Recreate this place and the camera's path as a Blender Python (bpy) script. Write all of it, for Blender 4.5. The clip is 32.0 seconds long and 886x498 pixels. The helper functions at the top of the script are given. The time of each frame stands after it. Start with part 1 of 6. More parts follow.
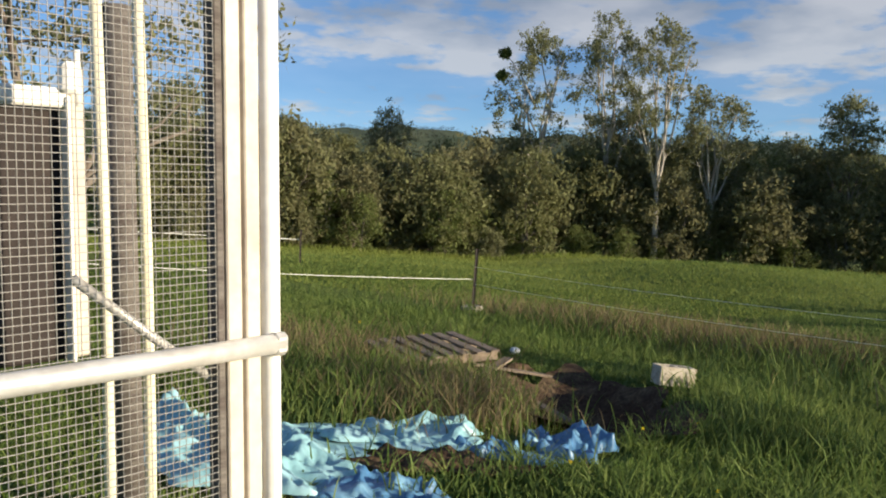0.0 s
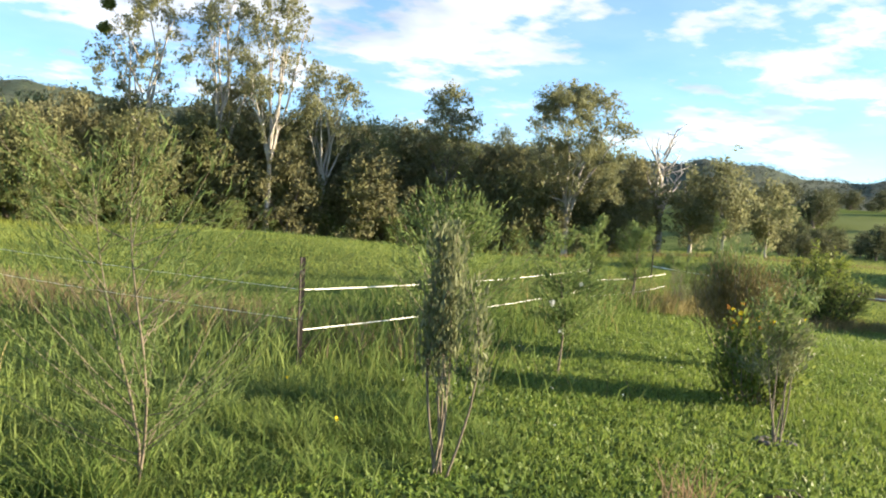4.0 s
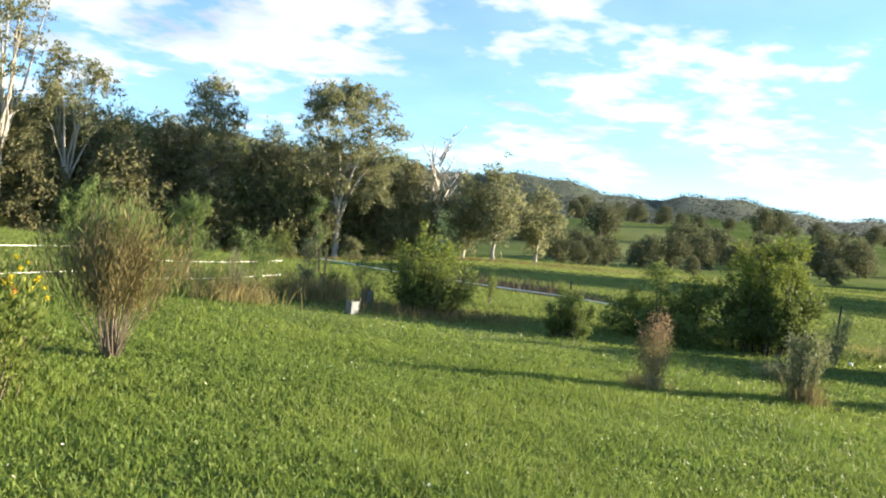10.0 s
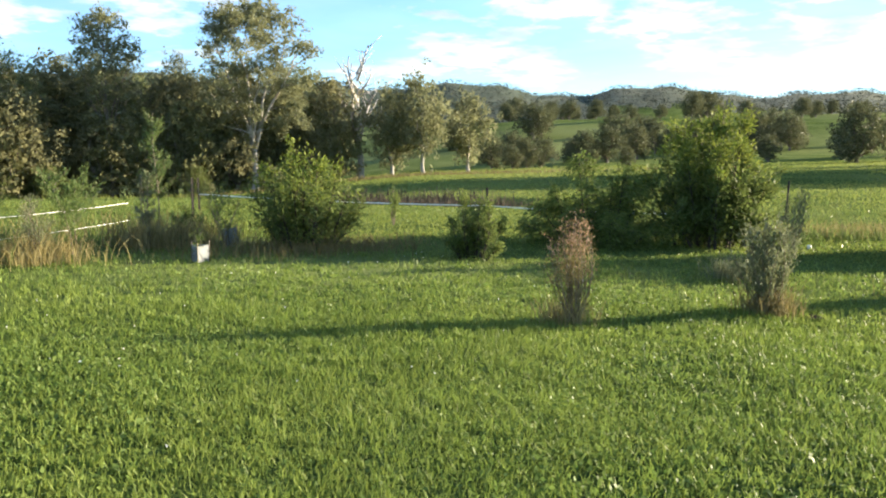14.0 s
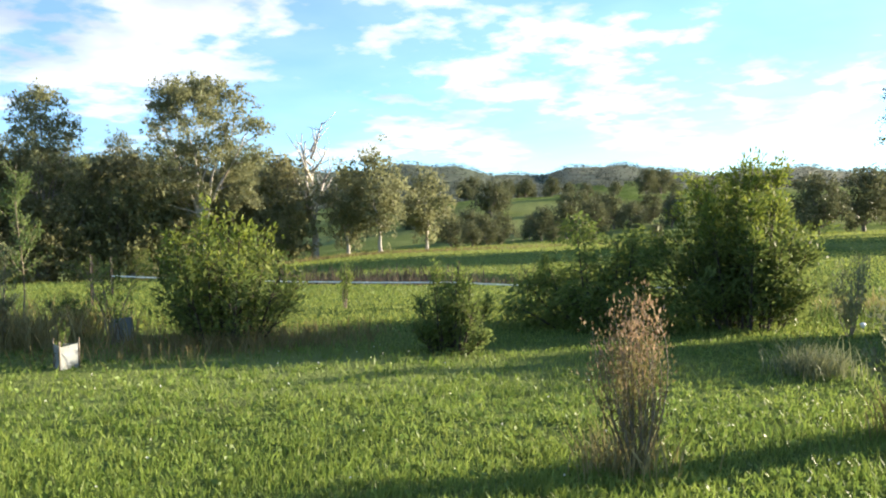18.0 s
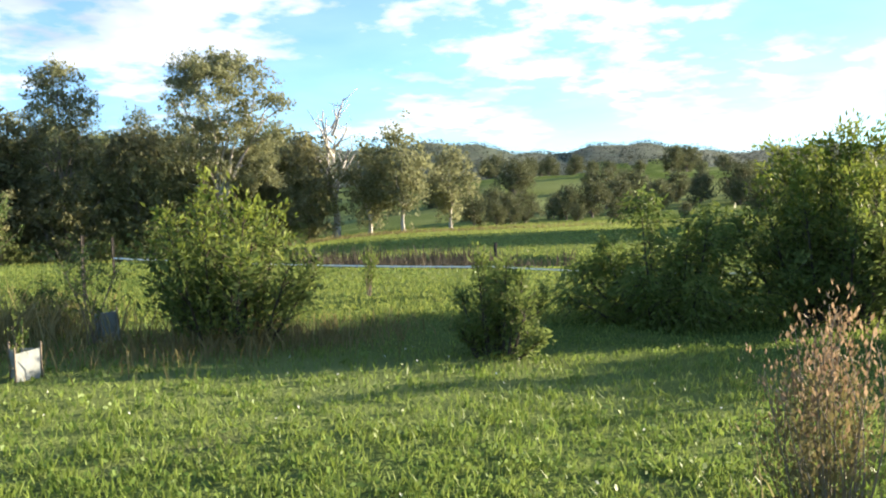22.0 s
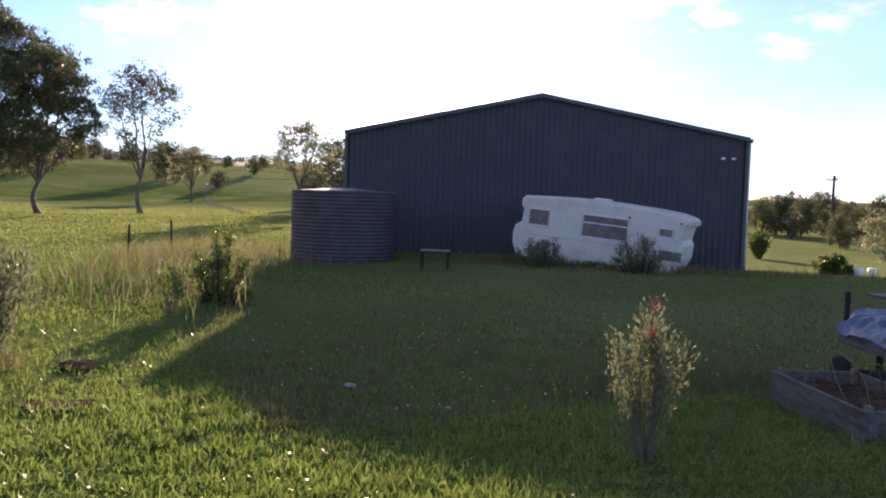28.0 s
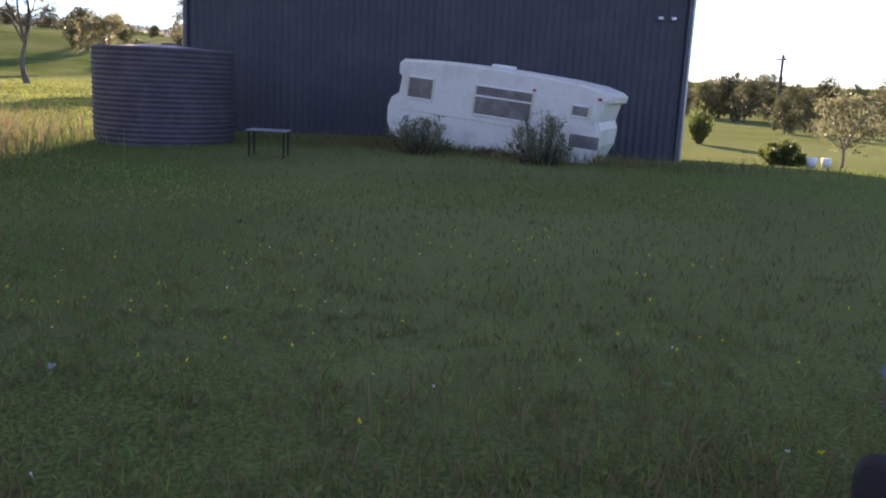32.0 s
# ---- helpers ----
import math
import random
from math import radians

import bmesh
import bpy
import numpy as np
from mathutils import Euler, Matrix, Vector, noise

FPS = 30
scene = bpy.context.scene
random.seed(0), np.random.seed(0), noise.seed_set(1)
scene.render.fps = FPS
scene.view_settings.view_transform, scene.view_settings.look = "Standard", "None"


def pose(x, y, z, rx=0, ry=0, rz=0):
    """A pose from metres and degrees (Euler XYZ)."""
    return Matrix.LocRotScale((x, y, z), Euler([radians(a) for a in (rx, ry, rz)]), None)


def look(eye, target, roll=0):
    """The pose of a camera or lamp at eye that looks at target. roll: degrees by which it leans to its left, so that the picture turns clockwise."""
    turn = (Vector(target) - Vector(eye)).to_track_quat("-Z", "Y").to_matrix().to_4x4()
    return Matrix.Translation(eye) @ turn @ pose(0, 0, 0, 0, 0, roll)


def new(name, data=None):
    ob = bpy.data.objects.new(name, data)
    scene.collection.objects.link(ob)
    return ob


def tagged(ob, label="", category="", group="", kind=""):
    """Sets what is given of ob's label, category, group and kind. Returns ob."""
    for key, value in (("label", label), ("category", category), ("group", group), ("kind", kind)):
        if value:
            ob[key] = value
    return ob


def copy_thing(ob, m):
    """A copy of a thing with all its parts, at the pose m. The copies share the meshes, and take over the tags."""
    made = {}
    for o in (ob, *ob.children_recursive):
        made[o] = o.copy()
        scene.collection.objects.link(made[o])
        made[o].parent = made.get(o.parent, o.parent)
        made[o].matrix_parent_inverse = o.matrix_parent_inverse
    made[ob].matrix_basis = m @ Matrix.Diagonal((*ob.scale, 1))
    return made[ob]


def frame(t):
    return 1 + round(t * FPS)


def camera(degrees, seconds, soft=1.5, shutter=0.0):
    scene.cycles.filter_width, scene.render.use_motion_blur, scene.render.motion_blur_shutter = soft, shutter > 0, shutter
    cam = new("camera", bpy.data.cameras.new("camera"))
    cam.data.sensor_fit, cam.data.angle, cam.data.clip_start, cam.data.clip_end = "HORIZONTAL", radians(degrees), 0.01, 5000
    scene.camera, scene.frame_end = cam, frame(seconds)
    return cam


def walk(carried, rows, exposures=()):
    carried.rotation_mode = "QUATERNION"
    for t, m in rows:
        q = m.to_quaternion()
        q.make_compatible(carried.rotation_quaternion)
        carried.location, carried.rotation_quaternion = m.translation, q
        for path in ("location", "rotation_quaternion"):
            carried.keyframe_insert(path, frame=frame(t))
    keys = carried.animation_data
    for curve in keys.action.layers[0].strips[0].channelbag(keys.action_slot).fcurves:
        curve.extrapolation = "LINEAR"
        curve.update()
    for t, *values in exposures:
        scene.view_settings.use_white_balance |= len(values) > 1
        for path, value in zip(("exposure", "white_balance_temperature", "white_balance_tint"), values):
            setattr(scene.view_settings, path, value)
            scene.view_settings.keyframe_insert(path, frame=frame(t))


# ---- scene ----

# ------------------------------------------------------------------ camera
cam = camera(55.5, 32.0, soft=2.0)
PATH = [
    (0.0, pose(-0.000, -0.000, -0.000, 87.40, -1.96, 0.09)),
    (0.5, pose(0.313, 0.299, -0.030, 85.07, -3.93, -1.04)),
    (1.0, pose(0.658, 0.567, -0.056, 84.81, -3.26, -4.75)),
    (1.5, pose(1.107, 0.730, -0.063, 86.39, -2.89, -10.87)),
    (2.0, pose(1.599, 0.799, -0.115, 87.29, -4.23, -14.37)),
    (2.5, pose(2.076, 0.874, -0.115, 87.56, -3.60, -16.67)),
    (3.0, pose(2.593, 0.883, -0.141, 88.87, -2.29, -21.53)),
    (3.5, pose(3.174, 0.864, -0.142, 87.10, -4.21, -22.52)),
    (5.5, pose(5.521, 0.879, -0.288, 87.14, -1.91, -29.04)),
    (6.0, pose(6.080, 0.811, -0.298, 84.48, -3.57, -33.49)),
    (6.5, pose(6.578, 0.745, -0.314, 82.51, -0.21, -34.74)),
    (7.0, pose(7.010, 0.688, -0.334, 81.42, -0.20, -35.44)),
    (7.5, pose(7.348, 0.680, -0.328, 82.93, -1.23, -38.19)),
    (8.0, pose(7.746, 0.718, -0.365, 83.18, -0.69, -39.54)),
    (8.5, pose(8.186, 0.709, -0.373, 83.33, -2.99, -39.68)),
    (9.0, pose(8.643, 0.669, -0.374, 86.39, -2.06, -40.89)),
    (9.5, pose(9.153, 0.564, -0.390, 88.56, -3.30, -37.00)),
    (10.0, pose(9.681, 0.517, -0.427, 88.71, -5.44, -35.58)),
    (10.5, pose(10.216, 0.552, -0.455, 88.55, -0.71, -33.60)),
    (11.0, pose(10.700, 0.696, -0.474, 86.38, 0.03, -35.09)),
    (11.5, pose(11.118, 0.944, -0.494, 86.36, 1.03, -37.58)),
    (12.0, pose(11.489, 1.217, -0.511, 86.01, 1.59, -37.04)),
    (12.5, pose(11.804, 1.549, -0.524, 85.47, 1.54, -37.65)),
    (13.0, pose(12.082, 1.877, -0.561, 84.80, -0.88, -36.99)),
    (13.5, pose(12.337, 2.188, -0.567, 83.66, 0.34, -37.85)),
    (14.0, pose(12.559, 2.525, -0.551, 83.18, 0.89, -39.87)),
    (14.5, pose(12.792, 2.799, -0.585, 88.23, 2.38, -38.37)),
    (16.5, pose(14.013, 4.290, -0.784, 85.52, 2.61, -40.32)),
    (17.0, pose(14.305, 4.611, -0.796, 87.33, 0.66, -40.42)),
    (17.5, pose(14.533, 4.981, -0.821, 88.71, 3.48, -41.76)),
    (18.0, pose(14.776, 5.324, -0.836, 88.53, 1.85, -42.78)),
    (18.5, pose(15.077, 5.700, -0.838, 87.28, 1.96, -39.00)),
    (19.0, pose(15.303, 6.066, -0.853, 87.26, 3.36, -40.08)),
    (19.5, pose(15.519, 6.347, -0.883, 86.21, 0.88, -40.51)),
    (20.0, pose(15.725, 6.599, -0.876, 86.21, 1.28, -39.19)),
    (20.5, pose(15.828, 6.824, -0.857, 86.90, 2.87, -40.20)),
    (21.0, pose(15.889, 6.912, -0.848, 87.03, 1.92, -40.41)),
    (21.5, pose(15.909, 6.922, -0.852, 87.13, 1.55, -40.79)),
    (22.0, pose(15.888, 6.907, -0.850, 87.13, 1.86, -41.31)),
    (22.5, pose(15.866, 6.903, -0.845, 86.53, 1.66, -41.61)),
    (23.0, pose(15.918, 6.928, -0.881, 85.42, 1.37, -46.64)),
    (23.5, pose(16.036, 6.862, -0.876, 84.10, 2.51, -59.64)),
    (24.0, pose(16.188, 6.707, -0.887, 84.28, 1.19, -68.34)),
    (24.5, pose(16.392, 6.546, -0.884, 84.90, 2.12, -73.83)),
    (25.0, pose(16.542, 6.442, -0.857, 84.47, 0.72, -79.73)),
    (25.5, pose(16.703, 6.239, -0.853, 84.16, 1.71, -85.53)),
    (26.0, pose(16.765, 5.978, -0.839, 84.17, -0.30, -89.64)),
    (26.5, pose(16.758, 5.746, -0.781, 84.27, 0.48, -94.86)),
    (28.5, pose(18.156, 3.937, -0.878, 87.16, -2.34, -113.29)),
    (29.0, pose(18.602, 3.447, -0.883, 86.66, -3.50, -109.91)),
    (29.5, pose(19.114, 2.949, -0.917, 86.52, -1.10, -108.96)),
    (30.0, pose(19.677, 2.455, -0.954, 83.34, -2.00, -109.53)),
    (30.5, pose(20.239, 1.969, -0.971, 85.45, -2.75, -110.34)),
    (31.0, pose(20.797, 1.484, -1.004, 83.72, -3.37, -112.10)),
    (31.5, pose(21.327, 1.029, -1.030, 79.05, -5.01, -112.22)),
    (32.0, pose(21.845, 0.590, -1.068, 78.67, -2.73, -115.13)),
]
EXPOSURES = [(0.0, 0.92, 7250, 11), (1.0, 1.62, 7900, 11), (2.0, 1.95, 7900, 11), (3.0, 2.06, 7750, 11), (6.0, 2.05, 7600, 11), (7.0, 2.16, 7600, 11), (9.0, 2.10, 7400, 10), (14.0, 2.12, 7400, 10),
             (23.0, 2.20, 7400, 10), (24.0, 2.30, 7350, 12), (26.5, 2.15, 7400, 20), (28.5, 1.60, 7550, 38), (31.0, 1.75, 7550, 38), (32.0, 2.1, 7550, 38)]
walk(cam, PATH, EXPOSURES)

# ------------------------------------------------------------------ world, sun
SUN_AZ, SUN_EL = 110.0, 10.9          # degrees clockwise from +y, degrees up
world = bpy.data.worlds.new("world")
scene.world = world
world.use_nodes = True


def sky_nodes():
    nt = world.node_tree
    n, l = nt.nodes, nt.links
    n.clear()
    sky = n.new("ShaderNodeTexSky")
    sky.sky_type = "NISHITA"
    sky.sun_disc = False
    sky.sun_elevation, sky.sun_rotation = radians(SUN_EL), radians(SUN_AZ)
    sky.altitude, sky.air_density, sky.dust_density, sky.ozone_density = 100, 0.80, 0.0, 4.8
    co = n.new("ShaderNodeTexCoord")
    sep = n.new("ShaderNodeSeparateXYZ")
    l.new(co.outputs["Generated"], sep.inputs[0])
    add = n.new("ShaderNodeMath")
    add.operation = "ADD"
    add.inputs[1].default_value = 0.16
    l.new(sep.outputs[2], add.inputs[0])
    dv = n.new("ShaderNodeVectorMath")
    dv.operation = "DIVIDE"
    l.new(co.outputs["Generated"], dv.inputs[0])
    l.new(add.outputs[0], dv.inputs[1])
    no = n.new("ShaderNodeTexNoise")
    no.inputs["Scale"].default_value, no.inputs["Detail"].default_value = 2.3, 11
    no.inputs["Roughness"].default_value = 0.56
    l.new(dv.outputs[0], no.inputs["Vector"])
    puff = n.new("ShaderNodeTexNoise")
    puff.inputs["Scale"].default_value, puff.inputs["Detail"].default_value = 8.5, 8
    l.new(dv.outputs[0], puff.inputs["Vector"])
    both = n.new("ShaderNodeMixRGB")
    both.inputs[0].default_value = 0.36
    l.new(no.outputs["Fac"], both.inputs[1])
    l.new(puff.outputs["Fac"], both.inputs[2])
    total = both.outputs[0]
    # cloud banks: azimuth and elevation of each, its cosine width, and how much it thickens the cover
    for az, el, wide, gain in ((-2, 20, 0.95, 0.19), (-22, 17, 0.965, 0.17), (26, 16, 0.94, 0.12), (-41, 9, 0.990, 0.10), (-51, 7.5, 0.988, 0.10), (-61, 6.0, 0.988, 0.09),
                                (-71, 5.0, 0.988, 0.07), (-86, 15, 0.990, 0.06), (-108, 17, 0.945, 0.22), (-124, 17, 0.985, 0.14)):
        d = Vector((-math.sin(radians(az)) * math.cos(radians(el)), math.cos(radians(az)) * math.cos(radians(el)), math.sin(radians(el))))
        dot = n.new("ShaderNodeVectorMath")
        dot.operation = "DOT_PRODUCT"
        dot.inputs[1].default_value = d
        l.new(co.outputs["Generated"], dot.inputs[0])
        mr = n.new("ShaderNodeMapRange")
        mr.interpolation_type = "SMOOTHSTEP"
        mr.inputs["From Min"].default_value, mr.inputs["From Max"].default_value, mr.inputs["To Max"].default_value = wide, 1.0, gain
        l.new(dot.outputs["Value"], mr.inputs["Value"])
        sm = n.new("ShaderNodeMath")
        sm.operation = "ADD"
        l.new(total, sm.inputs[0])
        l.new(mr.outputs[0], sm.inputs[1])
        total = sm.outputs[0]
    ramp = n.new("ShaderNodeValToRGB")
    ramp.color_ramp.elements[0].position, ramp.color_ramp.elements[1].position = 0.56, 0.66
    l.new(total, ramp.inputs[0])
    low = n.new("ShaderNodeMapRange")
    low.inputs["From Min"].default_value, low.inputs["From Max"].default_value = 0.01, 0.09
    l.new(sep.outputs[2], low.inputs["Value"])
    thin = n.new("ShaderNodeMath")            # a thin veil of high haze everywhere
    thin.operation = "MAXIMUM"
    thin.inputs[1].default_value = 0.17
    l.new(ramp.outputs[0], thin.inputs[0])
    fac = n.new("ShaderNodeMath")
    fac.operation = "MULTIPLY"
    l.new(thin.outputs[0], fac.inputs[0])
    l.new(low.outputs[0], fac.inputs[1])
    shade = n.new("ShaderNodeTexNoise")
    shade.inputs["Scale"].default_value, shade.inputs["Detail"].default_value = 2.2, 5
    l.new(dv.outputs[0], shade.inputs["Vector"])
    tone = n.new("ShaderNodeValToRGB")
    tone.color_ramp.elements[0].color, tone.color_ramp.elements[1].color = (1.0, 1.06, 1.13, 1), (2.15, 2.13, 2.08, 1)
    tone.color_ramp.elements[0].position, tone.color_ramp.elements[1].position = 0.35, 0.6
    l.new(shade.outputs["Fac"], tone.inputs[0])
    lit = n.new("ShaderNodeMixRGB")          # cloud is lit by the sky round it, so it brightens towards the sun
    lit.blend_type = "ADD"
    lit.inputs[0].default_value = 0.42
    l.new(tone.outputs[0], lit.inputs[1])
    l.new(sky.outputs[0], lit.inputs[2])
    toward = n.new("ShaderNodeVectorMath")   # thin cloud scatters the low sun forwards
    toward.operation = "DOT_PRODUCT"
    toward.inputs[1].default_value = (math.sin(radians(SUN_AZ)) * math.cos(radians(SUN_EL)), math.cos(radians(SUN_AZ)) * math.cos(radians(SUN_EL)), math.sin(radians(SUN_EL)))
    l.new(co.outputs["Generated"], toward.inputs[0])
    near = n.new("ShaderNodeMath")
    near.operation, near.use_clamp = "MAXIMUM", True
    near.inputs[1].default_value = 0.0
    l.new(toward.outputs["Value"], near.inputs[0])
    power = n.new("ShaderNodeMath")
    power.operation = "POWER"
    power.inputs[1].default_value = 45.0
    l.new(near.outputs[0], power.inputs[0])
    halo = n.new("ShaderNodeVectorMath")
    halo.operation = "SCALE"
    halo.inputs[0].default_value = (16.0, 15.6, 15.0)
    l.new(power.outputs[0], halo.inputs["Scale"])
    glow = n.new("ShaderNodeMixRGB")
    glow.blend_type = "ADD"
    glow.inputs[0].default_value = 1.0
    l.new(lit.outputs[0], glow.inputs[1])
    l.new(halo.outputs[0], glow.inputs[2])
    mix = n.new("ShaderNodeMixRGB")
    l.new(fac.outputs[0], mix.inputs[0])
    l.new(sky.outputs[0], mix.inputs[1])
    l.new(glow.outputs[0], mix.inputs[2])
    bg = n.new("ShaderNodeBackground")
    bg.inputs[1].default_value = 0.104
    l.new(mix.outputs[0], bg.inputs[0])
    out = n.new("ShaderNodeOutputWorld")
    l.new(bg.outputs[0], out.inputs[0])


sky_nodes()
sun = new("sun", bpy.data.lights.new("sun", "SUN"))
sun.data.energy, sun.data.angle, sun.data.color = 4.3, radians(0.5), (1.0, 0.90, 0.74)
_a, _e = radians(SUN_AZ), radians(SUN_EL)
SUN_DIR = Vector((math.sin(_a) * math.cos(_e), math.cos(_a) * math.cos(_e), math.sin(_e)))
sun.matrix_world = look(SUN_DIR * 200, (0, 0, 0))

# ------------------------------------------------------------------ materials
def material(name, base, rough=0.8, metal=0.0, vary=0.25, scale=6.0, bump=0.0, bump_scale=40.0, second=None, stretch=(1, 1, 1),
             translucent=0.0, island=False, spec=0.3, second_at=(0.45, 0.65), fine=None):
    """A principled material with noise at two scales; second: a stain colour mixed in by broad noise."""
    m = bpy.data.materials.new(name)
    m.use_nodes = True
    nt = m.node_tree
    n, l = nt.nodes, nt.links
    p = n["Principled BSDF"]
    p.inputs["Roughness"].default_value, p.inputs["Metallic"].default_value = rough, metal
    p.inputs["Specular IOR Level"].default_value = spec
    co = n.new("ShaderNodeTexCoord")
    mp = n.new("ShaderNodeMapping")
    mp.inputs["Scale"].default_value = stretch
    l.new(co.outputs["Object"], mp.inputs[0])
    no = n.new("ShaderNodeTexNoise")
    no.inputs["Scale"].default_value, no.inputs["Detail"].default_value = fine or scale * 6, 4
    l.new(mp.outputs[0], no.inputs["Vector"])
    val = n.new("ShaderNodeMapRange")
    val.inputs["From Min"].default_value, val.inputs["From Max"].default_value = 0.25, 0.75
    val.inputs["To Min"].default_value, val.inputs["To Max"].default_value = 1 - vary, 1 + vary
    l.new(no.outputs["Fac"], val.inputs["Value"])
    col = n.new("ShaderNodeMixRGB")
    col.inputs[1].default_value = (*base, 1)
    col.inputs[2].default_value = (*(second or base), 1)
    if second:
        big = n.new("ShaderNodeTexNoise")
        big.inputs["Scale"].default_value, big.inputs["Detail"].default_value = scale, 5
        l.new(mp.outputs[0], big.inputs["Vector"])
        rp = n.new("ShaderNodeMapRange")
        rp.inputs["From Min"].default_value, rp.inputs["From Max"].default_value = second_at
        l.new(big.outputs["Fac"], rp.inputs["Value"])
        if island:
            geo = n.new("ShaderNodeNewGeometry")
            mx = n.new("ShaderNodeMath")
            mx.operation = "MULTIPLY_ADD"
            mx.inputs[1].default_value = 0.9
            l.new(geo.outputs["Random Per Island"], mx.inputs[0])
            ad = n.new("ShaderNodeMath")
            ad.operation = "MULTIPLY"
            ad.inputs[1].default_value = 0.35
            l.new(rp.outputs[0], ad.inputs[0])
            l.new(ad.outputs[0], mx.inputs[2])
            mx.use_clamp = True
            l.new(mx.outputs[0], col.inputs[0])
        else:
            l.new(rp.outputs[0], col.inputs[0])
    else:
        col.inputs[0].default_value = 0
    mul = n.new("ShaderNodeVectorMath")
    mul.operation = "SCALE"
    l.new(col.outputs[0], mul.inputs[0])
    l.new(val.outputs[0], mul.inputs["Scale"])
    l.new(mul.outputs[0], p.inputs["Base Color"])
    if bump:
        bn = n.new("ShaderNodeTexNoise")
        bn.inputs["Scale"].default_value, bn.inputs["Detail"].default_value = bump_scale, 6
        l.new(mp.outputs[0], bn.inputs["Vector"])
        bp = n.new("ShaderNodeBump")
        bp.inputs["Strength"].default_value, bp.inputs["Distance"].default_value = bump, 0.02
        l.new(bn.outputs["Fac"], bp.inputs["Height"])
        l.new(bp.outputs[0], p.inputs["Normal"])
    if translucent:
        tr = n.new("ShaderNodeBsdfTranslucent")
        l.new(mul.outputs[0], tr.inputs[0])
        ms = n.new("ShaderNodeMixShader")
        ms.inputs[0].default_value = translucent
        l.new(p.outputs[0], ms.inputs[1])
        l.new(tr.outputs[0], ms.inputs[2])
        l.new(ms.outputs[0], n["Material Output"].inputs[0])
    return m


def leaf_mat(name, a, b, tr=0.4, rough=0.5, scale=0.8, gloss=0.05):
    return material(name, a, rough, vary=0.2, scale=scale, second=b, translucent=tr, island=True, spec=gloss)


M_GRASS = leaf_mat("lawn_grass", (0.114, 0.184, 0.036), (0.224, 0.288, 0.066), 0.42, 0.45, 0.35, 0.14)
M_PADDOCK = leaf_mat("paddock_grass", (0.145, 0.195, 0.040), (0.255, 0.290, 0.080), 0.45, 0.6, 0.05)
M_CLOVER = leaf_mat("clover_leaf", (0.090, 0.156, 0.036), (0.184, 0.258, 0.066), 0.38, 0.45, 0.4, 0.14)
M_LONG = leaf_mat("long_grass", (0.094, 0.158, 0.038), (0.195, 0.248, 0.076), 0.4, 0.55, 0.3)
M_SEED = leaf_mat("seed_grass", (0.165, 0.125, 0.075), (0.265, 0.215, 0.115), 0.35, 0.7, 0.5)
M_DRY = leaf_mat("dry_grass", (0.22, 0.18, 0.07), (0.33, 0.28, 0.13), 0.35, 0.7, 0.5)
M_GUM = leaf_mat("gum_leaf", (0.150, 0.162, 0.080), (0.262, 0.268, 0.144), 0.48, 0.45, 0.15)
M_GUM2 = leaf_mat("dark_gum_leaf", (0.160, 0.160, 0.080), (0.275, 0.266, 0.142), 0.5, 0.45, 0.15)
M_GUM3 = leaf_mat("olive_gum_leaf", (0.132, 0.158, 0.064), (0.232, 0.256, 0.116), 0.48, 0.45, 0.15)
# gum leaf darkened in its colour for trees standing against the light
M_GUMDIM = leaf_mat("dimmed_gum_leaf", (0.074, 0.086, 0.042), (0.150, 0.158, 0.080), 0.32, 0.45, 0.15)
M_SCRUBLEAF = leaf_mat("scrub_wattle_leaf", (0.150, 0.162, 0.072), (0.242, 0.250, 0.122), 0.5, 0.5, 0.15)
M_SHRUBFAR = leaf_mat("bright_scrub_leaf", (0.110, 0.142, 0.046), (0.190, 0.220, 0.080), 0.46, 0.5, 0.2)
M_BUSH = leaf_mat("bush_leaf", (0.088, 0.136, 0.034), (0.190, 0.232, 0.062), 0.46, 0.45, 0.8)
M_BUSHDARK = leaf_mat("dark_bush_leaf", (0.080, 0.122, 0.036), (0.172, 0.212, 0.064), 0.46, 0.45, 0.8)
M_YELLOWTIP = leaf_mat("yellow_green_leaf", (0.105, 0.155, 0.026), (0.23, 0.265, 0.055), 0.42, 0.45, 1.2)
M_GREY = leaf_mat("grey_green_leaf", (0.120, 0.142, 0.070), (0.228, 0.244, 0.132), 0.34, 0.5, 1.5)
M_NEEDLE = leaf_mat("needle_leaf", (0.095, 0.15, 0.046), (0.185, 0.24, 0.085), 0.42, 0.5, 1.5)
M_BROWNLEAF = leaf_mat("browned_leaf", (0.18, 0.12, 0.070), (0.40, 0.28, 0.175), 0.4, 0.5, 1.5)
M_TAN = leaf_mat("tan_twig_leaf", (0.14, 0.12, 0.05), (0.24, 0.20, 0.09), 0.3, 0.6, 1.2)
M_YELLOW = material("yellow_petal", (0.80, 0.62, 0.03), 0.6, vary=0.1, translucent=0.3)
M_ORANGE = material("orange_petal", (0.75, 0.30, 0.05), 0.6, vary=0.1, translucent=0.3)
M_RED = material("red_flower", (0.36, 0.03, 0.035), 0.6, vary=0.15, translucent=0.2)
M_WHITEFLOWER = material("white_flower", (0.75, 0.75, 0.68), 0.6, vary=0.1, translucent=0.2)
M_BARK = material("grey_bark", (0.20, 0.17, 0.14), 0.9, vary=0.3, scale=2.0, bump=0.4, bump_scale=14, second=(0.10, 0.075, 0.06), stretch=(1, 1, 0.3))
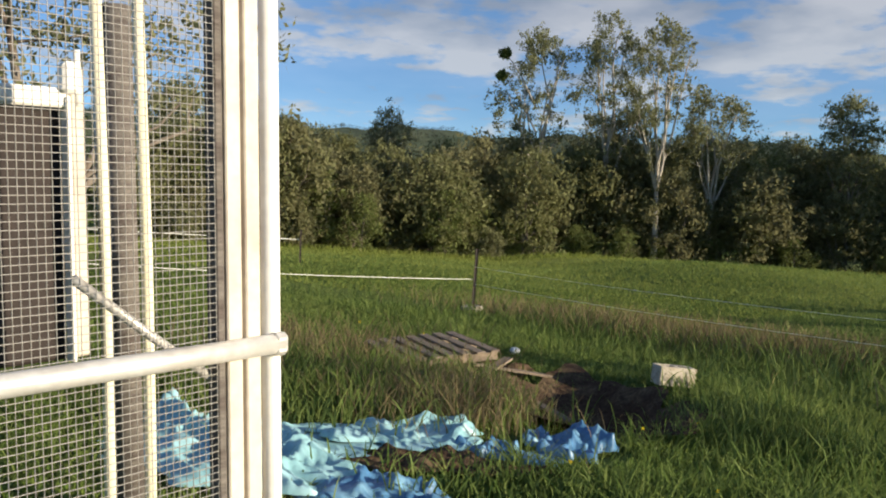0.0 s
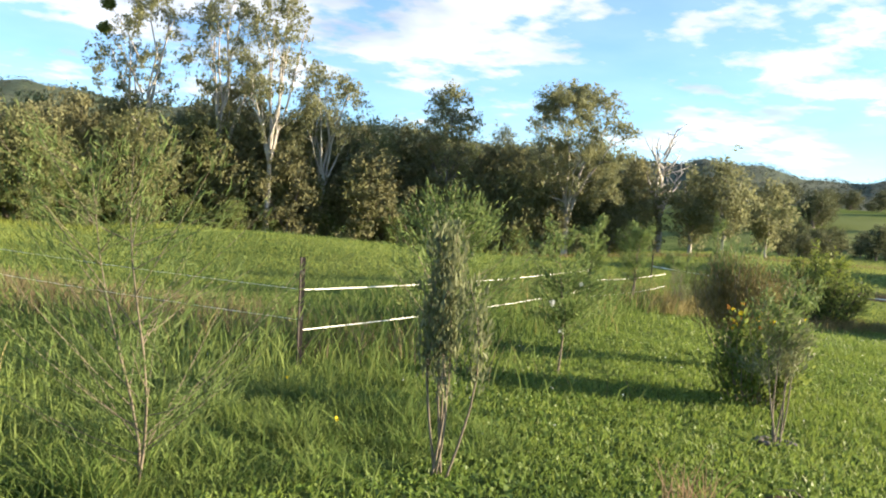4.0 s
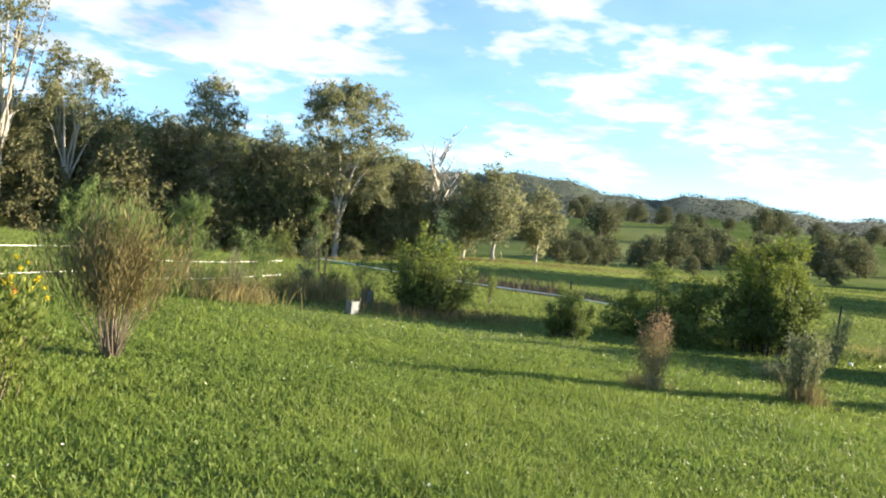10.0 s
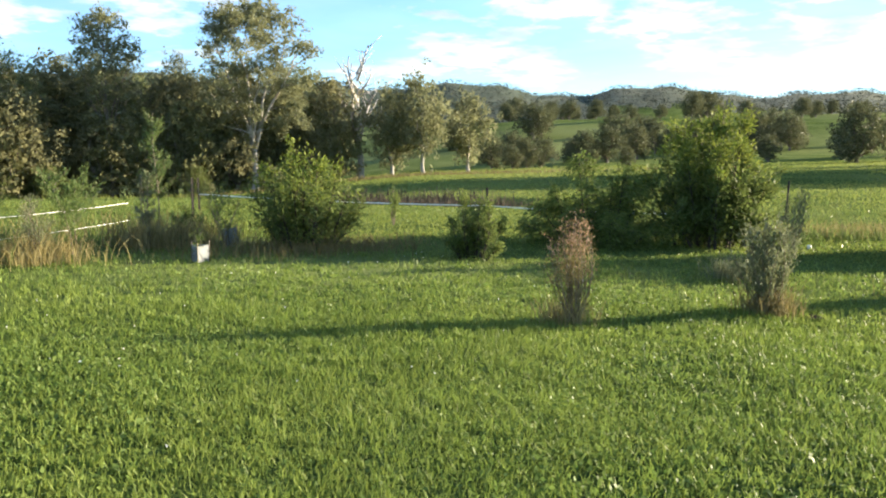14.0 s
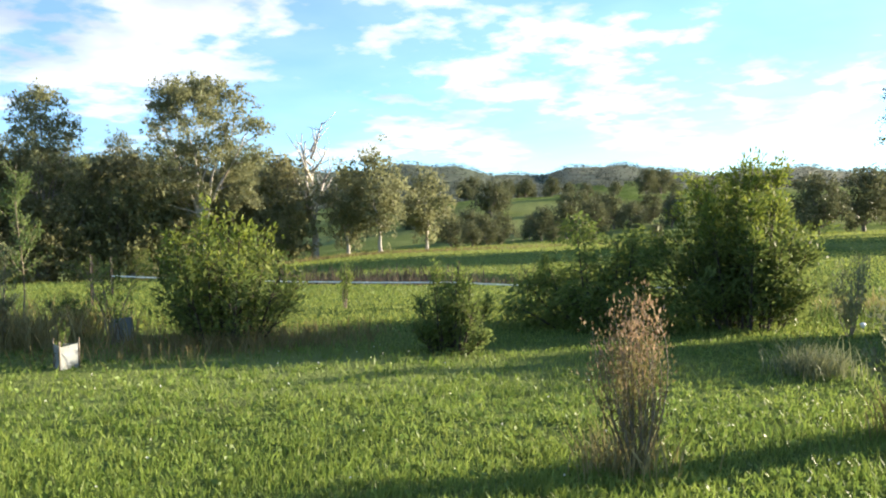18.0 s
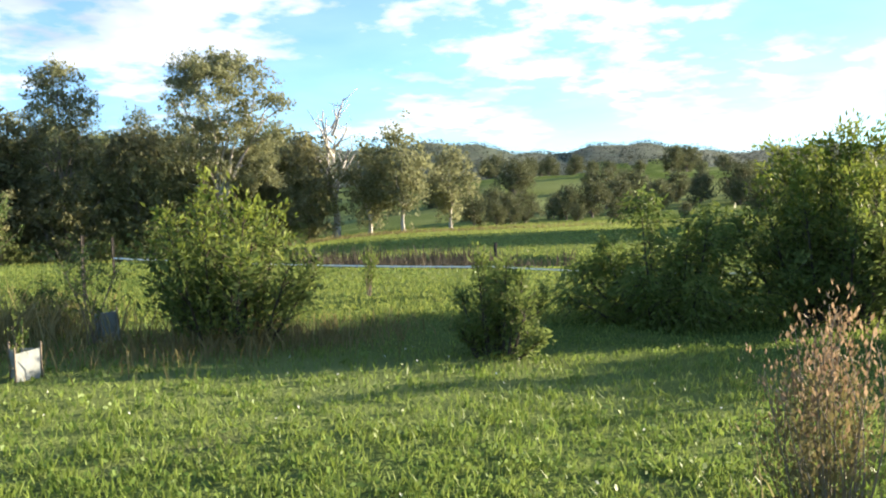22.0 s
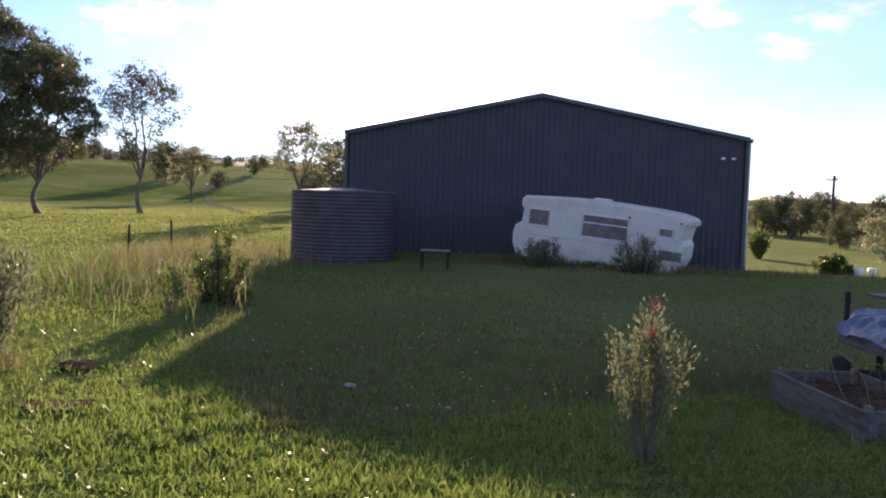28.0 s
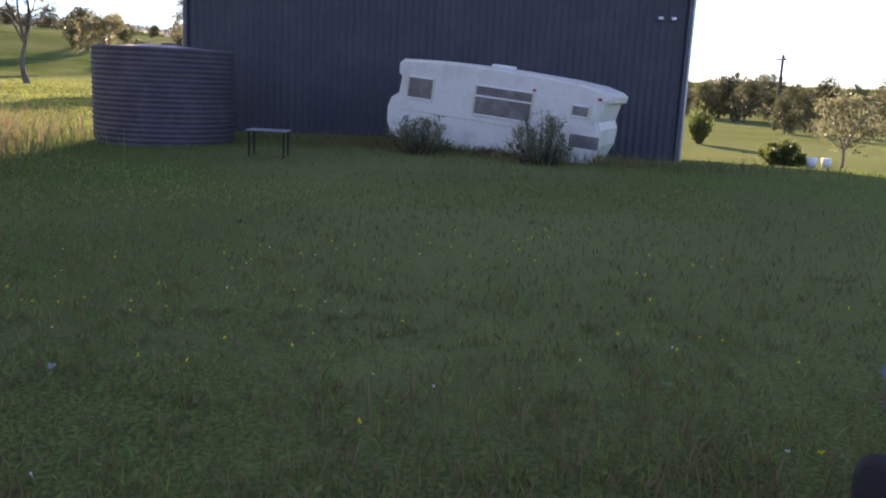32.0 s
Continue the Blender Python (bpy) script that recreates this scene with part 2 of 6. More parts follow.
M_WHITEBARK = material("pale_gum_bark", (0.42, 0.385, 0.33), 0.8, vary=0.2, scale=1.3, bump=0.2, bump_scale=10, second=(0.24, 0.19, 0.15), stretch=(1, 1, 0.35), second_at=(0.5, 0.75))
M_DEADWOOD = material("weathered_dead_wood", (0.46, 0.43, 0.39), 0.85, vary=0.25, scale=1.5, second=(0.12, 0.10, 0.09), stretch=(1, 1, 0.4), second_at=(0.5, 0.8))
M_DARKTWIG = material("dark_branch_bark", (0.060, 0.048, 0.036), 0.9, vary=0.3, scale=6)
M_FARLEAF = leaf_mat("far_wood_leaf", (0.046, 0.058, 0.044), (0.072, 0.084, 0.060), 0.1, 0.6, 0.01)
M_TWIG = material("pale_stem", (0.18, 0.148, 0.105), 0.85, vary=0.25, scale=8)
M_SOIL = material("dark_soil", (0.075, 0.05, 0.035), 0.95, vary=0.4, scale=5, bump=0.8, bump_scale=30, second=(0.13, 0.095, 0.06), spec=0.0)
M_TARP = material("pale_blue_tarp", (0.24, 0.47, 0.51), 0.45, vary=0.12, scale=3.5, bump=0.25, bump_scale=9, second=(0.34, 0.58, 0.64), spec=0.5)
M_BLUEBAG = material("blue_plastic", (0.06, 0.18, 0.34), 0.4, vary=0.2, scale=5, bump=0.3, bump_scale=12, second=(0.16, 0.33, 0.46), spec=0.5)
M_COVER = material("faded_blue_sheet", (0.10, 0.15, 0.24), 0.5, vary=0.2, scale=5, bump=0.3, bump_scale=12, second=(0.17, 0.22, 0.30), spec=0.3)
M_GALV = material("galvanised_steel", (0.62, 0.62, 0.60), 0.45, metal=0.35, vary=0.12, scale=5, second=(0.48, 0.46, 0.42), bump=0.05)
M_WHITEPAINT = material("white_painted_steel", (0.78, 0.77, 0.73), 0.5, vary=0.08, scale=5, second=(0.62, 0.58, 0.50), second_at=(0.55, 0.8))
M_BEIGE = material("beige_painted_steel", (0.60, 0.54, 0.46), 0.55, vary=0.1, scale=6, second=(0.50, 0.44, 0.37))
M_CREAM = material("cream_plastic_pipe", (0.74, 0.70, 0.52), 0.45, vary=0.08, scale=4)
M_WIRE = material("dull_wire", (0.34, 0.33, 0.31), 0.6, metal=0.4, vary=0.2, scale=20)
M_DARKBOX = material("dark_brown_boards", (0.03, 0.023, 0.021), 0.8, vary=0.3, scale=4, bump=0.2)
M_RUST = material("rusty_steel_post", (0.048, 0.040, 0.035), 0.85, metal=0.2, vary=0.35, scale=14, second=(0.030, 0.026, 0.024))
M_TAPE = material("white_fence_tape", (0.82, 0.82, 0.78), 0.6, vary=0.06, scale=9)
M_WOOD = material("weathered_timber", (0.24, 0.19, 0.14), 0.9, vary=0.3, scale=5, bump=0.3, bump_scale=30, second=(0.15, 0.12, 0.095), stretch=(1, 6, 6))
M_GREYWOOD = material("grey_sleeper_timber", (0.15, 0.135, 0.12), 0.9, vary=0.3, scale=4, bump=0.3, second=(0.09, 0.075, 0.068), stretch=(1, 5, 5))
M_CONCRETE = material("pale_concrete", (0.50, 0.45, 0.36), 0.9, vary=0.2, scale=9, bump=0.3, second=(0.38, 0.32, 0.24))
M_GUARD = material("white_corflute", (0.38, 0.41, 0.41), 0.5, vary=0.10, scale=8, second=(0.30, 0.33, 0.31), translucent=0.4)
M_SHED = material("dark_ribbed_cladding", (0.050, 0.052, 0.062), 0.55, metal=0.1, vary=0.12, scale=1.2, second=(0.062, 0.062, 0.070), spec=0.4)
M_SHEDTRIM = material("shed_trim", (0.10, 0.10, 0.11), 0.5, vary=0.1, scale=3)
M_TANK = material("tank_plastic", (0.075, 0.060, 0.066), 0.55, vary=0.12, scale=2, second=(0.10, 0.08, 0.085))
M_CARAVAN = material("cream_caravan_paint", (0.72, 0.69, 0.60), 0.45, vary=0.06, scale=1.6, second=(0.58, 0.53, 0.43), second_at=(0.5, 0.8), bump=0.05)
M_CARATRIM = material("yellowed_trim", (0.62, 0.55, 0.40), 0.5, vary=0.1, scale=4)
M_GLASSDARK = material("curtained_glass", (0.17, 0.15, 0.14), 0.15, vary=0.1, scale=3, second=(0.26, 0.23, 0.21), spec=0.5)
M_RUBBER = material("black_rubber", (0.025, 0.025, 0.025), 0.85, vary=0.2, scale=12)
M_POLE = material("dark_power_pole", (0.085, 0.06, 0.05), 0.9, vary=0.3, scale=3, stretch=(1, 1, 0.2))
M_WHITEPLASTIC = material("white_plastic", (0.80, 0.80, 0.77), 0.5, vary=0.06, scale=9)
M_WATER = material("pond_water", (0.02, 0.03, 0.03), 0.06, vary=0.1, scale=1, bump=0.05, bump_scale=6, spec=0.5)
M_REED = leaf_mat("reed", (0.055, 0.046, 0.038), (0.11, 0.095, 0.066), 0.25, 0.7, 0.2)


def ground_material():
    """Paddock: short green grass with paler and drier patches, dark flecks for soil and painted shade between blades,
    far slopes the same.
    """
    m = bpy.data.materials.new("paddock_ground")
    m.use_nodes = True
    nt = m.node_tree
    n, l = nt.nodes, nt.links
    p = n["Principled BSDF"]
    p.inputs["Roughness"].default_value, p.inputs["Specular IOR Level"].default_value = 1.0, 0.0
    co = n.new("ShaderNodeTexCoord")

    def noise_tex(s, d=5):
        t = n.new("ShaderNodeTexNoise")
        t.inputs["Scale"].default_value, t.inputs["Detail"].default_value = s, d
        l.new(co.outputs["Object"], t.inputs["Vector"])
        return t

    def ramp(tex, lo, hi, a, b):
        r = n.new("ShaderNodeMixRGB")
        q = n.new("ShaderNodeMapRange")
        q.inputs["From Min"].default_value, q.inputs["From Max"].default_value = lo, hi
        l.new(tex.outputs["Fac"], q.inputs["Value"])
        l.new(q.outputs[0], r.inputs[0])
        for i, c in ((1, a), (2, b)):
            if isinstance(c, tuple):
                r.inputs[i].default_value = (*c, 1)
            else:
                l.new(c.outputs[0], r.inputs[i])
        return r

    # the dark end paints the shaded gaps between blades
    fine = ramp(noise_tex(34, 8), 0.40, 0.66, (0.048, 0.078, 0.022), (0.160, 0.215, 0.056))
    broad = ramp(noise_tex(0.11), 0.48, 0.70, fine, (0.175, 0.215, 0.075))
    patch = ramp(noise_tex(0.9, 6), 0.60, 0.74, broad, (0.13, 0.15, 0.060))
    hill = ramp(noise_tex(0.012, 6), 0.42, 0.60, patch, (0.205, 0.235, 0.090))
    l.new(hill.outputs[0], p.inputs["Base Color"])
    b = n.new("ShaderNodeBump")
    b.inputs["Strength"].default_value, b.inputs["Distance"].default_value = 0.9, 0.06
    l.new(noise_tex(30, 8).outputs["Fac"], b.inputs["Height"])
    l.new(b.outputs[0], p.inputs["Normal"])
    return m


M_GROUND = ground_material()
M_FOREST = material("far_forest", (0.045, 0.070, 0.035), 0.95, vary=0.45, scale=0.02, fine=0.12, bump=0.6, bump_scale=0.06, second=(0.085, 0.105, 0.055))
M_TRACK = material("pale_dirt_track", (0.17, 0.145, 0.11), 0.95, vary=0.2, scale=0.4, second=(0.14, 0.13, 0.08), spec=0.0)


# ------------------------------------------------------------------ mesh helpers
def mesh_from(name, verts, faces_n, mats, mat_index=None, smooth=False):
    """verts (n,3) float array; faces_n: (k,3) or (k,4) int array."""
    me = bpy.data.meshes.new(name)
    verts = np.asarray(verts, dtype=np.float32)
    faces_n = np.asarray(faces_n, dtype=np.int32)
    k, c = faces_n.shape
    me.vertices.add(len(verts))
    me.vertices.foreach_set("co", verts.ravel())
    me.loops.add(k * c)
    me.loops.foreach_set("vertex_index", faces_n.ravel())
    me.polygons.add(k)
    me.polygons.foreach_set("loop_start", np.arange(0, k * c, c, dtype=np.int32))
    if mat_index is not None:
        me.polygons.foreach_set("material_index", np.asarray(mat_index, dtype=np.int32))
    if smooth:
        me.polygons.foreach_set("use_smooth", np.ones(k, dtype=bool))
    me.update(calc_edges=True)
    for m in (mats if isinstance(mats, (list, tuple)) else [mats]):
        me.materials.append(m)
    return me


def part(name, geo, mat, parent=None, label=""):
    """Links a bmesh or mesh as one object under a thing or a part."""
    if isinstance(geo, bmesh.types.BMesh):
        me = bpy.data.meshes.new(name)
        geo.to_mesh(me)
        geo.free()
        me.materials.append(mat)
    else:
        me = geo
        if mat and not me.materials:
            me.materials.append(mat)
    ob = new(name, me)
    if parent is not None:
        ob.parent = parent
    if label:
        ob["label"] = label
    return ob


def thing(name, m, label, category, group="", kind=""):
    ob = new(name)
    ob.empty_display_size = 0.1
    ob.matrix_world = m
    return tagged(ob, label, category, group, kind)


def box(sx, sy, sz, at=(0, 0, 0), bev=0.004, bm=None, rot=None):
    b2 = bmesh.new()
    bmesh.ops.create_cube(b2, size=1, matrix=Matrix.Diagonal((sx, sy, sz, 1)))
    if bev:
        bmesh.ops.bevel(b2, geom=b2.edges[:], offset=min(bev, sx * .4, sy * .4, sz * .4), segments=1, affect="EDGES")
    mt = Matrix.Translation(at) @ (rot.to_4x4() if rot else Matrix())
    bmesh.ops.transform(b2, matrix=mt, verts=b2.verts)
    if bm is None:
        return b2
    tmp = bpy.data.meshes.new("tmp")
    b2.to_mesh(tmp)
    b2.free()
    bm.from_mesh(tmp)
    bpy.data.meshes.remove(tmp)
    return bm


def tube_arrays(points, radii, sides=6):
    """A tapered tube along points: verts, quads."""
    pts = np.asarray(points, float)
    n = len(pts)
    d = np.gradient(pts, axis=0)
    d /= np.linalg.norm(d, axis=1)[:, None] + 1e-9
    ref = np.array([1.0, 0, 0]) if abs(d[0][0]) < 0.9 else np.array([0, 1.0, 0])
    u = np.cross(d, ref)
    u /= np.linalg.norm(u, axis=1)[:, None] + 1e-9
    w = np.cross(d, u)
    ang = np.linspace(0, 2 * np.pi, sides, endpoint=False)
    ring = u[:, None, :] * np.cos(ang)[None, :, None] + w[:, None, :] * np.sin(ang)[None, :, None]
    v = pts[:, None, :] + ring * np.asarray(radii)[:, None, None]
    v = v.reshape(-1, 3)
    i, j = np.meshgrid(np.arange(n - 1), np.arange(sides), indexing="ij")
    a = i * sides + j
    b = i * sides + (j + 1) % sides
    q = np.stack([a, b, b + sides, a + sides], -1).reshape(-1, 4)
    return v, q


def join_arrays(parts_):
    vs, fs, o = [], [], 0
    for v, q in parts_:
        vs.append(v)
        fs.append(q + o)
        o += len(v)
    return np.concatenate(vs), np.concatenate(fs)


def tube(name, points, radii, mat, parent=None, sides=8, label=""):
    if not hasattr(radii, "__len__"):
        radii = [radii] * len(points)
    v, q = tube_arrays(points, radii, sides)
    me = mesh_from(name, v, q, mat, smooth=True)
    bm = bmesh.new()
    bm.from_mesh(me)
    bmesh.ops.holes_fill(bm, edges=[e for e in bm.edges if e.is_boundary])
    bm.to_mesh(me)
    bm.free()
    return part(name, me, None, parent, label)


def leaf_quads(rng, pos, size, aspect=2.2, up=0.2, spread=0.35, heading=None):
    """Leaves as folded diamond quads at pos: verts, quads."""
    n = len(pos)
    d = rng.normal(size=(n, 3))
    if heading is not None:
        d = d * 0.55 + heading
    d[:, 2] += up
    d /= np.linalg.norm(d, axis=1)[:, None] + 1e-9
    s = rng.normal(size=(n, 3))
    s -= d * np.sum(s * d, axis=1)[:, None]
    s /= np.linalg.norm(s, axis=1)[:, None] + 1e-9
    ln = size * (1 + spread * rng.normal(size=n)).clip(0.4, 1.9)
    wd = ln / aspect
    p0 = pos - d * ln[:, None] * 0.5
    p2 = pos + d * ln[:, None] * 0.5
    p1 = pos + s * wd[:, None] * 0.5
    p3 = pos - s * wd[:, None] * 0.5
    v = np.stack([p0, p1, p2, p3], 1).reshape(-1, 3)
    q = np.arange(4 * n).reshape(-1, 4)
    return v, q


# ------------------------------------------------------------------ ground
GX, GY = 14.0, 5.0


def soft(v, k):
    v = np.clip(v / k, -40, 40)
    return k * np.log1p(np.exp(v))


POND_Z = -2.36
RIDGE_AZ = np.array([-180, -150, -120, -100, -80, -70, -59, -52, -47, -40, -33, -20, 0, 10, 18, 30, 60, 120, 180.0])
RIDGE_EL = np.array([0.2, 0.0, 0.4, 2.0, 2.2, 2.4, 3.0, 3.5, 3.3, 4.15, 3.9, 4.6, 5.0, 5.2, 5.4, 5.0, 3.0, 1.0, 1.0])


def pond_distance(x, y):
    """1 on the rim of the pond hollow, less inside."""
    u, v = (x - 31.2) * -0.53 + (y - 24.9) * 0.85, (x - 31.2) * 0.85 + (y - 24.9) * 0.53
    return np.hypot(u / 3.9, v / 2.2)


def height(x, y):
    x, y = np.asarray(x, float), np.asarray(y, float)
    z = -1.5 - 0.0458 * x - 0.0167 * y
    gate = np.clip((x - 3) / 9, 0, 1)
    z = z + 0.05 * gate * gate * (3 - 2 * gate) * (soft(y - 8, 2) - soft(y - 26, 4)) + 0.040 * soft(x - 25, 3)
    r = np.hypot(x - GX, y - GY)
    az = np.degrees(np.arctan2(-(x - GX), y - GY))
    # beyond the paddock: gentle rises, then a wooded range
    far = np.clip((r - 110) / 160, 0, 1)
    far = far * far * (3 - 2 * far)
    rise = np.interp(az, [-180, -145, -126, -117, -100, -85, -70, -55, -45, -36, -25, 180], [0.0, -0.9, -0.8, 0.6, 1.7, 2.0, 1.7, 1.9, 1.8, 0.9, 0.0, 0.2])
    zfar = -2.0 + np.tan(np.radians(rise)) * r + 1.2 * np.sin(x * 0.021) * np.sin(y * 0.017 + 1)
    z = z * (1 - far) + zfar * far
    rg = np.clip((r - 650) / 650, 0, 1)
    rg = rg * rg * (3 - 2 * rg)
    el = np.interp(az, RIDGE_AZ, RIDGE_EL)
    crest = np.tan(np.radians(el)) * 1300 + 5 * np.sin(az * 0.55) + 3 * np.sin(az * 1.7 + 1)
    drop = np.clip((r - 1300) / 1500, 0, 1)
    z = z * (1 - rg) + (crest * (1 - drop) - 1) * rg
    z = z + 0.02 * np.sin(x * 1.7 + 0.3) * np.sin(y * 1.3) * np.clip(1 - r / 60, 0, 1)
    # the paddock falls away towards the wood
    g = np.clip((az + 40) / 18, 0, 1)
    z = z - 0.034 * g * g * (3 - 2 * g) * (soft(r - 30, 6) - soft(r - 95, 10)) * np.clip((r - 20) / 15, 0, 1)
    # and beyond the shed's far corner
    g = np.clip((-116 - az) / 9, 0, 1) * np.clip((az + 178) / 12, 0, 1)
    z = z - g * (0.095 * (soft(r - 28, 2.5) - soft(r - 42, 4)) + 0.015 * (soft(r - 42, 4) - soft(r - 95, 10)))
    # pond hollow
    pd = pond_distance(x, y)
    sink = np.exp(-pd ** 6)
    z = z * (1 - sink) + (POND_Z - 0.85) * sink
    # pit beside the tarp
    z = z - 0.55 * np.exp(-(((x - 1.35) / 0.65) ** 2 + ((y - 7.45) / 1.05) ** 2) ** 2)
    return z


def hz(x, y):
    return float(height(x, y))


def polar(az, d, ox=GX, oy=GY):
    """Place d metres from (ox, oy) towards az degrees (counter-clockwise from +y)."""
    a = radians(az)
    return ox - math.sin(a) * d, oy + math.cos(a) * d


def build_ground():
    na, radii = 288, np.concatenate([np.linspace(0.35, 60, 140), np.geomspace(62, 4200, 110)])
    ang = np.linspace(0, 2 * np.pi, na, endpoint=False)
    rr, aa = np.meshgrid(radii, ang, indexing="ij")
    x, y = GX + rr * np.sin(aa), GY + rr * np.cos(aa)
    v = np.stack([x, y, height(x, y)], -1).reshape(-1, 3)
    nr = len(radii)
    i, j = np.meshgrid(np.arange(nr - 1), np.arange(na), indexing="ij")
    a, b = i * na + j, i * na + (j + 1) % na
    q = np.stack([a, a + na, b + na, b], -1).reshape(-1, 4)
    v = np.concatenate([v, [[GX, GY, hz(GX, GY)]]])
    c = len(v) - 1
    # centre fan as thin quads
    fan = np.stack([np.full(na // 2, c), np.arange(0, na, 2), np.arange(1, na, 2), (np.arange(0, na, 2) + 2) % na], -1)
    q = np.concatenate([q, fan])
    cx, cy = v[q].mean(1)[:, 0], v[q].mean(1)[:, 1]
    r = np.hypot(cx - GX, cy - GY)
    az = np.degrees(np.arctan2(-(cx - GX), cy - GY))
    wooded = (r > 760 + 90 * np.sin(az * 0.31) + 60 * np.sin(az * 1.3)).astype(np.int32)
    me = mesh_from("ground", v, q, [M_GROUND, M_FOREST], wooded, smooth=True)
    ob = new("ground", me)
    tagged(ob, "green paddock grass rolling away to wooded hills", "ground", kind="structure")


build_ground()


# ------------------------------------------------------------------ shed, tank, caravan
def build_shed():
    left, right = Vector((45.5, -2.95)), Vector((39.07, -14.27))
    u = (right - left).normalized()
    back = Vector((-u.y, u.x))
    if back.x < 0:
        back = -back
    width, depth, eave, ridge, base = (right - left).length, 15.0, 1.32, 2.62, -4.2
    m = Matrix(((u.x, back.x, 0, left.x), (u.y, back.y, 0, left.y), (0, 0, 1, 0), (0, 0, 0, 1)))
    shed = thing("shed", m, "large dark steel-clad farm shed with a low gable roof", "shed")

    def ribbed(x0, x1, top, name, y):
        """A wall of trapezoid ribs along x; top: height as a function of x."""
        xs, ys = [], []
        pitch, x = 0.19, x0
        while x < x1:
            for dx, dy in ((0, 0), (0.12, 0), (0.135, -0.022), (0.175, -0.022)):
                if x + dx < x1:
                    xs.append(x + dx)
                    ys.append(dy)
            x += pitch
        xs.append(x1)
        ys.append(0)
        k = len(xs)
        v = [(a, y + b, base) for a, b in zip(xs, ys)] + [(a, y + b, top(a)) for a, b in zip(xs, ys)]
        v += [(a, y + 0.06, base) for a in xs] + [(a, y + 0.06, top(a)) for a in xs]
        q = [(i, i + 1, k + i + 1, k + i) for i in range(k - 1)] + [(2 * k + i + 1, 2 * k + i, 3 * k + i, 3 * k + i + 1) for i in range(k - 1)]
        return mesh_from(name, v, q, M_SHED)

    gable = lambda a: eave + (ridge - eave) * (1 - abs(a - width / 2) / (width / 2))
    part("front_wall", ribbed(0, width, gable, "front_wall", 0.0), None, shed)
    part("back_wall", ribbed(0, width, gable, "back_wall", depth), None, shed)
    for nm, x in (("side_wall", 0.0), ("side_wall", width)):
        part(nm, box(0.06, depth - 0.1, eave - base, (x, depth / 2, (eave + base) / 2), 0), M_SHED, shed)
    rise = ridge - eave
    slope = math.hypot(width / 2, rise)
    for s in (-1, 1):
        ang = math.atan2(rise, width / 2)
        bm = bmesh.new()
        cx = width / 2 + s * width / 4
        box(slope + 0.12, depth + 0.24, 0.05, (cx, depth / 2, (eave + ridge) / 2 + 0.05), 0, bm, Matrix.Rotation(s * ang, 3, "Y"))
        part("roof", bm, M_SHED, shed)
        bm = box(slope + 0.1, 0.03, 0.13, (cx, -0.14, (eave + ridge) / 2 + 0.02), 0.004, None, Matrix.Rotation(s * ang, 3, "Y"))
        part("barge_board", bm, M_SHEDTRIM, shed)
        part("corner_trim", box(0.10, 0.10, eave - base, (width / 2 + s * width / 2, -0.02, (eave + base) / 2), 0.006), M_SHEDTRIM, shed)
    part("gutter", box(0.13, depth, 0.12, (width + 0.11, depth / 2, eave - 0.02), 0.01), M_SHEDTRIM, shed)
    tube("downpipe", [(width + 0.1, 0.12, eave - 0.05), (width + 0.1, 0.12, -0.9), (width + 0.1, 0.12, -3.1)], 0.04, M_WHITEPAINT, shed)
    for dx in (0.0, -0.32):
        part("floodlight", box(0.12, 0.10, 0.07, (width - 0.42 + dx, -0.08, eave - 0.6), 0.01), M_WHITEPLASTIC, shed)


build_shed()


def build_tank():
    cx, cy = 41.85, -1.94
    z0 = hz(cx, cy)
    tank = thing("water_tank", pose(cx, cy, z0 - 0.05), "dark corrugated rainwater tank beside the shed", "water tank")
    top = -0.64 - z0
    prof, z = [], 0.0
    while z < top - 0.02:
        prof += [(1.5, z), (1.525, z + 0.03), (1.525, z + 0.06), (1.5, z + 0.09)]
        z += 0.105
    prof.append((1.48, top))
    sides = 56
    ang = np.linspace(0, 2 * np.pi, sides, endpoint=False)
    v = np.array([[r * math.cos(a), r * math.sin(a), zz] for r, zz in prof for a in ang])
    i, j = np.meshgrid(np.arange(len(prof) - 1), np.arange(sides), indexing="ij")
    a, b = i * sides + j, i * sides + (j + 1) % sides
    q = np.stack([a, b, b + sides, a + sides], -1).reshape(-1, 4)
    part("tank_wall", mesh_from("tank_wall", v, q, M_TANK, smooth=False), None, tank)
    bm = bmesh.new()
    bmesh.ops.create_cone(bm, cap_ends=True, segments=sides, radius1=1.5, radius2=0.35, depth=0.09, matrix=Matrix.Translation((0, 0, top + 0.045)))
    part("tank_roof", bm, M_TANK, tank)
    bm = bmesh.new()
    bmesh.ops.create_cone(bm, cap_ends=True, segments=20, radius1=0.25, radius2=0.23, depth=0.08, matrix=Matrix.Translation((0.3, -0.2, top + 0.10)))
    part("inlet_lid", bm, M_TANK, tank)


build_tank()


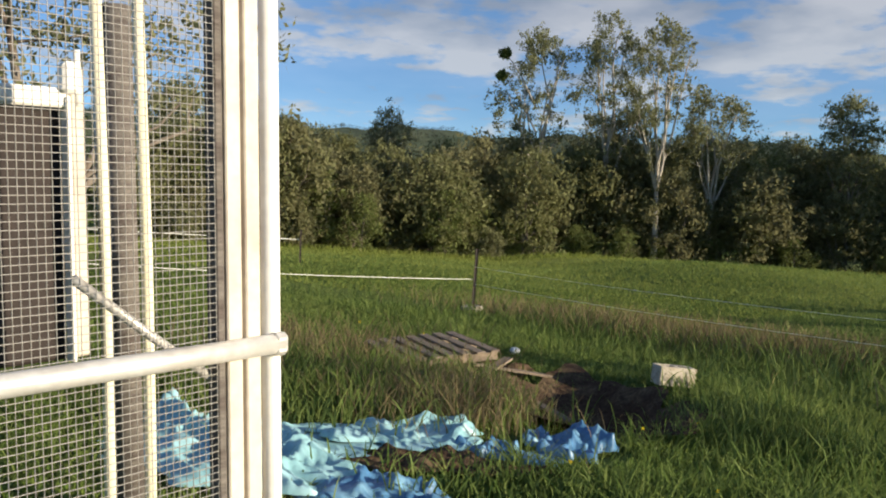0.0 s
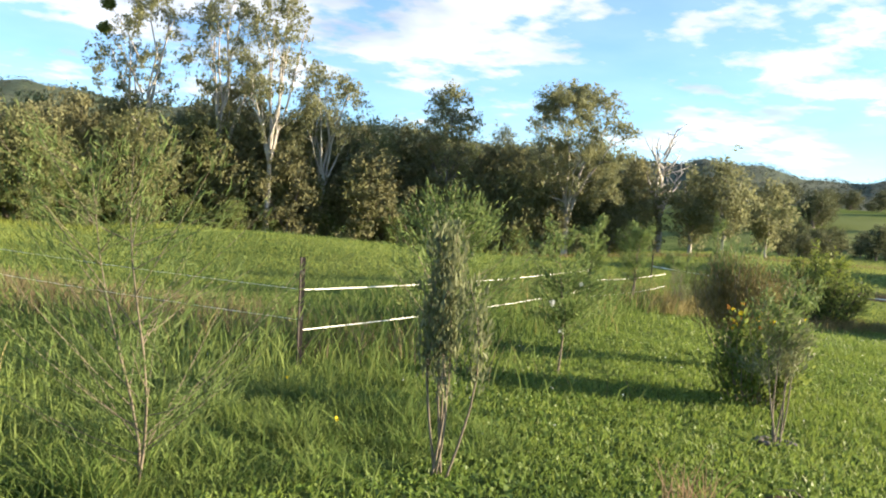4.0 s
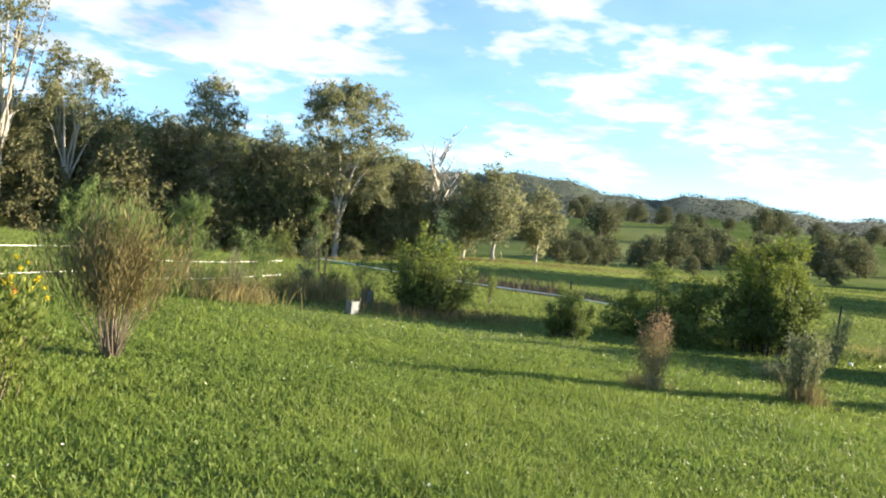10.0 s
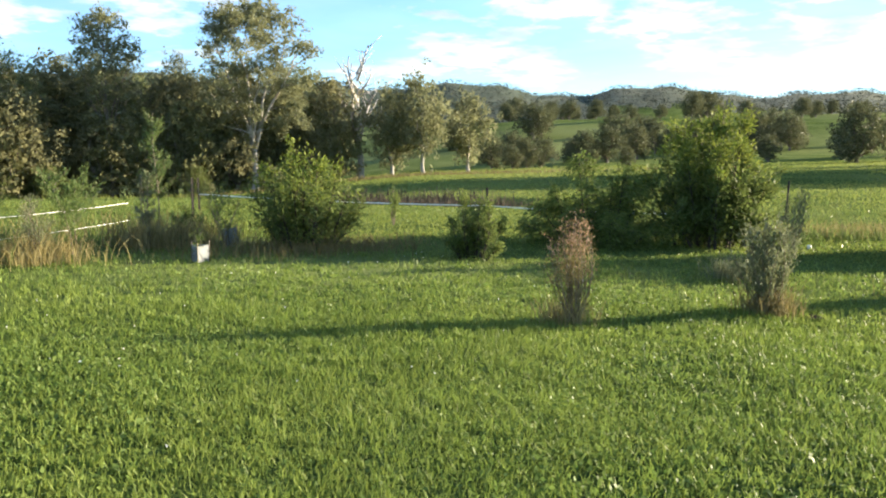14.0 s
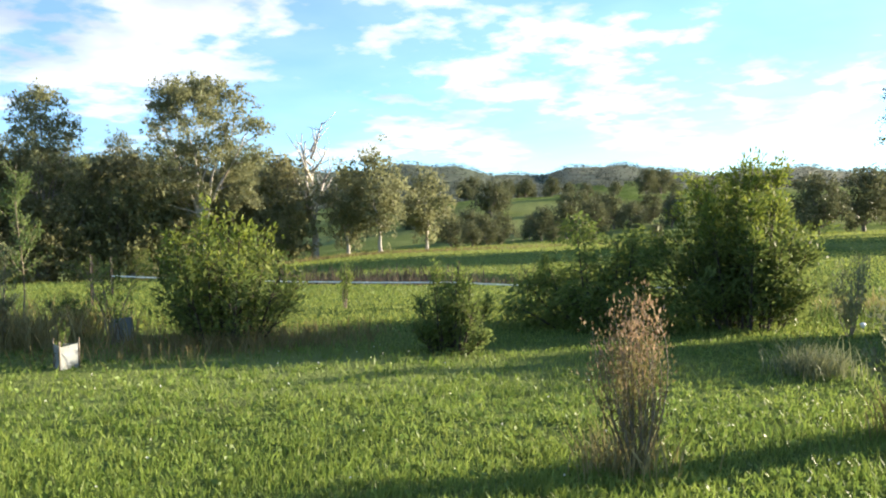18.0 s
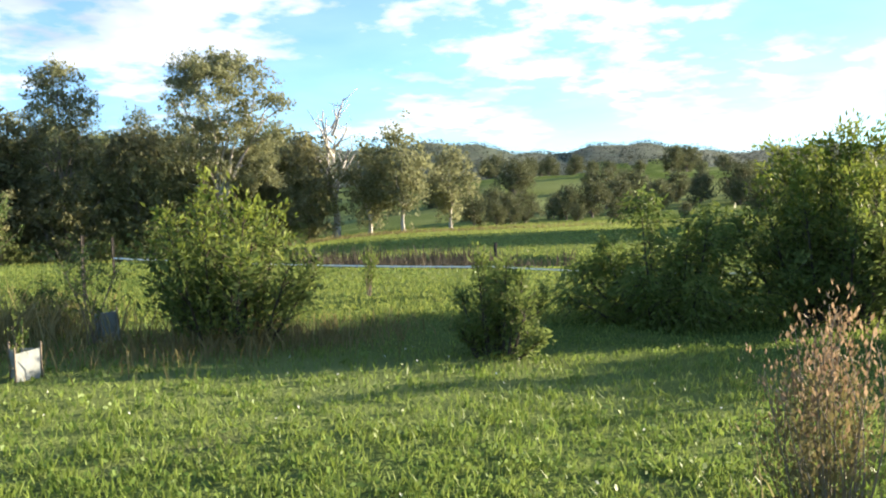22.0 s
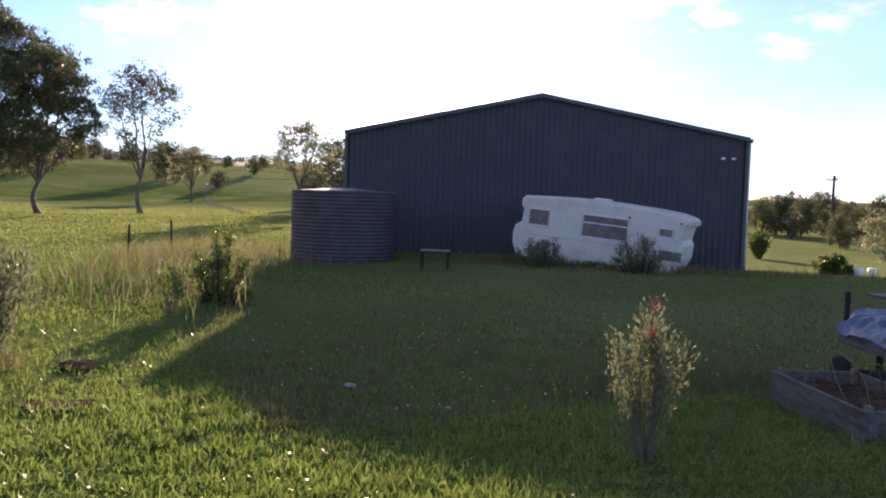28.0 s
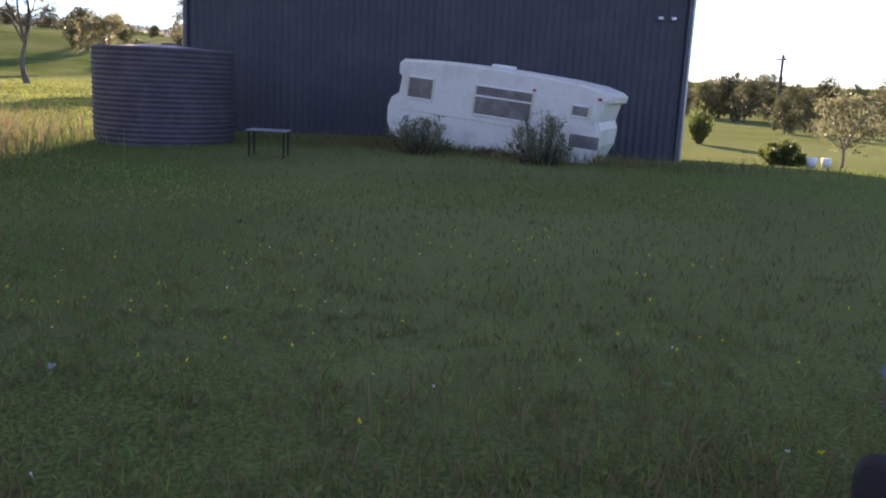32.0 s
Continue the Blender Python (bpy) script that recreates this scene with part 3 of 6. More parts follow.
def build_caravan():
    a, b = Vector((39.8, -6.4)), Vector((35.97, -10.0))
    u = (b - a).normalized()
    ang = math.degrees(math.atan2(u.y, u.x))
    za, zb = -0.40, -0.84
    length = (b - a).length - 0.28
    tilt = math.degrees(math.atan2(zb - za, length))
    hgt = 2.0
    van = thing("caravan", pose(a.x, a.y, za - hgt, 0, -tilt, ang), "old cream caravan parked against the dark shed", "caravan")
    # side profile (x along, z up) of the shell, rounded at both ends
    prof = [(0.14, 0.10), (0.02, 0.40), (0.0, 0.70), (0.06, 0.92), (0.24, 1.05), (0.27, 1.42), (0.19, 1.48), (0.18, 1.70), (0.30, 1.80), (1.2, 1.86), (2.6, 1.87), (3.8, 1.83), (4.5, 1.77),
            (length - 0.12, 1.68), (length, 1.60), (length - 0.02, 1.47), (length - 0.13, 1.42), (length - 0.20, 1.05), (length - 0.13, 0.90), (length - 0.14, 0.55),
            (length - 0.30, 0.16), (length - 0.55, 0.0), (3.2, 0.02), (3.1, 0.12), (2.3, 0.12), (2.2, 0.02), (0.6, 0.0)]
    bm = bmesh.new()
    w = 2.05
    near = [bm.verts.new((x, 0, z)) for x, z in prof]
    far_ = [bm.verts.new((x, w, z)) for x, z in prof]
    f0 = bm.faces.new(near)
    f1 = bm.faces.new(list(reversed(far_)))
    k = len(prof)
    for i in range(k):
        bm.faces.new((near[i], far_[i], far_[(i + 1) % k], near[(i + 1) % k]))
    bmesh.ops.recalc_face_normals(bm, faces=bm.faces[:])
    rim = [e for e in bm.edges if (e.verts[0] in near and e.verts[1] in near) or (e.verts[0] in far_ and e.verts[1] in far_)]
    bmesh.ops.bevel(bm, geom=rim, offset=0.06, segments=3, affect="EDGES")
    body = part("body", bm, M_CARAVAN, van)

    def window(x0, x1, z0, z1, mid=None):
        win = part("window", box(x1 - x0, 0.03, z1 - z0, ((x0 + x1) / 2, -0.004, (z0 + z1) / 2), 0.004), M_GLASSDARK, van, "curtained caravan window")
        for xx in (x0, x1):
            part("frame_bar", box(0.035, 0.04, z1 - z0 + 0.035, (xx, -0.015, (z0 + z1) / 2), 0.004), M_CARATRIM, win)
        for zz in (z0, z1) + ((mid,) if mid else ()):
            part("frame_bar", box(x1 - x0 - 0.035, 0.04, 0.035, ((x0 + x1) / 2, -0.015, zz), 0.004), M_WHITEPAINT, win)

    window(0.47, 1.07, 0.98, 1.44)
    window(2.06, 3.34, 0.84, 1.46, 1.24)
    window(4.20, 4.56, 1.12, 1.34)
    part("locker_hatch", box(0.62, 0.02, 0.26, (4.55, -0.005, 0.62), 0.006), M_GLASSDARK, van)
    part("door_panel", box(0.62, 0.012, 1.30, (3.72, -0.006, 0.80), 0.02), M_CARAVAN, van, "cream caravan door")
    part("door_handle", box(0.10, 0.03, 0.03, (3.86, -0.025, 0.80), 0.006), M_GALV, van)
    part("grab_rail", tube("grab_rail_src", [(length - 0.30, -0.05, 0.98), (length - 0.30, -0.07, 1.2), (length - 0.30, -0.05, 1.42)], 0.015, M_WHITEPAINT).data, None, van)
    bpy.data.objects.remove(bpy.data.objects["grab_rail_src"])
    for x in (3.35, 4.75):
        part("clearance_lamp", box(0.07, 0.04, 0.05, (x, -0.02, 1.52), 0.008), M_RED, van)
    part("gas_vent", box(0.12, 0.015, 0.12, (3.2, -0.008, 0.30), 0.008), M_RUST, van)
    part("trim_strip", box(length - 0.9, 0.012, 0.025, (length / 2 - 0.1, -0.006, 0.70), 0.003), M_CARATRIM, van)
    part("roof_vent", box(0.45, 0.45, 0.07, (2.3, 1.0, 1.90), 0.02), M_WHITEPAINT, van)
    wheel = part("wheel", tube("wheel_src", [(2.7, 0.06, -0.02), (2.7, 0.09, -0.02), (2.7, 0.22, -0.02), (2.7, 0.25, -0.02)], [0.25, 0.31, 0.31, 0.25], M_RUBBER, sides=24).data, None, van)
    bpy.data.objects.remove(bpy.data.objects["wheel_src"])
    part("hub", tube("hub_src", [(2.7, 0.04, -0.02), (2.7, 0.07, -0.02)], [0.10, 0.15], M_GALV, sides=16).data, None, wheel)
    bpy.data.objects.remove(bpy.data.objects["hub_src"])
    part("drawbar", box(1.0, 0.08, 0.08, (length + 0.35, 1.0, 0.06), 0.01), M_RUST, van)


build_caravan()


# ------------------------------------------------------------------ aviary frame at the start of the walk
def build_aviary():
    ax, ay = -0.46, 2.28
    ux, uy = -0.663, -0.749                     # along the mesh wall, away from the corner post
    ang = math.degrees(math.atan2(uy, ux))
    z0 = hz(ax, ay)
    cage = thing("aviary", pose(ax - 0.048 * ux, ay - 0.048 * uy, z0, 0, 0, ang) @ pose(0, 0, 0, 0, 2.4, 0), "tall leaning aviary frame of white pipe and wire mesh", "aviary")
    H = 2.35
    tube("corner_post", [(0, 0, -0.03), (0, 0, 1.1), (0, 0, H)], 0.026, M_WHITEPAINT, cage, 12, "white painted corner pipe")
    for x in (0.060, 0.118):
        part("door_stile", box(0.046, 0.036, H - 0.06, (x, -0.01, H / 2), 0.004), M_BEIGE, cage, "beige square steel tube")
    part("hinge_strip", box(0.022, 0.05, H - 0.1, (0.158, -0.02, H / 2), 0.003), M_GREYWOOD, cage, "dark weathered strip")
    tube("mid_rail", [(-0.01, 0.03, 1.146), (0.396, 0.03, 1.15), (1.6, 0.03, 1.165)], 0.028, M_GALV, cage, 10, "galvanised pipe rail")
    part("rail_clamp", box(0.05, 0.07, 0.062, (0.0, 0.02, 1.146), 0.012), M_GALV, cage)
    tube("top_rail", [(0.0, 0, H), (1.6, 0, H)], 0.024, M_GALV, cage, 10)
    tube("bottom_rail", [(0.0, 0.0, 0.06), (1.6, 0.0, 0.06)], 0.022, M_GALV, cage, 10)
    tube("end_post", [(1.6, 0, -0.1), (1.6, 0, H)], 0.024, M_GALV, cage, 10)
    tube("door_closer", [(0.150, -0.035, 1.057), (0.335, -0.04, 1.205), (0.522, -0.035, 1.358)], 0.012, M_GALV, cage, 8, "dull grey door closer rod")
    # inside the cage (local -y is away from the walk)
    for x, bow in ((-0.024, 0.012), (-0.180, 0.014)):
        tube("perch_pole", [(x - 0.008, -1.0, 0), (x - bow, -1.0, 0.7), (x - bow, -1.0, 1.3), (x + 0.004, -1.0, H)], 0.021, M_CREAM, cage, 10, "cream plastic pipe")
    tube("far_post", [(-0.49, -1.72, -0.05), (-0.47, -1.72, H)], 0.065, M_GREYWOOD, cage, 8)
    part("nest_box", box(0.86, 0.5, 0.83, (0.575, -1.16, 1.405), 0.01), M_DARKBOX, cage, "dark nest box behind the mesh")
    part("box_frame_top", box(0.90, 0.05, 0.062, (0.56, -0.88, 1.845), 0.008), M_WHITEPAINT, cage)
    part("box_frame_side", box(0.05, 0.05, 0.94, (0.122, -0.87, 1.475), 0.008), M_BEIGE, cage)
    part("box_frame_edge", box(0.014, 0.05, 0.86, (0.152, -0.865, 1.42), 0.004), M_WHITEPAINT, cage)
    part("latch", box(0.055, 0.05, 0.10, (0.145, -0.85, 1.91), 0.012), M_WHITEPAINT, cage)
    tube("latch_bolt", [(0.118, -0.85, 1.82), (0.118, -0.85, 2.00)], 0.011, M_WHITEPAINT, cage, 8)

    def mesh_panel(name, x0, x1, y, za, zb, step, r):
        parts_ = []
        for x in np.arange(x0, x1, step):
            parts_.append(tube_arrays([(x, y, za), (x, y, zb)], [r, r], 3))
        for z in np.arange(za, zb, step):
            parts_.append(tube_arrays([(x0, y, z), (x1, y, z)], [r, r], 3))
        v, q = join_arrays(parts_)
        part(name, mesh_from(name, v, q, M_WIRE), None, cage, "fine square wire mesh")

    mesh_panel("wire_mesh", 0.17, 1.6, 0.0, 0.05, H, 0.0185, 0.0014)


build_aviary()


# ------------------------------------------------------------------ fences
def star_post(x, y, h=1.15, lean=(0, 0), mat=None, label="rusty steel star picket fence post"):
    z = hz(x, y)
    p = thing("fence_post", pose(x, y, z - 0.1, lean[0], lean[1], 20), label, "fence post", "fence posts")
    bm = bmesh.new()
    for k in range(3):
        box(0.006, 0.034, h + 0.1, Matrix.Rotation(radians(120 * k), 3, "Z") @ Vector((0, 0.017, (h + 0.1) / 2)), 0, bm, Matrix.Rotation(radians(120 * k), 3, "Z"))
    part("picket", bm, mat or M_RUST, p)
    part("insulator", box(0.035, 0.05, 0.045, (0, 0, h - 0.06), 0.008), M_RUBBER, p)
    part("insulator", box(0.035, 0.05, 0.045, (0, 0, h * 0.55), 0.008), M_RUBBER, p)
    return p


FENCE = [(-6.0, 11.2), (0.55, 14.8), (5.85, 8.95), (13.4, 15.3), (18.4, 19.2)]
for fx, fy in FENCE[1:4]:
    star_post(fx, fy, 1.12, (random.uniform(-3, 3), random.uniform(-3, 3)))
for fx, fy in ((20.4, 20.8), (-6.0, 11.2), (-4.5, 26.5), (-16.0, 22.0), (33.2, 10.7), (34.5, 14.2), (42.0, 4.0), (46.0, 2.6)):
    star_post(fx, fy, 1.05, (random.uniform(-4, 4), random.uniform(-3, 3)))
part("tyre_ring", tube("tyre_src", [(0.55 + 0.16 * math.cos(a), 14.8 + 0.16 * math.sin(a), hz(0.55, 14.8) + 0.07) for a in np.linspace(0, 6.1, 14)], 0.05, M_CONCRETE).data, None)
bpy.data.objects.remove(bpy.data.objects["tyre_src"])
tagged(bpy.data.objects["tyre_ring"], "pale concrete collar round a fence post", "concrete ring")


def tape_run(a, b, h, w=0.03, sag=0.05):
    n = 12
    pts = []
    for i in range(n + 1):
        t = i / n
        x, y = a[0] + (b[0] - a[0]) * t, a[1] + (b[1] - a[1]) * t
        za, zb = hz(*a), hz(*b)
        pts.append((x, y, za + (zb - za) * t + h - sag * 4 * t * (1 - t)))
    v = [(x, y, z - w / 2) for x, y, z in pts] + [(x, y, z + w / 2) for x, y, z in pts]
    off = np.array([(b[1] - a[1]), -(b[0] - a[0]), 0]) / math.hypot(b[0] - a[0], b[1] - a[1]) * 0.003
    v = np.concatenate([np.array(v), np.array(v) + off])
    k, m2 = n + 1, 2 * (n + 1)
    q = [(i, i + 1, k + i + 1, k + i) for i in range(n)] + [(m2 + i + 1, m2 + i, m2 + k + i, m2 + k + i + 1) for i in range(n)]
    ob = part("fence_tape", mesh_from("fence_tape", v, q, M_TAPE), None)
    tagged(ob, "white electric fence tape stretched between posts", "fence tape", "fence tapes")


for a_, b_, h1, h2 in zip(FENCE[:-1], FENCE[1:], (0.58, 0.8, 0.80, 0.60), (0.30, 0.5, 0.40, 0.26)):
    w_ = 0.004 if a_[0] == 0.55 else 0.009
    tape_run(a_, b_, h1, w_)
    if a_ != FENCE[0]:
        tape_run(a_, b_, h2, w_)
tape_run((-16.0, 22.0), (-4.5, 26.5), 0.75, 0.02)
tape_run((22.4, 25.0), (26.9, 18.0), 0.45, 0.03)
tape_run((26.9, 18.0), (29.6, 13.7), 0.45, 0.03)
star_post(22.4, 25.0, 0.9)
star_post(26.9, 18.0, 0.9)


# ------------------------------------------------------------------ plants
def bush_arrays(seed, h, r, n_stem, n_leaf, leaf, aspect, shape="round", up=0.5, stem_r=0.012, base_clear=0.15, droop=0.0, sprig=1.0):
    """Stems fanning from the ground and leaves along them."""
    rng = np.random.default_rng(seed)
    stems, centres, heads = [], [], []
    for i in range(n_stem):
        a = rng.uniform(0, 2 * np.pi)
        if shape == "cone":
            k = rng.uniform(0, 1)
            end = np.array([r * k * math.cos(a), r * k * math.sin(a), h * (1 - 0.25 * k * k) * rng.uniform(0.75, 1.0)])
        elif shape == "tall":
            k = rng.uniform(0, 1) ** 0.7
            end = np.array([r * k * math.cos(a), r * k * math.sin(a), h * rng.uniform(0.35, 1.0) * (1 - 0.25 * k)])
        else:
            k = rng.uniform(0, 1) ** 0.5
            end = np.array([r * k * math.cos(a), r * k * math.sin(a), h * (0.30 + 0.70 * math.sqrt(max(0, 1 - k * k * 0.85))) * rng.uniform(0.7, 1.0)])
        t = np.linspace(0, 1, 7)[:, None]
        bend = rng.normal(size=3) * 0.08 * h
        root = np.array([math.cos(a), math.sin(a), 0]) * (r * 0.55 * k if shape == "round" else min(0.06, r * 0.12))
        pts = root * (1 - t) + end * t + bend * (t * (1 - t)) * 2
        pts[:, 2] = end[2] * t[:, 0] ** 0.85
        pts[:, 2] -= droop * h * (t[:, 0] ** 4)
        stems.append(tube_arrays(pts, np.linspace(stem_r, stem_r * 0.3, 7), 5))
        m = max(2, int(n_leaf / n_stem * rng.uniform(0.6, 1.4)))
        tt = rng.uniform(base_clear, 1.0, m) ** 0.8
        ix = tt * 6
        i0 = np.clip(ix.astype(int), 0, 5)
        p = pts[i0] + (pts[i0 + 1] - pts[i0]) * (ix - i0)[:, None]
        sp = sprig * (0.045 + 0.15 * r) * (0.45 + 0.75 * tt)[:, None]
        off = rng.normal(size=(m, 3))
        off *= sp * 1.5 * rng.random((m, 1)) ** 0.5 / (np.linalg.norm(off, axis=1)[:, None] + 1e-9)
        centres.append(p + off)
        hd = np.tile(end / np.linalg.norm(end), (m, 1)) + off / (sp + 1e-6) * 0.35
        heads.append(hd)
    c, hd = np.concatenate(centres), np.concatenate(heads)
    c[:, 2] = np.abs(c[:, 2]) + 0.02
    lv = leaf_quads(rng, c, leaf, aspect, up, 0.35, hd)
    return stems, lv, c


def bush(name, x, y, h, r, label, leafm, seed, n_stem=24, n_leaf=2500, leaf=0.06, aspect=3.0, shape="round", up=0.5, stem_r=0.012, base_clear=0.15,
         twig=None, flowers=None, droop=0.0, category="shrub", tip=None, group="", sprig=1.0):
    st, lv, c = bush_arrays(seed, h, r, n_stem, n_leaf, leaf, aspect, shape, up, stem_r, base_clear, droop, sprig)
    ob = thing(name, pose(x, y, hz(x, y) - 0.02), label, category, group)
    if n_stem <= 24:
        for sv, sq in st:
            part("stem", mesh_from("stem", sv, sq, twig or M_TWIG, smooth=True), None, ob)
    else:
        tagged(part("branchwork", mesh_from("branchwork", *join_arrays(st), twig or M_TWIG, smooth=True), None, ob), kind="stuff")
    mats = [leafm]
    idx = None
    if tip:
        mats = [leafm, tip[0]]
        rng = np.random.default_rng(seed + 7)
        idx = ((c[:, 2] / h + rng.normal(size=len(c)) * 0.10) > tip[1]).astype(np.int32)
    part("foliage", mesh_from("foliage", *lv, mats, idx), None, ob)
    if flowers:
        fm, count, fs = flowers
        rng = np.random.default_rng(seed + 3)
        top = c[np.argsort(-(c[:, 2] + 0.25 * h * rng.random(len(c))))[:max(count * 4, 20)]]
        pick = top[rng.choice(len(top), count, replace=False)]
        for i, p in enumerate(pick):
            pos = p + rng.normal(size=(34, 3)) * fs * 0.30
            fv, fq = leaf_quads(rng, pos, fs * 0.6, 2.0, 0.6)
            part("flower", mesh_from("flower", fv, fq, M_ORANGE if fm is M_YELLOW and i % 4 == 0 else fm), None, ob)
    return ob


def spray_bush(name, x, y, h, r, label, leafm, seed, stems=14, twigs=16, per=60, leaf=0.08, aspect=3.4, tip=None, droop=0.2, upright=0.5, clear=0.04, category="shrub"):
    """A many-stemmed bush: stems arching out of one stool, leafy side sprays along each, uneven heights and gaps."""
    rng = np.random.default_rng(seed)
    ob = thing(name, pose(x, y, hz(x, y) - 0.03), label, category)
    wood, cen, hd = [], [], []
    s = np.linspace(0, 1, 7)[:, None]
    for k in range(stems):
        a = k * 2.399 + rng.normal() * 0.3
        q = ((k + 0.5) / stems) ** 0.62
        hk = h * (1 - 0.52 * q ** 2.2) * (rng.uniform(0.72, 1.04) if k % 3 else rng.uniform(0.35, 0.62))
        plume = k % 4 == 1
        hk = h * rng.uniform(0.86, 1.08) * (1 - 0.5 * q ** 1.5) if plume else hk
        end = np.array([r * q * math.cos(a) * rng.uniform(0.8, 1.15), r * q * math.sin(a) * rng.uniform(0.8, 1.15), hk])
        mid = np.array([end[0] * (0.95 - 0.3 * upright), end[1] * (0.95 - 0.3 * upright), hk * 0.55])
        end[2] -= droop * q * h * 0.45
        root = np.array([0.50 * q * r * math.cos(a), 0.50 * q * r * math.sin(a), 0.0])
        pts = root * (1 - s) ** 2 + 2 * mid * s * (1 - s) + end * s ** 2
        wood.append(tube_arrays(pts, 0.022 * (1 - 0.85 * s[:, 0]) * (0.6 + 0.4 * h / 2), 5))
        for j in range(twigs):
            f = rng.uniform(clear, 1.0)
            i0 = min(int(f * 6), 5)
            b0 = pts[i0] + (pts[i0 + 1] - pts[i0]) * (f * 6 - i0)
            along = pts[i0 + 1] - pts[i0]
            along /= np.linalg.norm(along) + 1e-9
            aa = rng.uniform(0, 6.28)
            out = np.array([math.cos(aa), math.sin(aa), rng.uniform(-0.15, 0.55) - droop * 1.3])
            dr = out * 0.9 + along * 0.7 * (1 - droop)
            dr /= np.linalg.norm(dr)
            ln = r * rng.uniform(0.22, 0.50) * (1.15 - (0.95 if plume else 0.55) * f)
            e = b0 + dr * ln
            m_ = (b0 + e) / 2 + [0, 0, 0.10 * ln]
            e = e - [0, 0, droop * ln * 0.5]
            t = np.linspace(0, 1, 4)[:, None]
            tp = b0 * (1 - t) ** 2 + 2 * m_ * t * (1 - t) + e * t ** 2
            wood.append(tube_arrays(tp, 0.006 * (1 - 0.75 * t[:, 0]), 3))
            n_ = max(5, int(per * rng.uniform(0.5, 1.5)))
            u = rng.uniform(0.0, 1.08, n_)[:, None]
            p = b0 * (1 - u) ** 2 + 2 * m_ * u * (1 - u) + e * u ** 2
            sc = (0.025 + 0.045 * r) * (1.15 - 0.5 * u)
            off = rng.normal(size=(n_, 3)) * sc
            cen.append(p + off)
            hd.append(np.tile(dr * 0.9, (n_, 1)) + off / sc * 0.3 - [0, 0, droop * 0.9])
        n_ = per
        u = rng.uniform(0.78, 1.03, n_)[:, None]
        p = root * (1 - u) ** 2 + 2 * mid * u * (1 - u) + end * u ** 2
        off = rng.normal(size=(n_, 3)) * 0.035 * (0.5 + r)
        cen.append(p + off)
        hd.append(np.tile((end - mid) / np.linalg.norm(end - mid), (n_, 1)))
    c, hd = np.concatenate(cen), np.concatenate(hd)
    c[:, 2] = np.abs(c[:, 2]) + 0.03
    tagged(part("branchwork", mesh_from("branchwork", *join_arrays(wood), M_DARKTWIG, smooth=True), None, ob), kind="stuff")
    lv = leaf_quads(rng, c, leaf, aspect, 0.15 - droop, 0.35, hd)
    mats, idx = [leafm], None
    # high and outer leaves take the tip material
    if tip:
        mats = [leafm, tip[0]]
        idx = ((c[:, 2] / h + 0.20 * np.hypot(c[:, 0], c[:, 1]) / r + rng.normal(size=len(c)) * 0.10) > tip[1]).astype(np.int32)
    part("foliage", mesh_from("foliage", *lv, mats, idx), None, ob)
    return ob


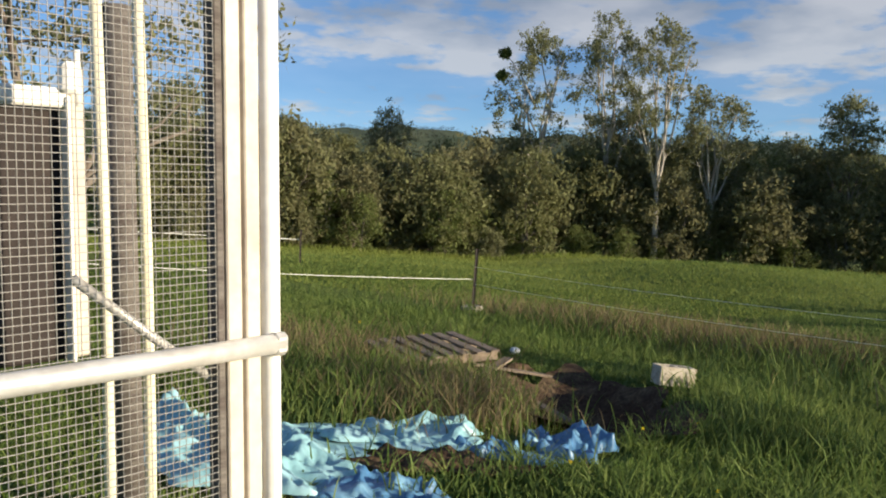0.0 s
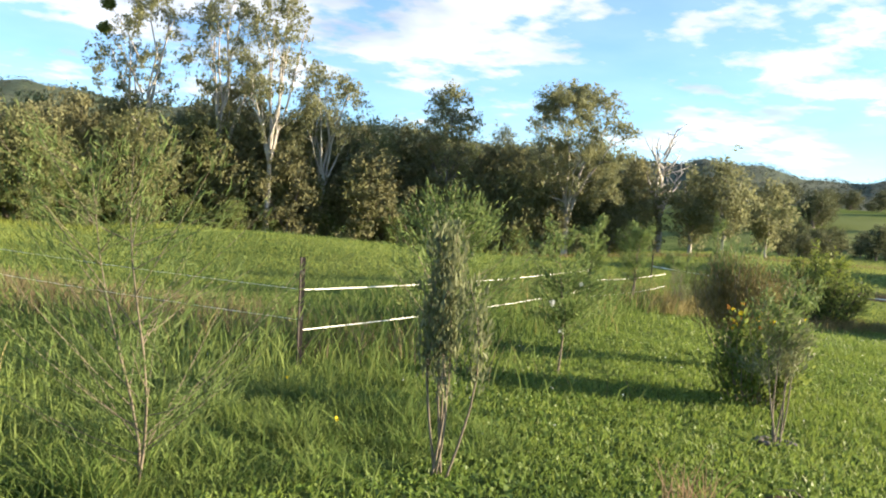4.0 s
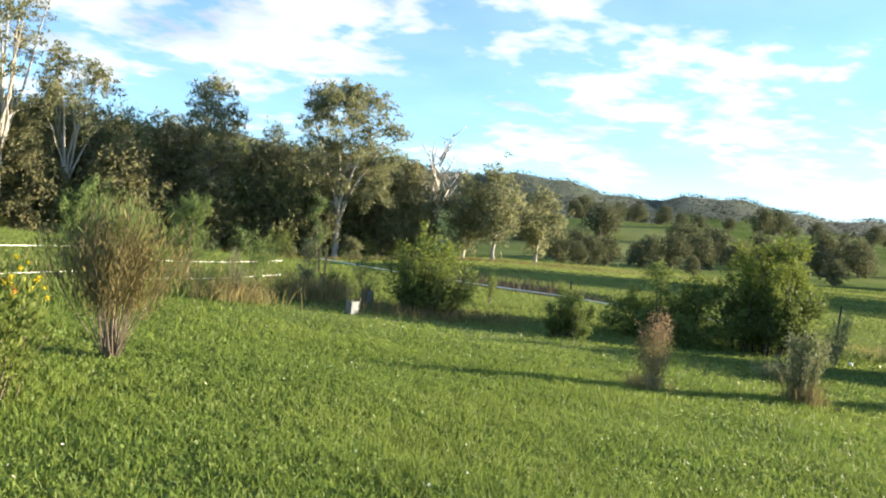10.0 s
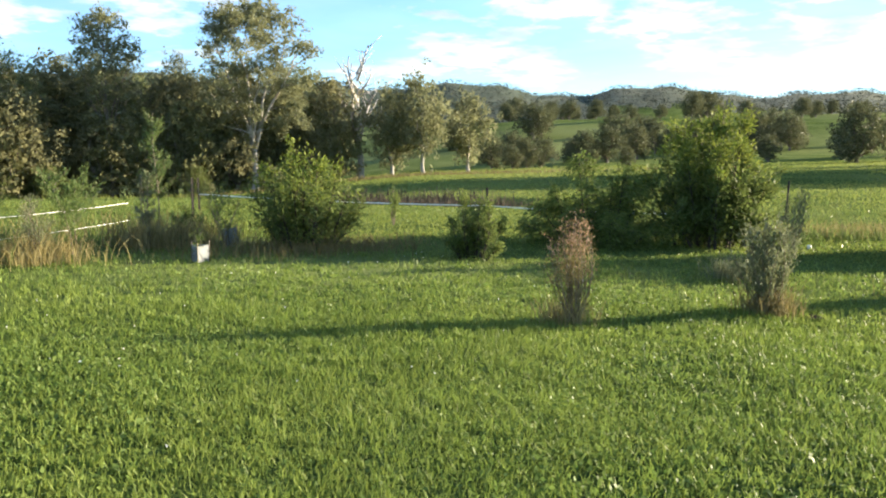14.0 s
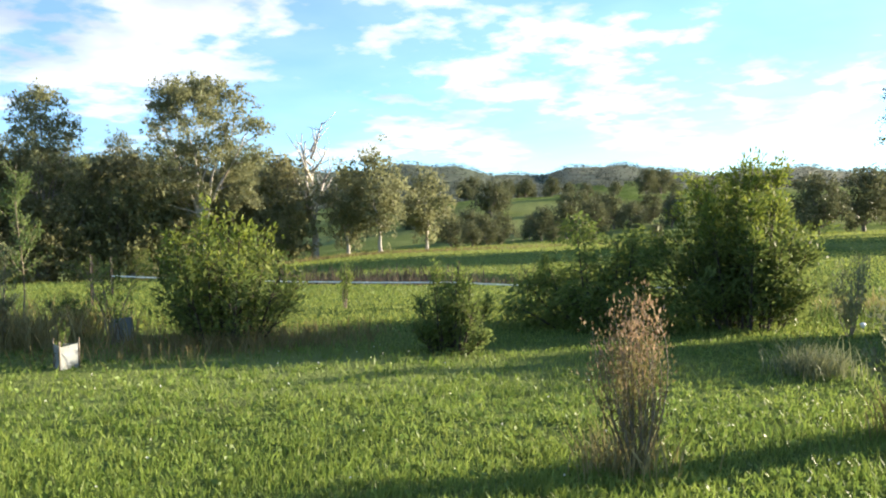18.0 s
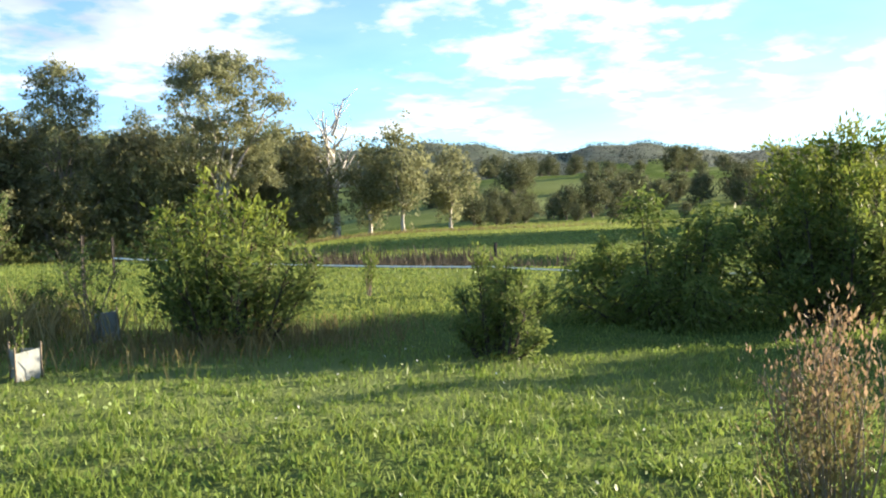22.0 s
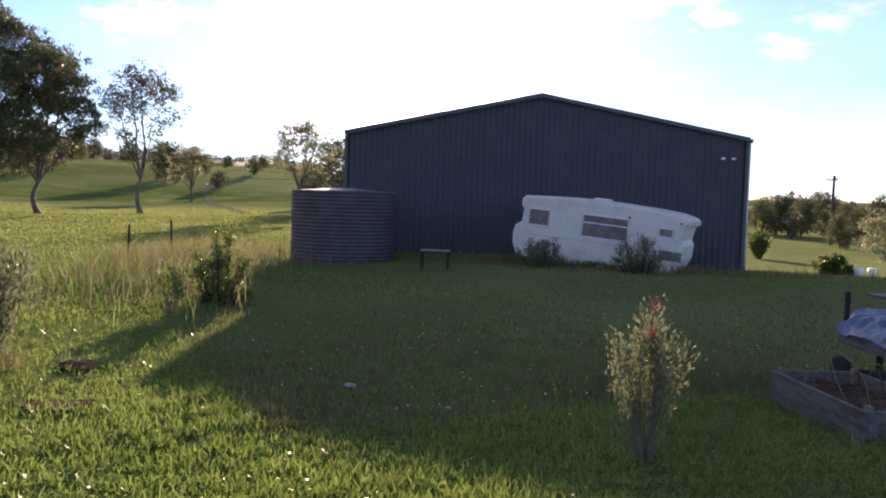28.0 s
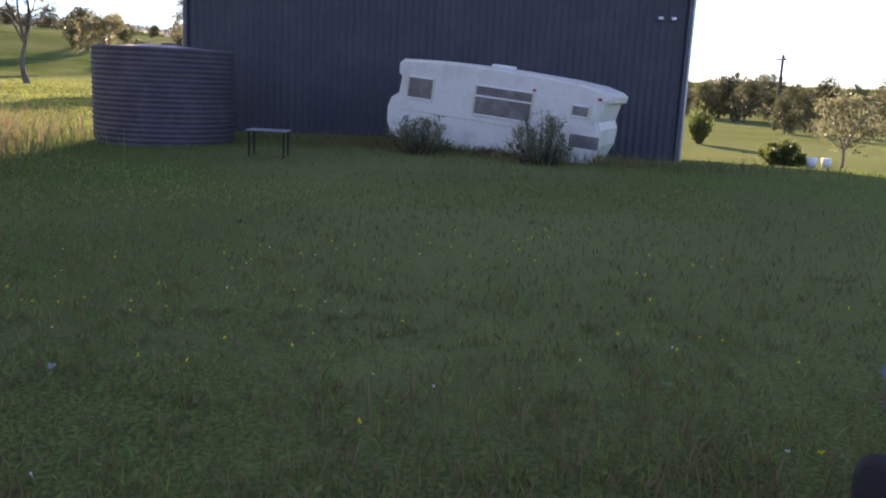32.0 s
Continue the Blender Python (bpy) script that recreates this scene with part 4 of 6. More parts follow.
def sapling(name, x, y, h, r, label, leafm, seed, trunks=1, n_branch=16, n_leaf=2200, leaf=0.08, aspect=9, clear=0.3, lean=0.08, trunk_r=0.013, tip=None, flowers=None):
    """A young tree: one or a few thin leaning trunks, rising side branches, fine leaves along them."""
    rng = np.random.default_rng(seed)
    ob = thing(name, pose(x, y, hz(x, y) - 0.02), label, "sapling")
    cen, hd = [], []
    t = np.linspace(0, 1, 8)
    for k in range(trunks):
        a = rng.uniform(0, 6.28)
        ln = lean * rng.uniform(0.5, 1.4) * h
        hk = h * rng.uniform(0.85, 1.0) if k else h
        pts = np.stack([ln * math.cos(a) * t ** 1.4 + 0.02 * h * np.sin(t * 6 + k), ln * math.sin(a) * t ** 1.4 + 0.02 * h * np.cos(t * 5 + k), hk * t], 1)
        pts += [0.03 * math.cos(a), 0.03 * math.sin(a), 0] if trunks > 1 else 0
        v, q = tube_arrays(pts, trunk_r * (1 - 0.8 * t), 6)
        part("trunk", mesh_from("trunk", v, q, M_TWIG, smooth=True), None, ob)
        wood = []
        for j in range(n_branch // trunks):
            f = rng.uniform(clear, 0.97)
            ix = f * 7
            i0 = min(int(ix), 6)
            b0 = pts[i0] + (pts[i0 + 1] - pts[i0]) * (ix - i0)
            aa = rng.uniform(0, 6.28)
            bl = r * (1.25 - 0.75 * (f - clear) / (1 - clear)) * rng.uniform(0.6, 1.15)
            e = b0 + [bl * math.cos(aa) * 0.8, bl * math.sin(aa) * 0.8, bl * rng.uniform(0.3, 1.1)]
            m_ = (b0 + e) / 2 + [0, 0, -0.06 * bl]
            s = np.linspace(0, 1, 5)[:, None]
            bp = b0 * (1 - s) ** 2 + 2 * m_ * s * (1 - s) + e * s ** 2
            wood.append(tube_arrays(bp, trunk_r * 0.35 * (1 - 0.8 * s[:, 0]), 4))
            n_ = max(3, int(n_leaf / n_branch))
            u = rng.uniform(0.1, 1.0, n_)[:, None]
            p = b0 * (1 - u) ** 2 + 2 * m_ * u * (1 - u) + e * u ** 2
            cen.append(p + rng.normal(size=(n_, 3)) * 0.035 * (0.6 + r))
            hd.append(np.tile((e - b0) / np.linalg.norm(e - b0), (n_, 1)))
        tagged(part("twig_work", mesh_from("twig_work", *join_arrays(wood), M_TWIG), None, ob), kind="stuff")
    c, hd = np.concatenate(cen), np.concatenate(hd)
    lv = leaf_quads(rng, c, leaf, aspect, 0.25, 0.35, hd)
    mats, idx = [leafm], None
    if tip:
        mats = [leafm, tip[0]]
        idx = ((c[:, 2] / h + rng.normal(size=len(c)) * 0.10) > tip[1]).astype(np.int32)
    part("foliage", mesh_from("foliage", *lv, mats, idx), None, ob)
    if flowers:
        for p in c[rng.choice(len(c), flowers[1], replace=False)]:
            fv, fq = leaf_quads(rng, p + rng.normal(size=(24, 3)) * flowers[2] * 0.3, flowers[2] * 0.6, 2.0, 0.6)
            part("flower", mesh_from("flower", fv, fq, flowers[0]), None, ob)
    return ob


def tree_arrays(seed, h, cr, fork, trunk_r, n_lead, n_leaf, leaf, clump, lean=0.0, flat=0.75, low=0.45, sides=7, n_clump=None):
    """A gum: trunk, rising limbs that fork towards leaf clumps set in a domed crown with gaps."""
    rng = np.random.default_rng(seed)
    hf, base = h * fork, h * (fork + (1 - fork) * 0.35 * low)
    t = np.linspace(0, 1, 7)
    wob = rng.normal(size=2) * 0.015 * h
    trunk = np.stack([lean * hf * t ** 1.5 + wob[0] * np.sin(t * 3), wob[1] * np.sin(t * 3), hf * t], 1)
    wood = [tube_arrays(trunk, trunk_r * (1 + 0.5 * np.exp(-t * 9)) * (1 - 0.3 * t), sides)]
    n_clump = n_clump or int(np.clip(8.0 * (cr / clump) ** 1.6 * (h - base) / (2 * cr), 26, 120))
    cen = []
    for k in range(n_clump * 4):
        s = rng.random() ** 0.75
        mid = 0.42
        prof = math.sqrt(max(0.03, 1 - ((s - mid) / (1 - mid)) ** 2)) if s > mid else 0.50 + 0.50 * s / mid
        q = rng.uniform(0.05, 1.0) ** 0.42
        a = rng.uniform(0, 6.2832)
        lump = 0.90 + 0.16 * math.sin(3 * a + seed) + 0.10 * math.sin(5 * a + 2 * seed)
        c = np.array([cr * prof * q * lump * math.cos(a) + lean * h, cr * prof * q * lump * math.sin(a), base + (h - base) * s])
        if all(np.sum(((c - o) / [1, 1, flat]) ** 2) > (clump * 0.62) ** 2 for o in cen):
            cen.append(c)
        if len(cen) >= n_clump:
            break
    cen = sorted(cen, key=lambda c: np.linalg.norm((c - trunk[-1]) * [1, 1, 0.6]))
    nodes = [(trunk[-1], trunk_r * 0.62), (trunk[-2], trunk_r * 0.6)]
    step = max(1, len(cen) // max(1, n_lead))
    order = cen[step - 1::step][::-1] + [c for i, c in enumerate(cen) if (i + 1) % step]
    for k, c in enumerate(order):
        best, cost = 0, 1e9
        for i, (p, r) in enumerate(nodes if k >= n_lead else nodes[:2]):
            d = c - p
            w = math.hypot(math.hypot(d[0], d[1]) * 1.15, d[2]) + (2.2 * max(0.0, 0.25 * math.hypot(d[0], d[1]) - d[2]))
            if w < cost:
                best, cost = i, w
        b0, r0 = nodes[best]
        d = c - b0
        ln = np.linalg.norm(d)
        m = b0 + d * [0.42, 0.42, 0.58] + rng.normal(size=3) * 0.05 * ln
        s = np.linspace(0, 1, 6)[:, None]
        pts = b0 * (1 - s) ** 2 + 2 * m * s * (1 - s) + c * s ** 2
        pts[1:-1] += rng.normal(size=(4, 3)) * 0.018 * ln
        ra = min(r0 * 0.85, trunk_r * (0.16 + 0.40 * min(1, ln / (0.6 * h))))
        rad = ra * (1 - 0.82 * s[:, 0]) + 0.006
        wood.append(tube_arrays(pts, rad, max(4, sides - 2)))
        nodes += [(pts[i], rad[i]) for i in (2, 3, 4)]
    pos = []
    wt = rng.uniform(0.55, 1.15, len(cen))
    cnt = np.maximum(8, n_leaf * wt ** 2 / np.sum(wt ** 2)).astype(int)
    for c, k, m in zip(cen, wt, cnt):
        sub = c + rng.normal(size=(12, 3)) * clump * k * 0.58 * [1, 1, flat]
        d = rng.normal(size=(m, 3))
        d /= np.linalg.norm(d, axis=1)[:, None] + 1e-9
        p = sub[rng.integers(0, 12, m)] + d * (clump * k * 0.46 * rng.uniform(0.6, 1.5, m) * rng.uniform(0.1, 1.0, m) ** 0.5)[:, None] * [1, 1, flat]
        pos.append(p)
    pos = np.concatenate(pos)
    return join_arrays(wood), leaf_quads(rng, pos, leaf, 2.2, -0.45, 0.4)


def tree(name, x, y, label, wood_lv, barkm, leafm, category="tree", sink=0.15, group=""):
    ob = thing(name, pose(x, y, hz(x, y) - sink), label, category, group)
    part("trunk", mesh_from("trunk", *wood_lv[0], barkm, smooth=True), None, ob)
    if wood_lv[1] is not None:
        part("crown", mesh_from("crown", *wood_lv[1], leafm), None, ob)
    return ob


def scaled(x, y, sx, sz, rot, sink=0.15):
    return pose(x, y, hz(x, y) - sink, 0, 0, rot) @ Matrix.Diagonal((sx, sx, sz, 1))


# --- wood along the far side of the paddock
LBL = "grey-green gum tree in the wood edging the paddock"
proto = []
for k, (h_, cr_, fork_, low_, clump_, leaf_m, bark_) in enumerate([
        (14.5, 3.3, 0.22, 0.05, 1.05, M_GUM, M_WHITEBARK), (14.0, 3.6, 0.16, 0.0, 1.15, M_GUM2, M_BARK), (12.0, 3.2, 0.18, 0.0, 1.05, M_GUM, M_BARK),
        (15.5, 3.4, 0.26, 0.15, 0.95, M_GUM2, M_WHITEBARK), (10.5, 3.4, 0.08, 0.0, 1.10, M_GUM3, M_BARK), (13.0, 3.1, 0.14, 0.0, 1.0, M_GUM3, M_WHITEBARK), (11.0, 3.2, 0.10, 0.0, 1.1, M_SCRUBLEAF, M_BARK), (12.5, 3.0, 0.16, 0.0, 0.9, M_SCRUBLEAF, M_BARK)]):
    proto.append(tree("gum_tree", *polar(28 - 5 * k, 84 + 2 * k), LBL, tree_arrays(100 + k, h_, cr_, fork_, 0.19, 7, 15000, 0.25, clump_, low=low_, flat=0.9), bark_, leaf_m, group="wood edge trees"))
scrub = []
for k, (h_, r_) in enumerate([(4.2, 1.9), (3.4, 1.7), (5.0, 2.1)]):
    px, py = polar(22 - 9 * k, 76)
    scrub.append(tree("scrub_bush", px, py, "bright green scrub at the foot of the gum wood", tree_arrays(200 + k, h_, r_, 0.06, 0.07, 6, 4200, 0.20, 0.75, low=0.0, flat=0.95), M_BARK,
                      M_SHRUBFAR if k != 1 else M_GUM, "shrub", 0.25, "scrub bushes"))
olive = []
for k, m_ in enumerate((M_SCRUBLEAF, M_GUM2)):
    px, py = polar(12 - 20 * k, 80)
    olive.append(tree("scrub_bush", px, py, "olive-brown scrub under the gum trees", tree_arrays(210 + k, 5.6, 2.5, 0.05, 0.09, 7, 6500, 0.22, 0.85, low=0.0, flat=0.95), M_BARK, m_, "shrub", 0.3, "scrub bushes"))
rng_w = np.random.default_rng(5)
for i in range(72):
    az = 34 - 66 * (i / 71) + rng_w.normal() * 0.5
    d = np.interp(az, [-32, -26, -10, 10, 34], [93, 88, 88, 80, 78]) + rng_w.uniform(-3, 15)
    x_, y_ = polar(az, d)
    s_ = rng_w.uniform(0.74, 1.04) * np.interp(az, [4, 14, 34], [1.0, 0.84, 0.78])
    copy_thing(proto[rng_w.integers(0, 6) if az < 0 else rng_w.integers(4, 8)], scaled(x_, y_, s_ * rng_w.uniform(0.95, 1.3), s_ * 1.06, rng_w.uniform(0, 360)))
for i in range(46):
    az = 33 - 66 * (i / 45) + rng_w.normal() * 0.6
    d = np.interp(az, [-32, -26, -10, 10, 34], [84, 80, 77, 73, 70]) + rng_w.uniform(-2, 5)
    x_, y_ = polar(az, d)
    s_ = rng_w.uniform(0.45, 1.0) * np.interp(az, [2, 12, 34], [0.8, 1.5, 1.4])
    copy_thing(scrub[rng_w.integers(0, 3)], scaled(x_, y_, s_, s_ * rng_w.uniform(0.8, 1.2), rng_w.uniform(0, 360), 0.05))

for i in range(46):
    az = 33 - 66 * (i / 45) + rng_w.normal() * 0.6
    d = np.interp(az, [-32, -26, -10, 10, 34], [86, 82, 79, 75, 72]) + rng_w.uniform(-1, 6)
    x_, y_ = polar(az, d)
    s_ = rng_w.uniform(0.9, 1.7)
    copy_thing(olive[i % 2], scaled(x_, y_, s_, s_ * rng_w.uniform(0.9, 1.3), rng_w.uniform(0, 360), 0.05))

# --- named trees of the wood, seen from several places
E0 = (3.0, 1.0)
for k, (az, d, h_, cr_) in enumerate([(-4.0, 84, 17.5, 3.4), (-9.0, 86, 19.5, 3.6), (-12.2, 83, 18.5, 3.0), (-15.8, 86, 14.0, 3.0)]):
    x_, y_ = polar(az, d, *E0)
    tree("tall_gum_tree", x_, y_, "tall open gum with pale trunk above the wood", tree_arrays(300 + k, h_ * 1.27, cr_ * 1.45, 0.30, 0.30, 10, 11000, 0.24, 0.80, low=0.5, flat=1.0, n_clump=74), M_WHITEBARK, M_GUM)
lump_rng = np.random.default_rng(55)
for k, (dz, off) in enumerate(((20.4, -3.2), (18.2, -3.5))):
    tree_host = bpy.data.objects["tall_gum_tree"]
    limb = tube("limb", [(0.0, 0.0, dz - 5.5), (off * 0.5, 0.2, dz - 2.2), (off, 0.3, dz)], [0.10, 0.07, 0.03], M_WHITEBARK, tree_host, 6)
    d_ = lump_rng.normal(size=(1500, 3))
    d_ /= np.linalg.norm(d_, axis=1)[:, None]
    d_ = d_ * (0.75 * lump_rng.random((1500, 1)) ** 0.4) * [1, 1, 0.9] * (0.7 + 0.5 * np.sin(d_[:, :1] * 5 + k) * np.cos(d_[:, 1:2] * 4)) + [off, 0.3, dz]
    part("mistletoe", mesh_from("mistletoe", *leaf_quads(lump_rng, d_, 0.22, 2.2, -0.5), M_BUSHDARK), None, limb, "dense dark hanging mistletoe clump")
for k, (az, d, h_) in enumerate([(-13.9, 85, 12.5), (-19.0, 87, 13.0), (-27.4, 94, 14.0)]):
    x_, y_ = polar(az, d, *E0)
    tree("slender_gum_tree", x_, y_, "slender gum with a pale trunk at the wood's edge", tree_arrays(360 + k, h_, 2.1, 0.34, 0.13, 6, 6500, 0.22, 0.8, lean=0.03 * (k % 3 - 1), low=0.2, flat=1.0), (M_WHITEBARK, M_BARK)[k % 2], (M_GUM, M_GUM3)[k % 2], group="slender gums")
x_, y_ = polar(-24.0, 88, *E0)
tree("gum_tree", x_, y_, "leafy gum rising above the paddock wood", tree_arrays(310, 17.0, 3.4, 0.3, 0.24, 7, 12000, 0.24, 0.95, low=0.25), M_BARK, M_GUM)
x_, y_ = polar(-32.3, 90, *E0)
tree("round_gum_tree", x_, y_, "broad round-crowned gum with pale limbs at the paddock edge", tree_arrays(311, 18.0, 6.2, 0.22, 0.34, 9, 34000, 0.24, 1.15, flat=0.75, low=0.25), M_WHITEBARK, M_GUM)
wood_d, _ = tree_arrays(312, 14.0, 3.6, 0.26, 0.44, 7, 10, 0.3, 1.1, low=0.25, n_clump=44)
x_, y_ = polar(-34.0, 88, 15.9, 6.9)
tree("dead_tree", x_, y_, "bare dead tree with pale grey branches", (wood_d, None), M_DEADWOOD, None)
dead_rng = np.random.default_rng(77)
dead = bpy.data.objects["dead_tree"]
for k in range(9):
    a_, z0, rise = k * 2.4 + dead_rng.uniform(-0.4, 0.4), 5.5 + 0.75 * k, dead_rng.uniform(2.0, 3.4)
    reach = dead_rng.uniform(1.6, 3.2) * (1.0 if k < 6 else 0.6)
    u_ = np.array([math.cos(a_), math.sin(a_), 0.0])
    p0, p1 = np.array([0, 0, z0]), np.array([0, 0, z0 + 0.45 * rise]) + u_ * reach * 0.55
    p2 = np.array([0, 0, z0 + rise]) + u_ * reach
    limb = tube("limb", [tuple(p0), tuple(p1), tuple(p2)], [0.15, 0.11, 0.05], M_DEADWOOD, dead, 6)
    for j in range(5):
        f_ = 0.35 + 0.14 * j
        b_ = p0 + (p2 - p0) * f_ + (p1 - (p0 + p2) / 2) * 4 * f_ * (1 - f_) * 0.5
        d_ = np.array([*dead_rng.normal(size=2) * 0.9, dead_rng.uniform(0.3, 1.4)])
        tube("twig", [tuple(b_), tuple(b_ + d_ * 0.6 + [0, 0, -0.1]), tuple(b_ + d_ * 1.3)], [0.06, 0.045, 0.02], M_DEADWOOD, limb, 5)
for k, (az, d, h_) in enumerate([(-36.3, 86, 9.2), (-38.6, 84, 10.0), (-41.8, 92, 8.0)]):
    x_, y_ = polar(az, d, 15.9, 6.9)
    tree("pale_gum_tree", x_, y_, "drooping gum with white trunk standing in the paddock", tree_arrays(320 + k, h_, 2.8, 0.2, 0.24, 5, 7000, 0.32, 1.15, flat=1.1, low=0.0), M_WHITEBARK, M_GUM)

# --- grove and single trees on the rise
G0 = (16.5, 6.4)
# the grove's backlit darkness is put into its leaf colour
for k, (az, d, h_, cr_) in enumerate([(-76.5, 76, 14.8, 5.2), (-81.0, 80, 13.6, 3.4), (-85.0, 78, 15.2, 4.6), (-87.3, 84, 13.8, 4.0)]):
    x_, y_ = polar(az, d, *G0)
    tree("grove_gum_tree", x_, y_, "tall gum in a grove on the grassy rise, leaves darkened as backlit", tree_arrays(330 + k, h_ * 1.05, cr_ * 1.3, 0.20, 0.26, 9, 42000, 0.22, 1.20, flat=0.75, low=0.25), M_BARK, M_GUMDIM, group="grove trees")
x_, y_ = polar(-93.0, 92, *G0)
tree("thin_gum_tree", x_, y_, "slender open-crowned gum on the grassy slope", tree_arrays(340, 14.6, 4.4, 0.25, 0.24, 6, 9500, 0.22, 1.0, low=0.8, flat=0.7), M_BARK, M_GUMDIM)
x_, y_ = polar(-95.5, 165, *G0)
tree("lone_tree", x_, y_, "round tree beside a dirt track on the hill", tree_arrays(341, 9.5, 4.2, 0.25, 0.3, 6, 6000, 0.34, 1.3), M_BARK, M_GUM2)
x_, y_ = polar(-74.4, 88, *G0)
dark = tree("dark_tree", x_, y_, "dense dark round tree on the grassy rise", tree_arrays(342, 7.0, 2.8, 0.12, 0.25, 6, 6000, 0.30, 1.2, low=0.0, flat=1.0), M_BARK, M_GUMDIM, group="paddock trees")
for az, d, s_ in ((-79.5, 70, 0.72), (-82.8, 72, 0.62), (-75.2, 74, 0.7), (-67.0, 105, 0.95), (-69.5, 115, 1.1), (-71.0, 150, 1.2), (-66.0, 130, 0.6), (-105.5, 110, 1.3), (-108.0, 120, 1.25), (-103.5, 125, 0.8), (-112, 130, 1.2),
                  (-44.5, 110, 0.6), (-46.5, 128, 0.9), (-48.5, 150, 0.8), (-51, 142, 1.1), (-53, 150, 1.15), (-55.5, 160, 1.0), (-58, 170, 1.1), (-60.5, 165, 0.9), (-63, 180, 1.1),
                  (-43, 120, 1.0), (-50, 120, 0.45), (-52.5, 112, 0.5), (-57, 115, 0.4), (-61.5, 125, 0.7), (-45.5, 118, 0.8), (-49.3, 138, 1.0), (-56.6, 185, 1.2), (-52.0, 175, 1.4), (-53.4, 182, 1.3), (-54.2, 172, 1.3), (-60.4, 176, 1.4), (-61.6, 190, 1.2), (-62.6, 172, 1.3), (-44.6, 140, 1.1)):
    x_, y_ = polar(az, d, *G0)
    s_ *= 0.78 if -65 < az < -42 else 1.0
    copy_thing(dark, scaled(x_, y_, s_ * 1.15, s_, az * 37 % 360))
for i in range(90):
    az = -100 + 62 * rng_w.random()
    d = rng_w.uniform(200, 520)
    x_, y_ = polar(az, d, *G0)
    s_ = rng_w.uniform(0.6, 1.3)
    copy_thing(dark, scaled(x_, y_, s_ * 1.2, s_, rng_w.uniform(0, 360)))


def far_woods():
    """Tree crowns covering the range and the folds of the far slopes, with pastures left open."""
    rng = np.random.default_rng(19)
    n = 42000
    az = rng.uniform(-125, 40, n)
    r = 280 * (1450 / 280) ** rng.random(n)
    a = np.radians(az)
    x, y = GX - np.sin(a) * r, GY + np.cos(a) * r
    open_ = np.sin(x * 0.011 + 1.4 * np.sin(y * 0.008)) + np.sin(y * 0.013 + 1.1 * np.sin(x * 0.010 + 2))
    keep = (r > 690 + 90 * np.sin(az * 0.31)) | (open_ > 1.05)
    x, y, r = x[keep], y[keep], r[keep]
    s = rng.uniform(2.2, 5.0, len(x))
    k = 12
    cx, cy, cs = np.repeat(x, k), np.repeat(y, k), np.repeat(s, k)
    off = rng.normal(size=(len(cx), 3)) * 0.42
    pos = np.stack([cx + off[:, 0] * cs, cy + off[:, 1] * cs, height(cx, cy) + cs * (0.62 + off[:, 2] * 0.7)], 1)
    v, q = leaf_quads(rng, pos, cs * 0.44, 1.4, 0.1, 0.3)
    zc = np.repeat(pos[:, 2], 4)
    v[:, 2] = zc + (v[:, 2] - zc) * 0.4
    tagged(part("far_trees", mesh_from("far_trees", v, q, M_FARLEAF), None), "dark wooded hills seen beyond the pastures", "woods", kind="stuff")


far_woods()

x_, y_ = polar(27.5, 14, 0.6, 0.6)
tree("overhanging_gum_tree", x_, y_, "open gum with a pale leaning limb near the aviary", tree_arrays(345, 6.6, 3.0, 0.24, 0.14, 6, 11000, 0.11, 0.62, low=0.3), M_BARK, M_GUM)

x_, y_ = polar(-100.7, 76, 19.68, 2.45)
tree("thin_gum_tree", x_, y_, "open gum rising behind the shed and tank", tree_arrays(346, 8.6, 3.0, 0.3, 0.16, 6, 6000, 0.20, 0.9, low=0.5), M_BARK, M_GUM2)

# --- right of the shed
E1 = (19.68, 2.45)
x_, y_ = polar(-132.0, 52, *E1)
bush("cypress", x_, y_, 2.4, 0.75, "dense dark upright cypress behind the shed", M_BUSHDARK, 350, 40, 2600, 0.16, 2.2, "tall", 0.6, 0.03, 0.02, category="tree")
for k, (az, d, s_) in enumerate([(-133.9, 110, 0.75), (-136.9, 75, 0.42), (-138.0, 80, 0.5), (-135.4, 160, 0.5), (-143, 85, 0.8), (-148, 100, 1.0), (-130.8, 118, 0.7), (-132.3, 105, 0.62), (-133.1, 112, 0.7), (-134.6, 100, 0.66), (-136.0, 115, 0.75), (-137.4, 104, 0.6), (-139.2, 108, 0.7), (-140.6, 98, 0.6), (-142.2, 106, 0.72)]):
    x_, y_ = polar(az, d, *E1)
    copy_thing(dark, scaled(x_, y_, s_, s_, k * 70))
x_, y_ = polar(-139.8, 34, *E1)
tree("fruit_tree", x_, y_, "small spreading fruit tree on the lawn beyond the shed", tree_arrays(352, 2.5, 1.25, 0.3, 0.06, 6, 4000, 0.09, 0.42, low=0.2), M_BARK, M_GUM)
x_, y_ = polar(-136.6, 32, *E1)
spray_bush("round_bush", x_, y_, 0.95, 0.75, "low round dark bush at the edge of the shade", M_BUSHDARK, 353, 18, 14, 30, 0.09, 2.4)


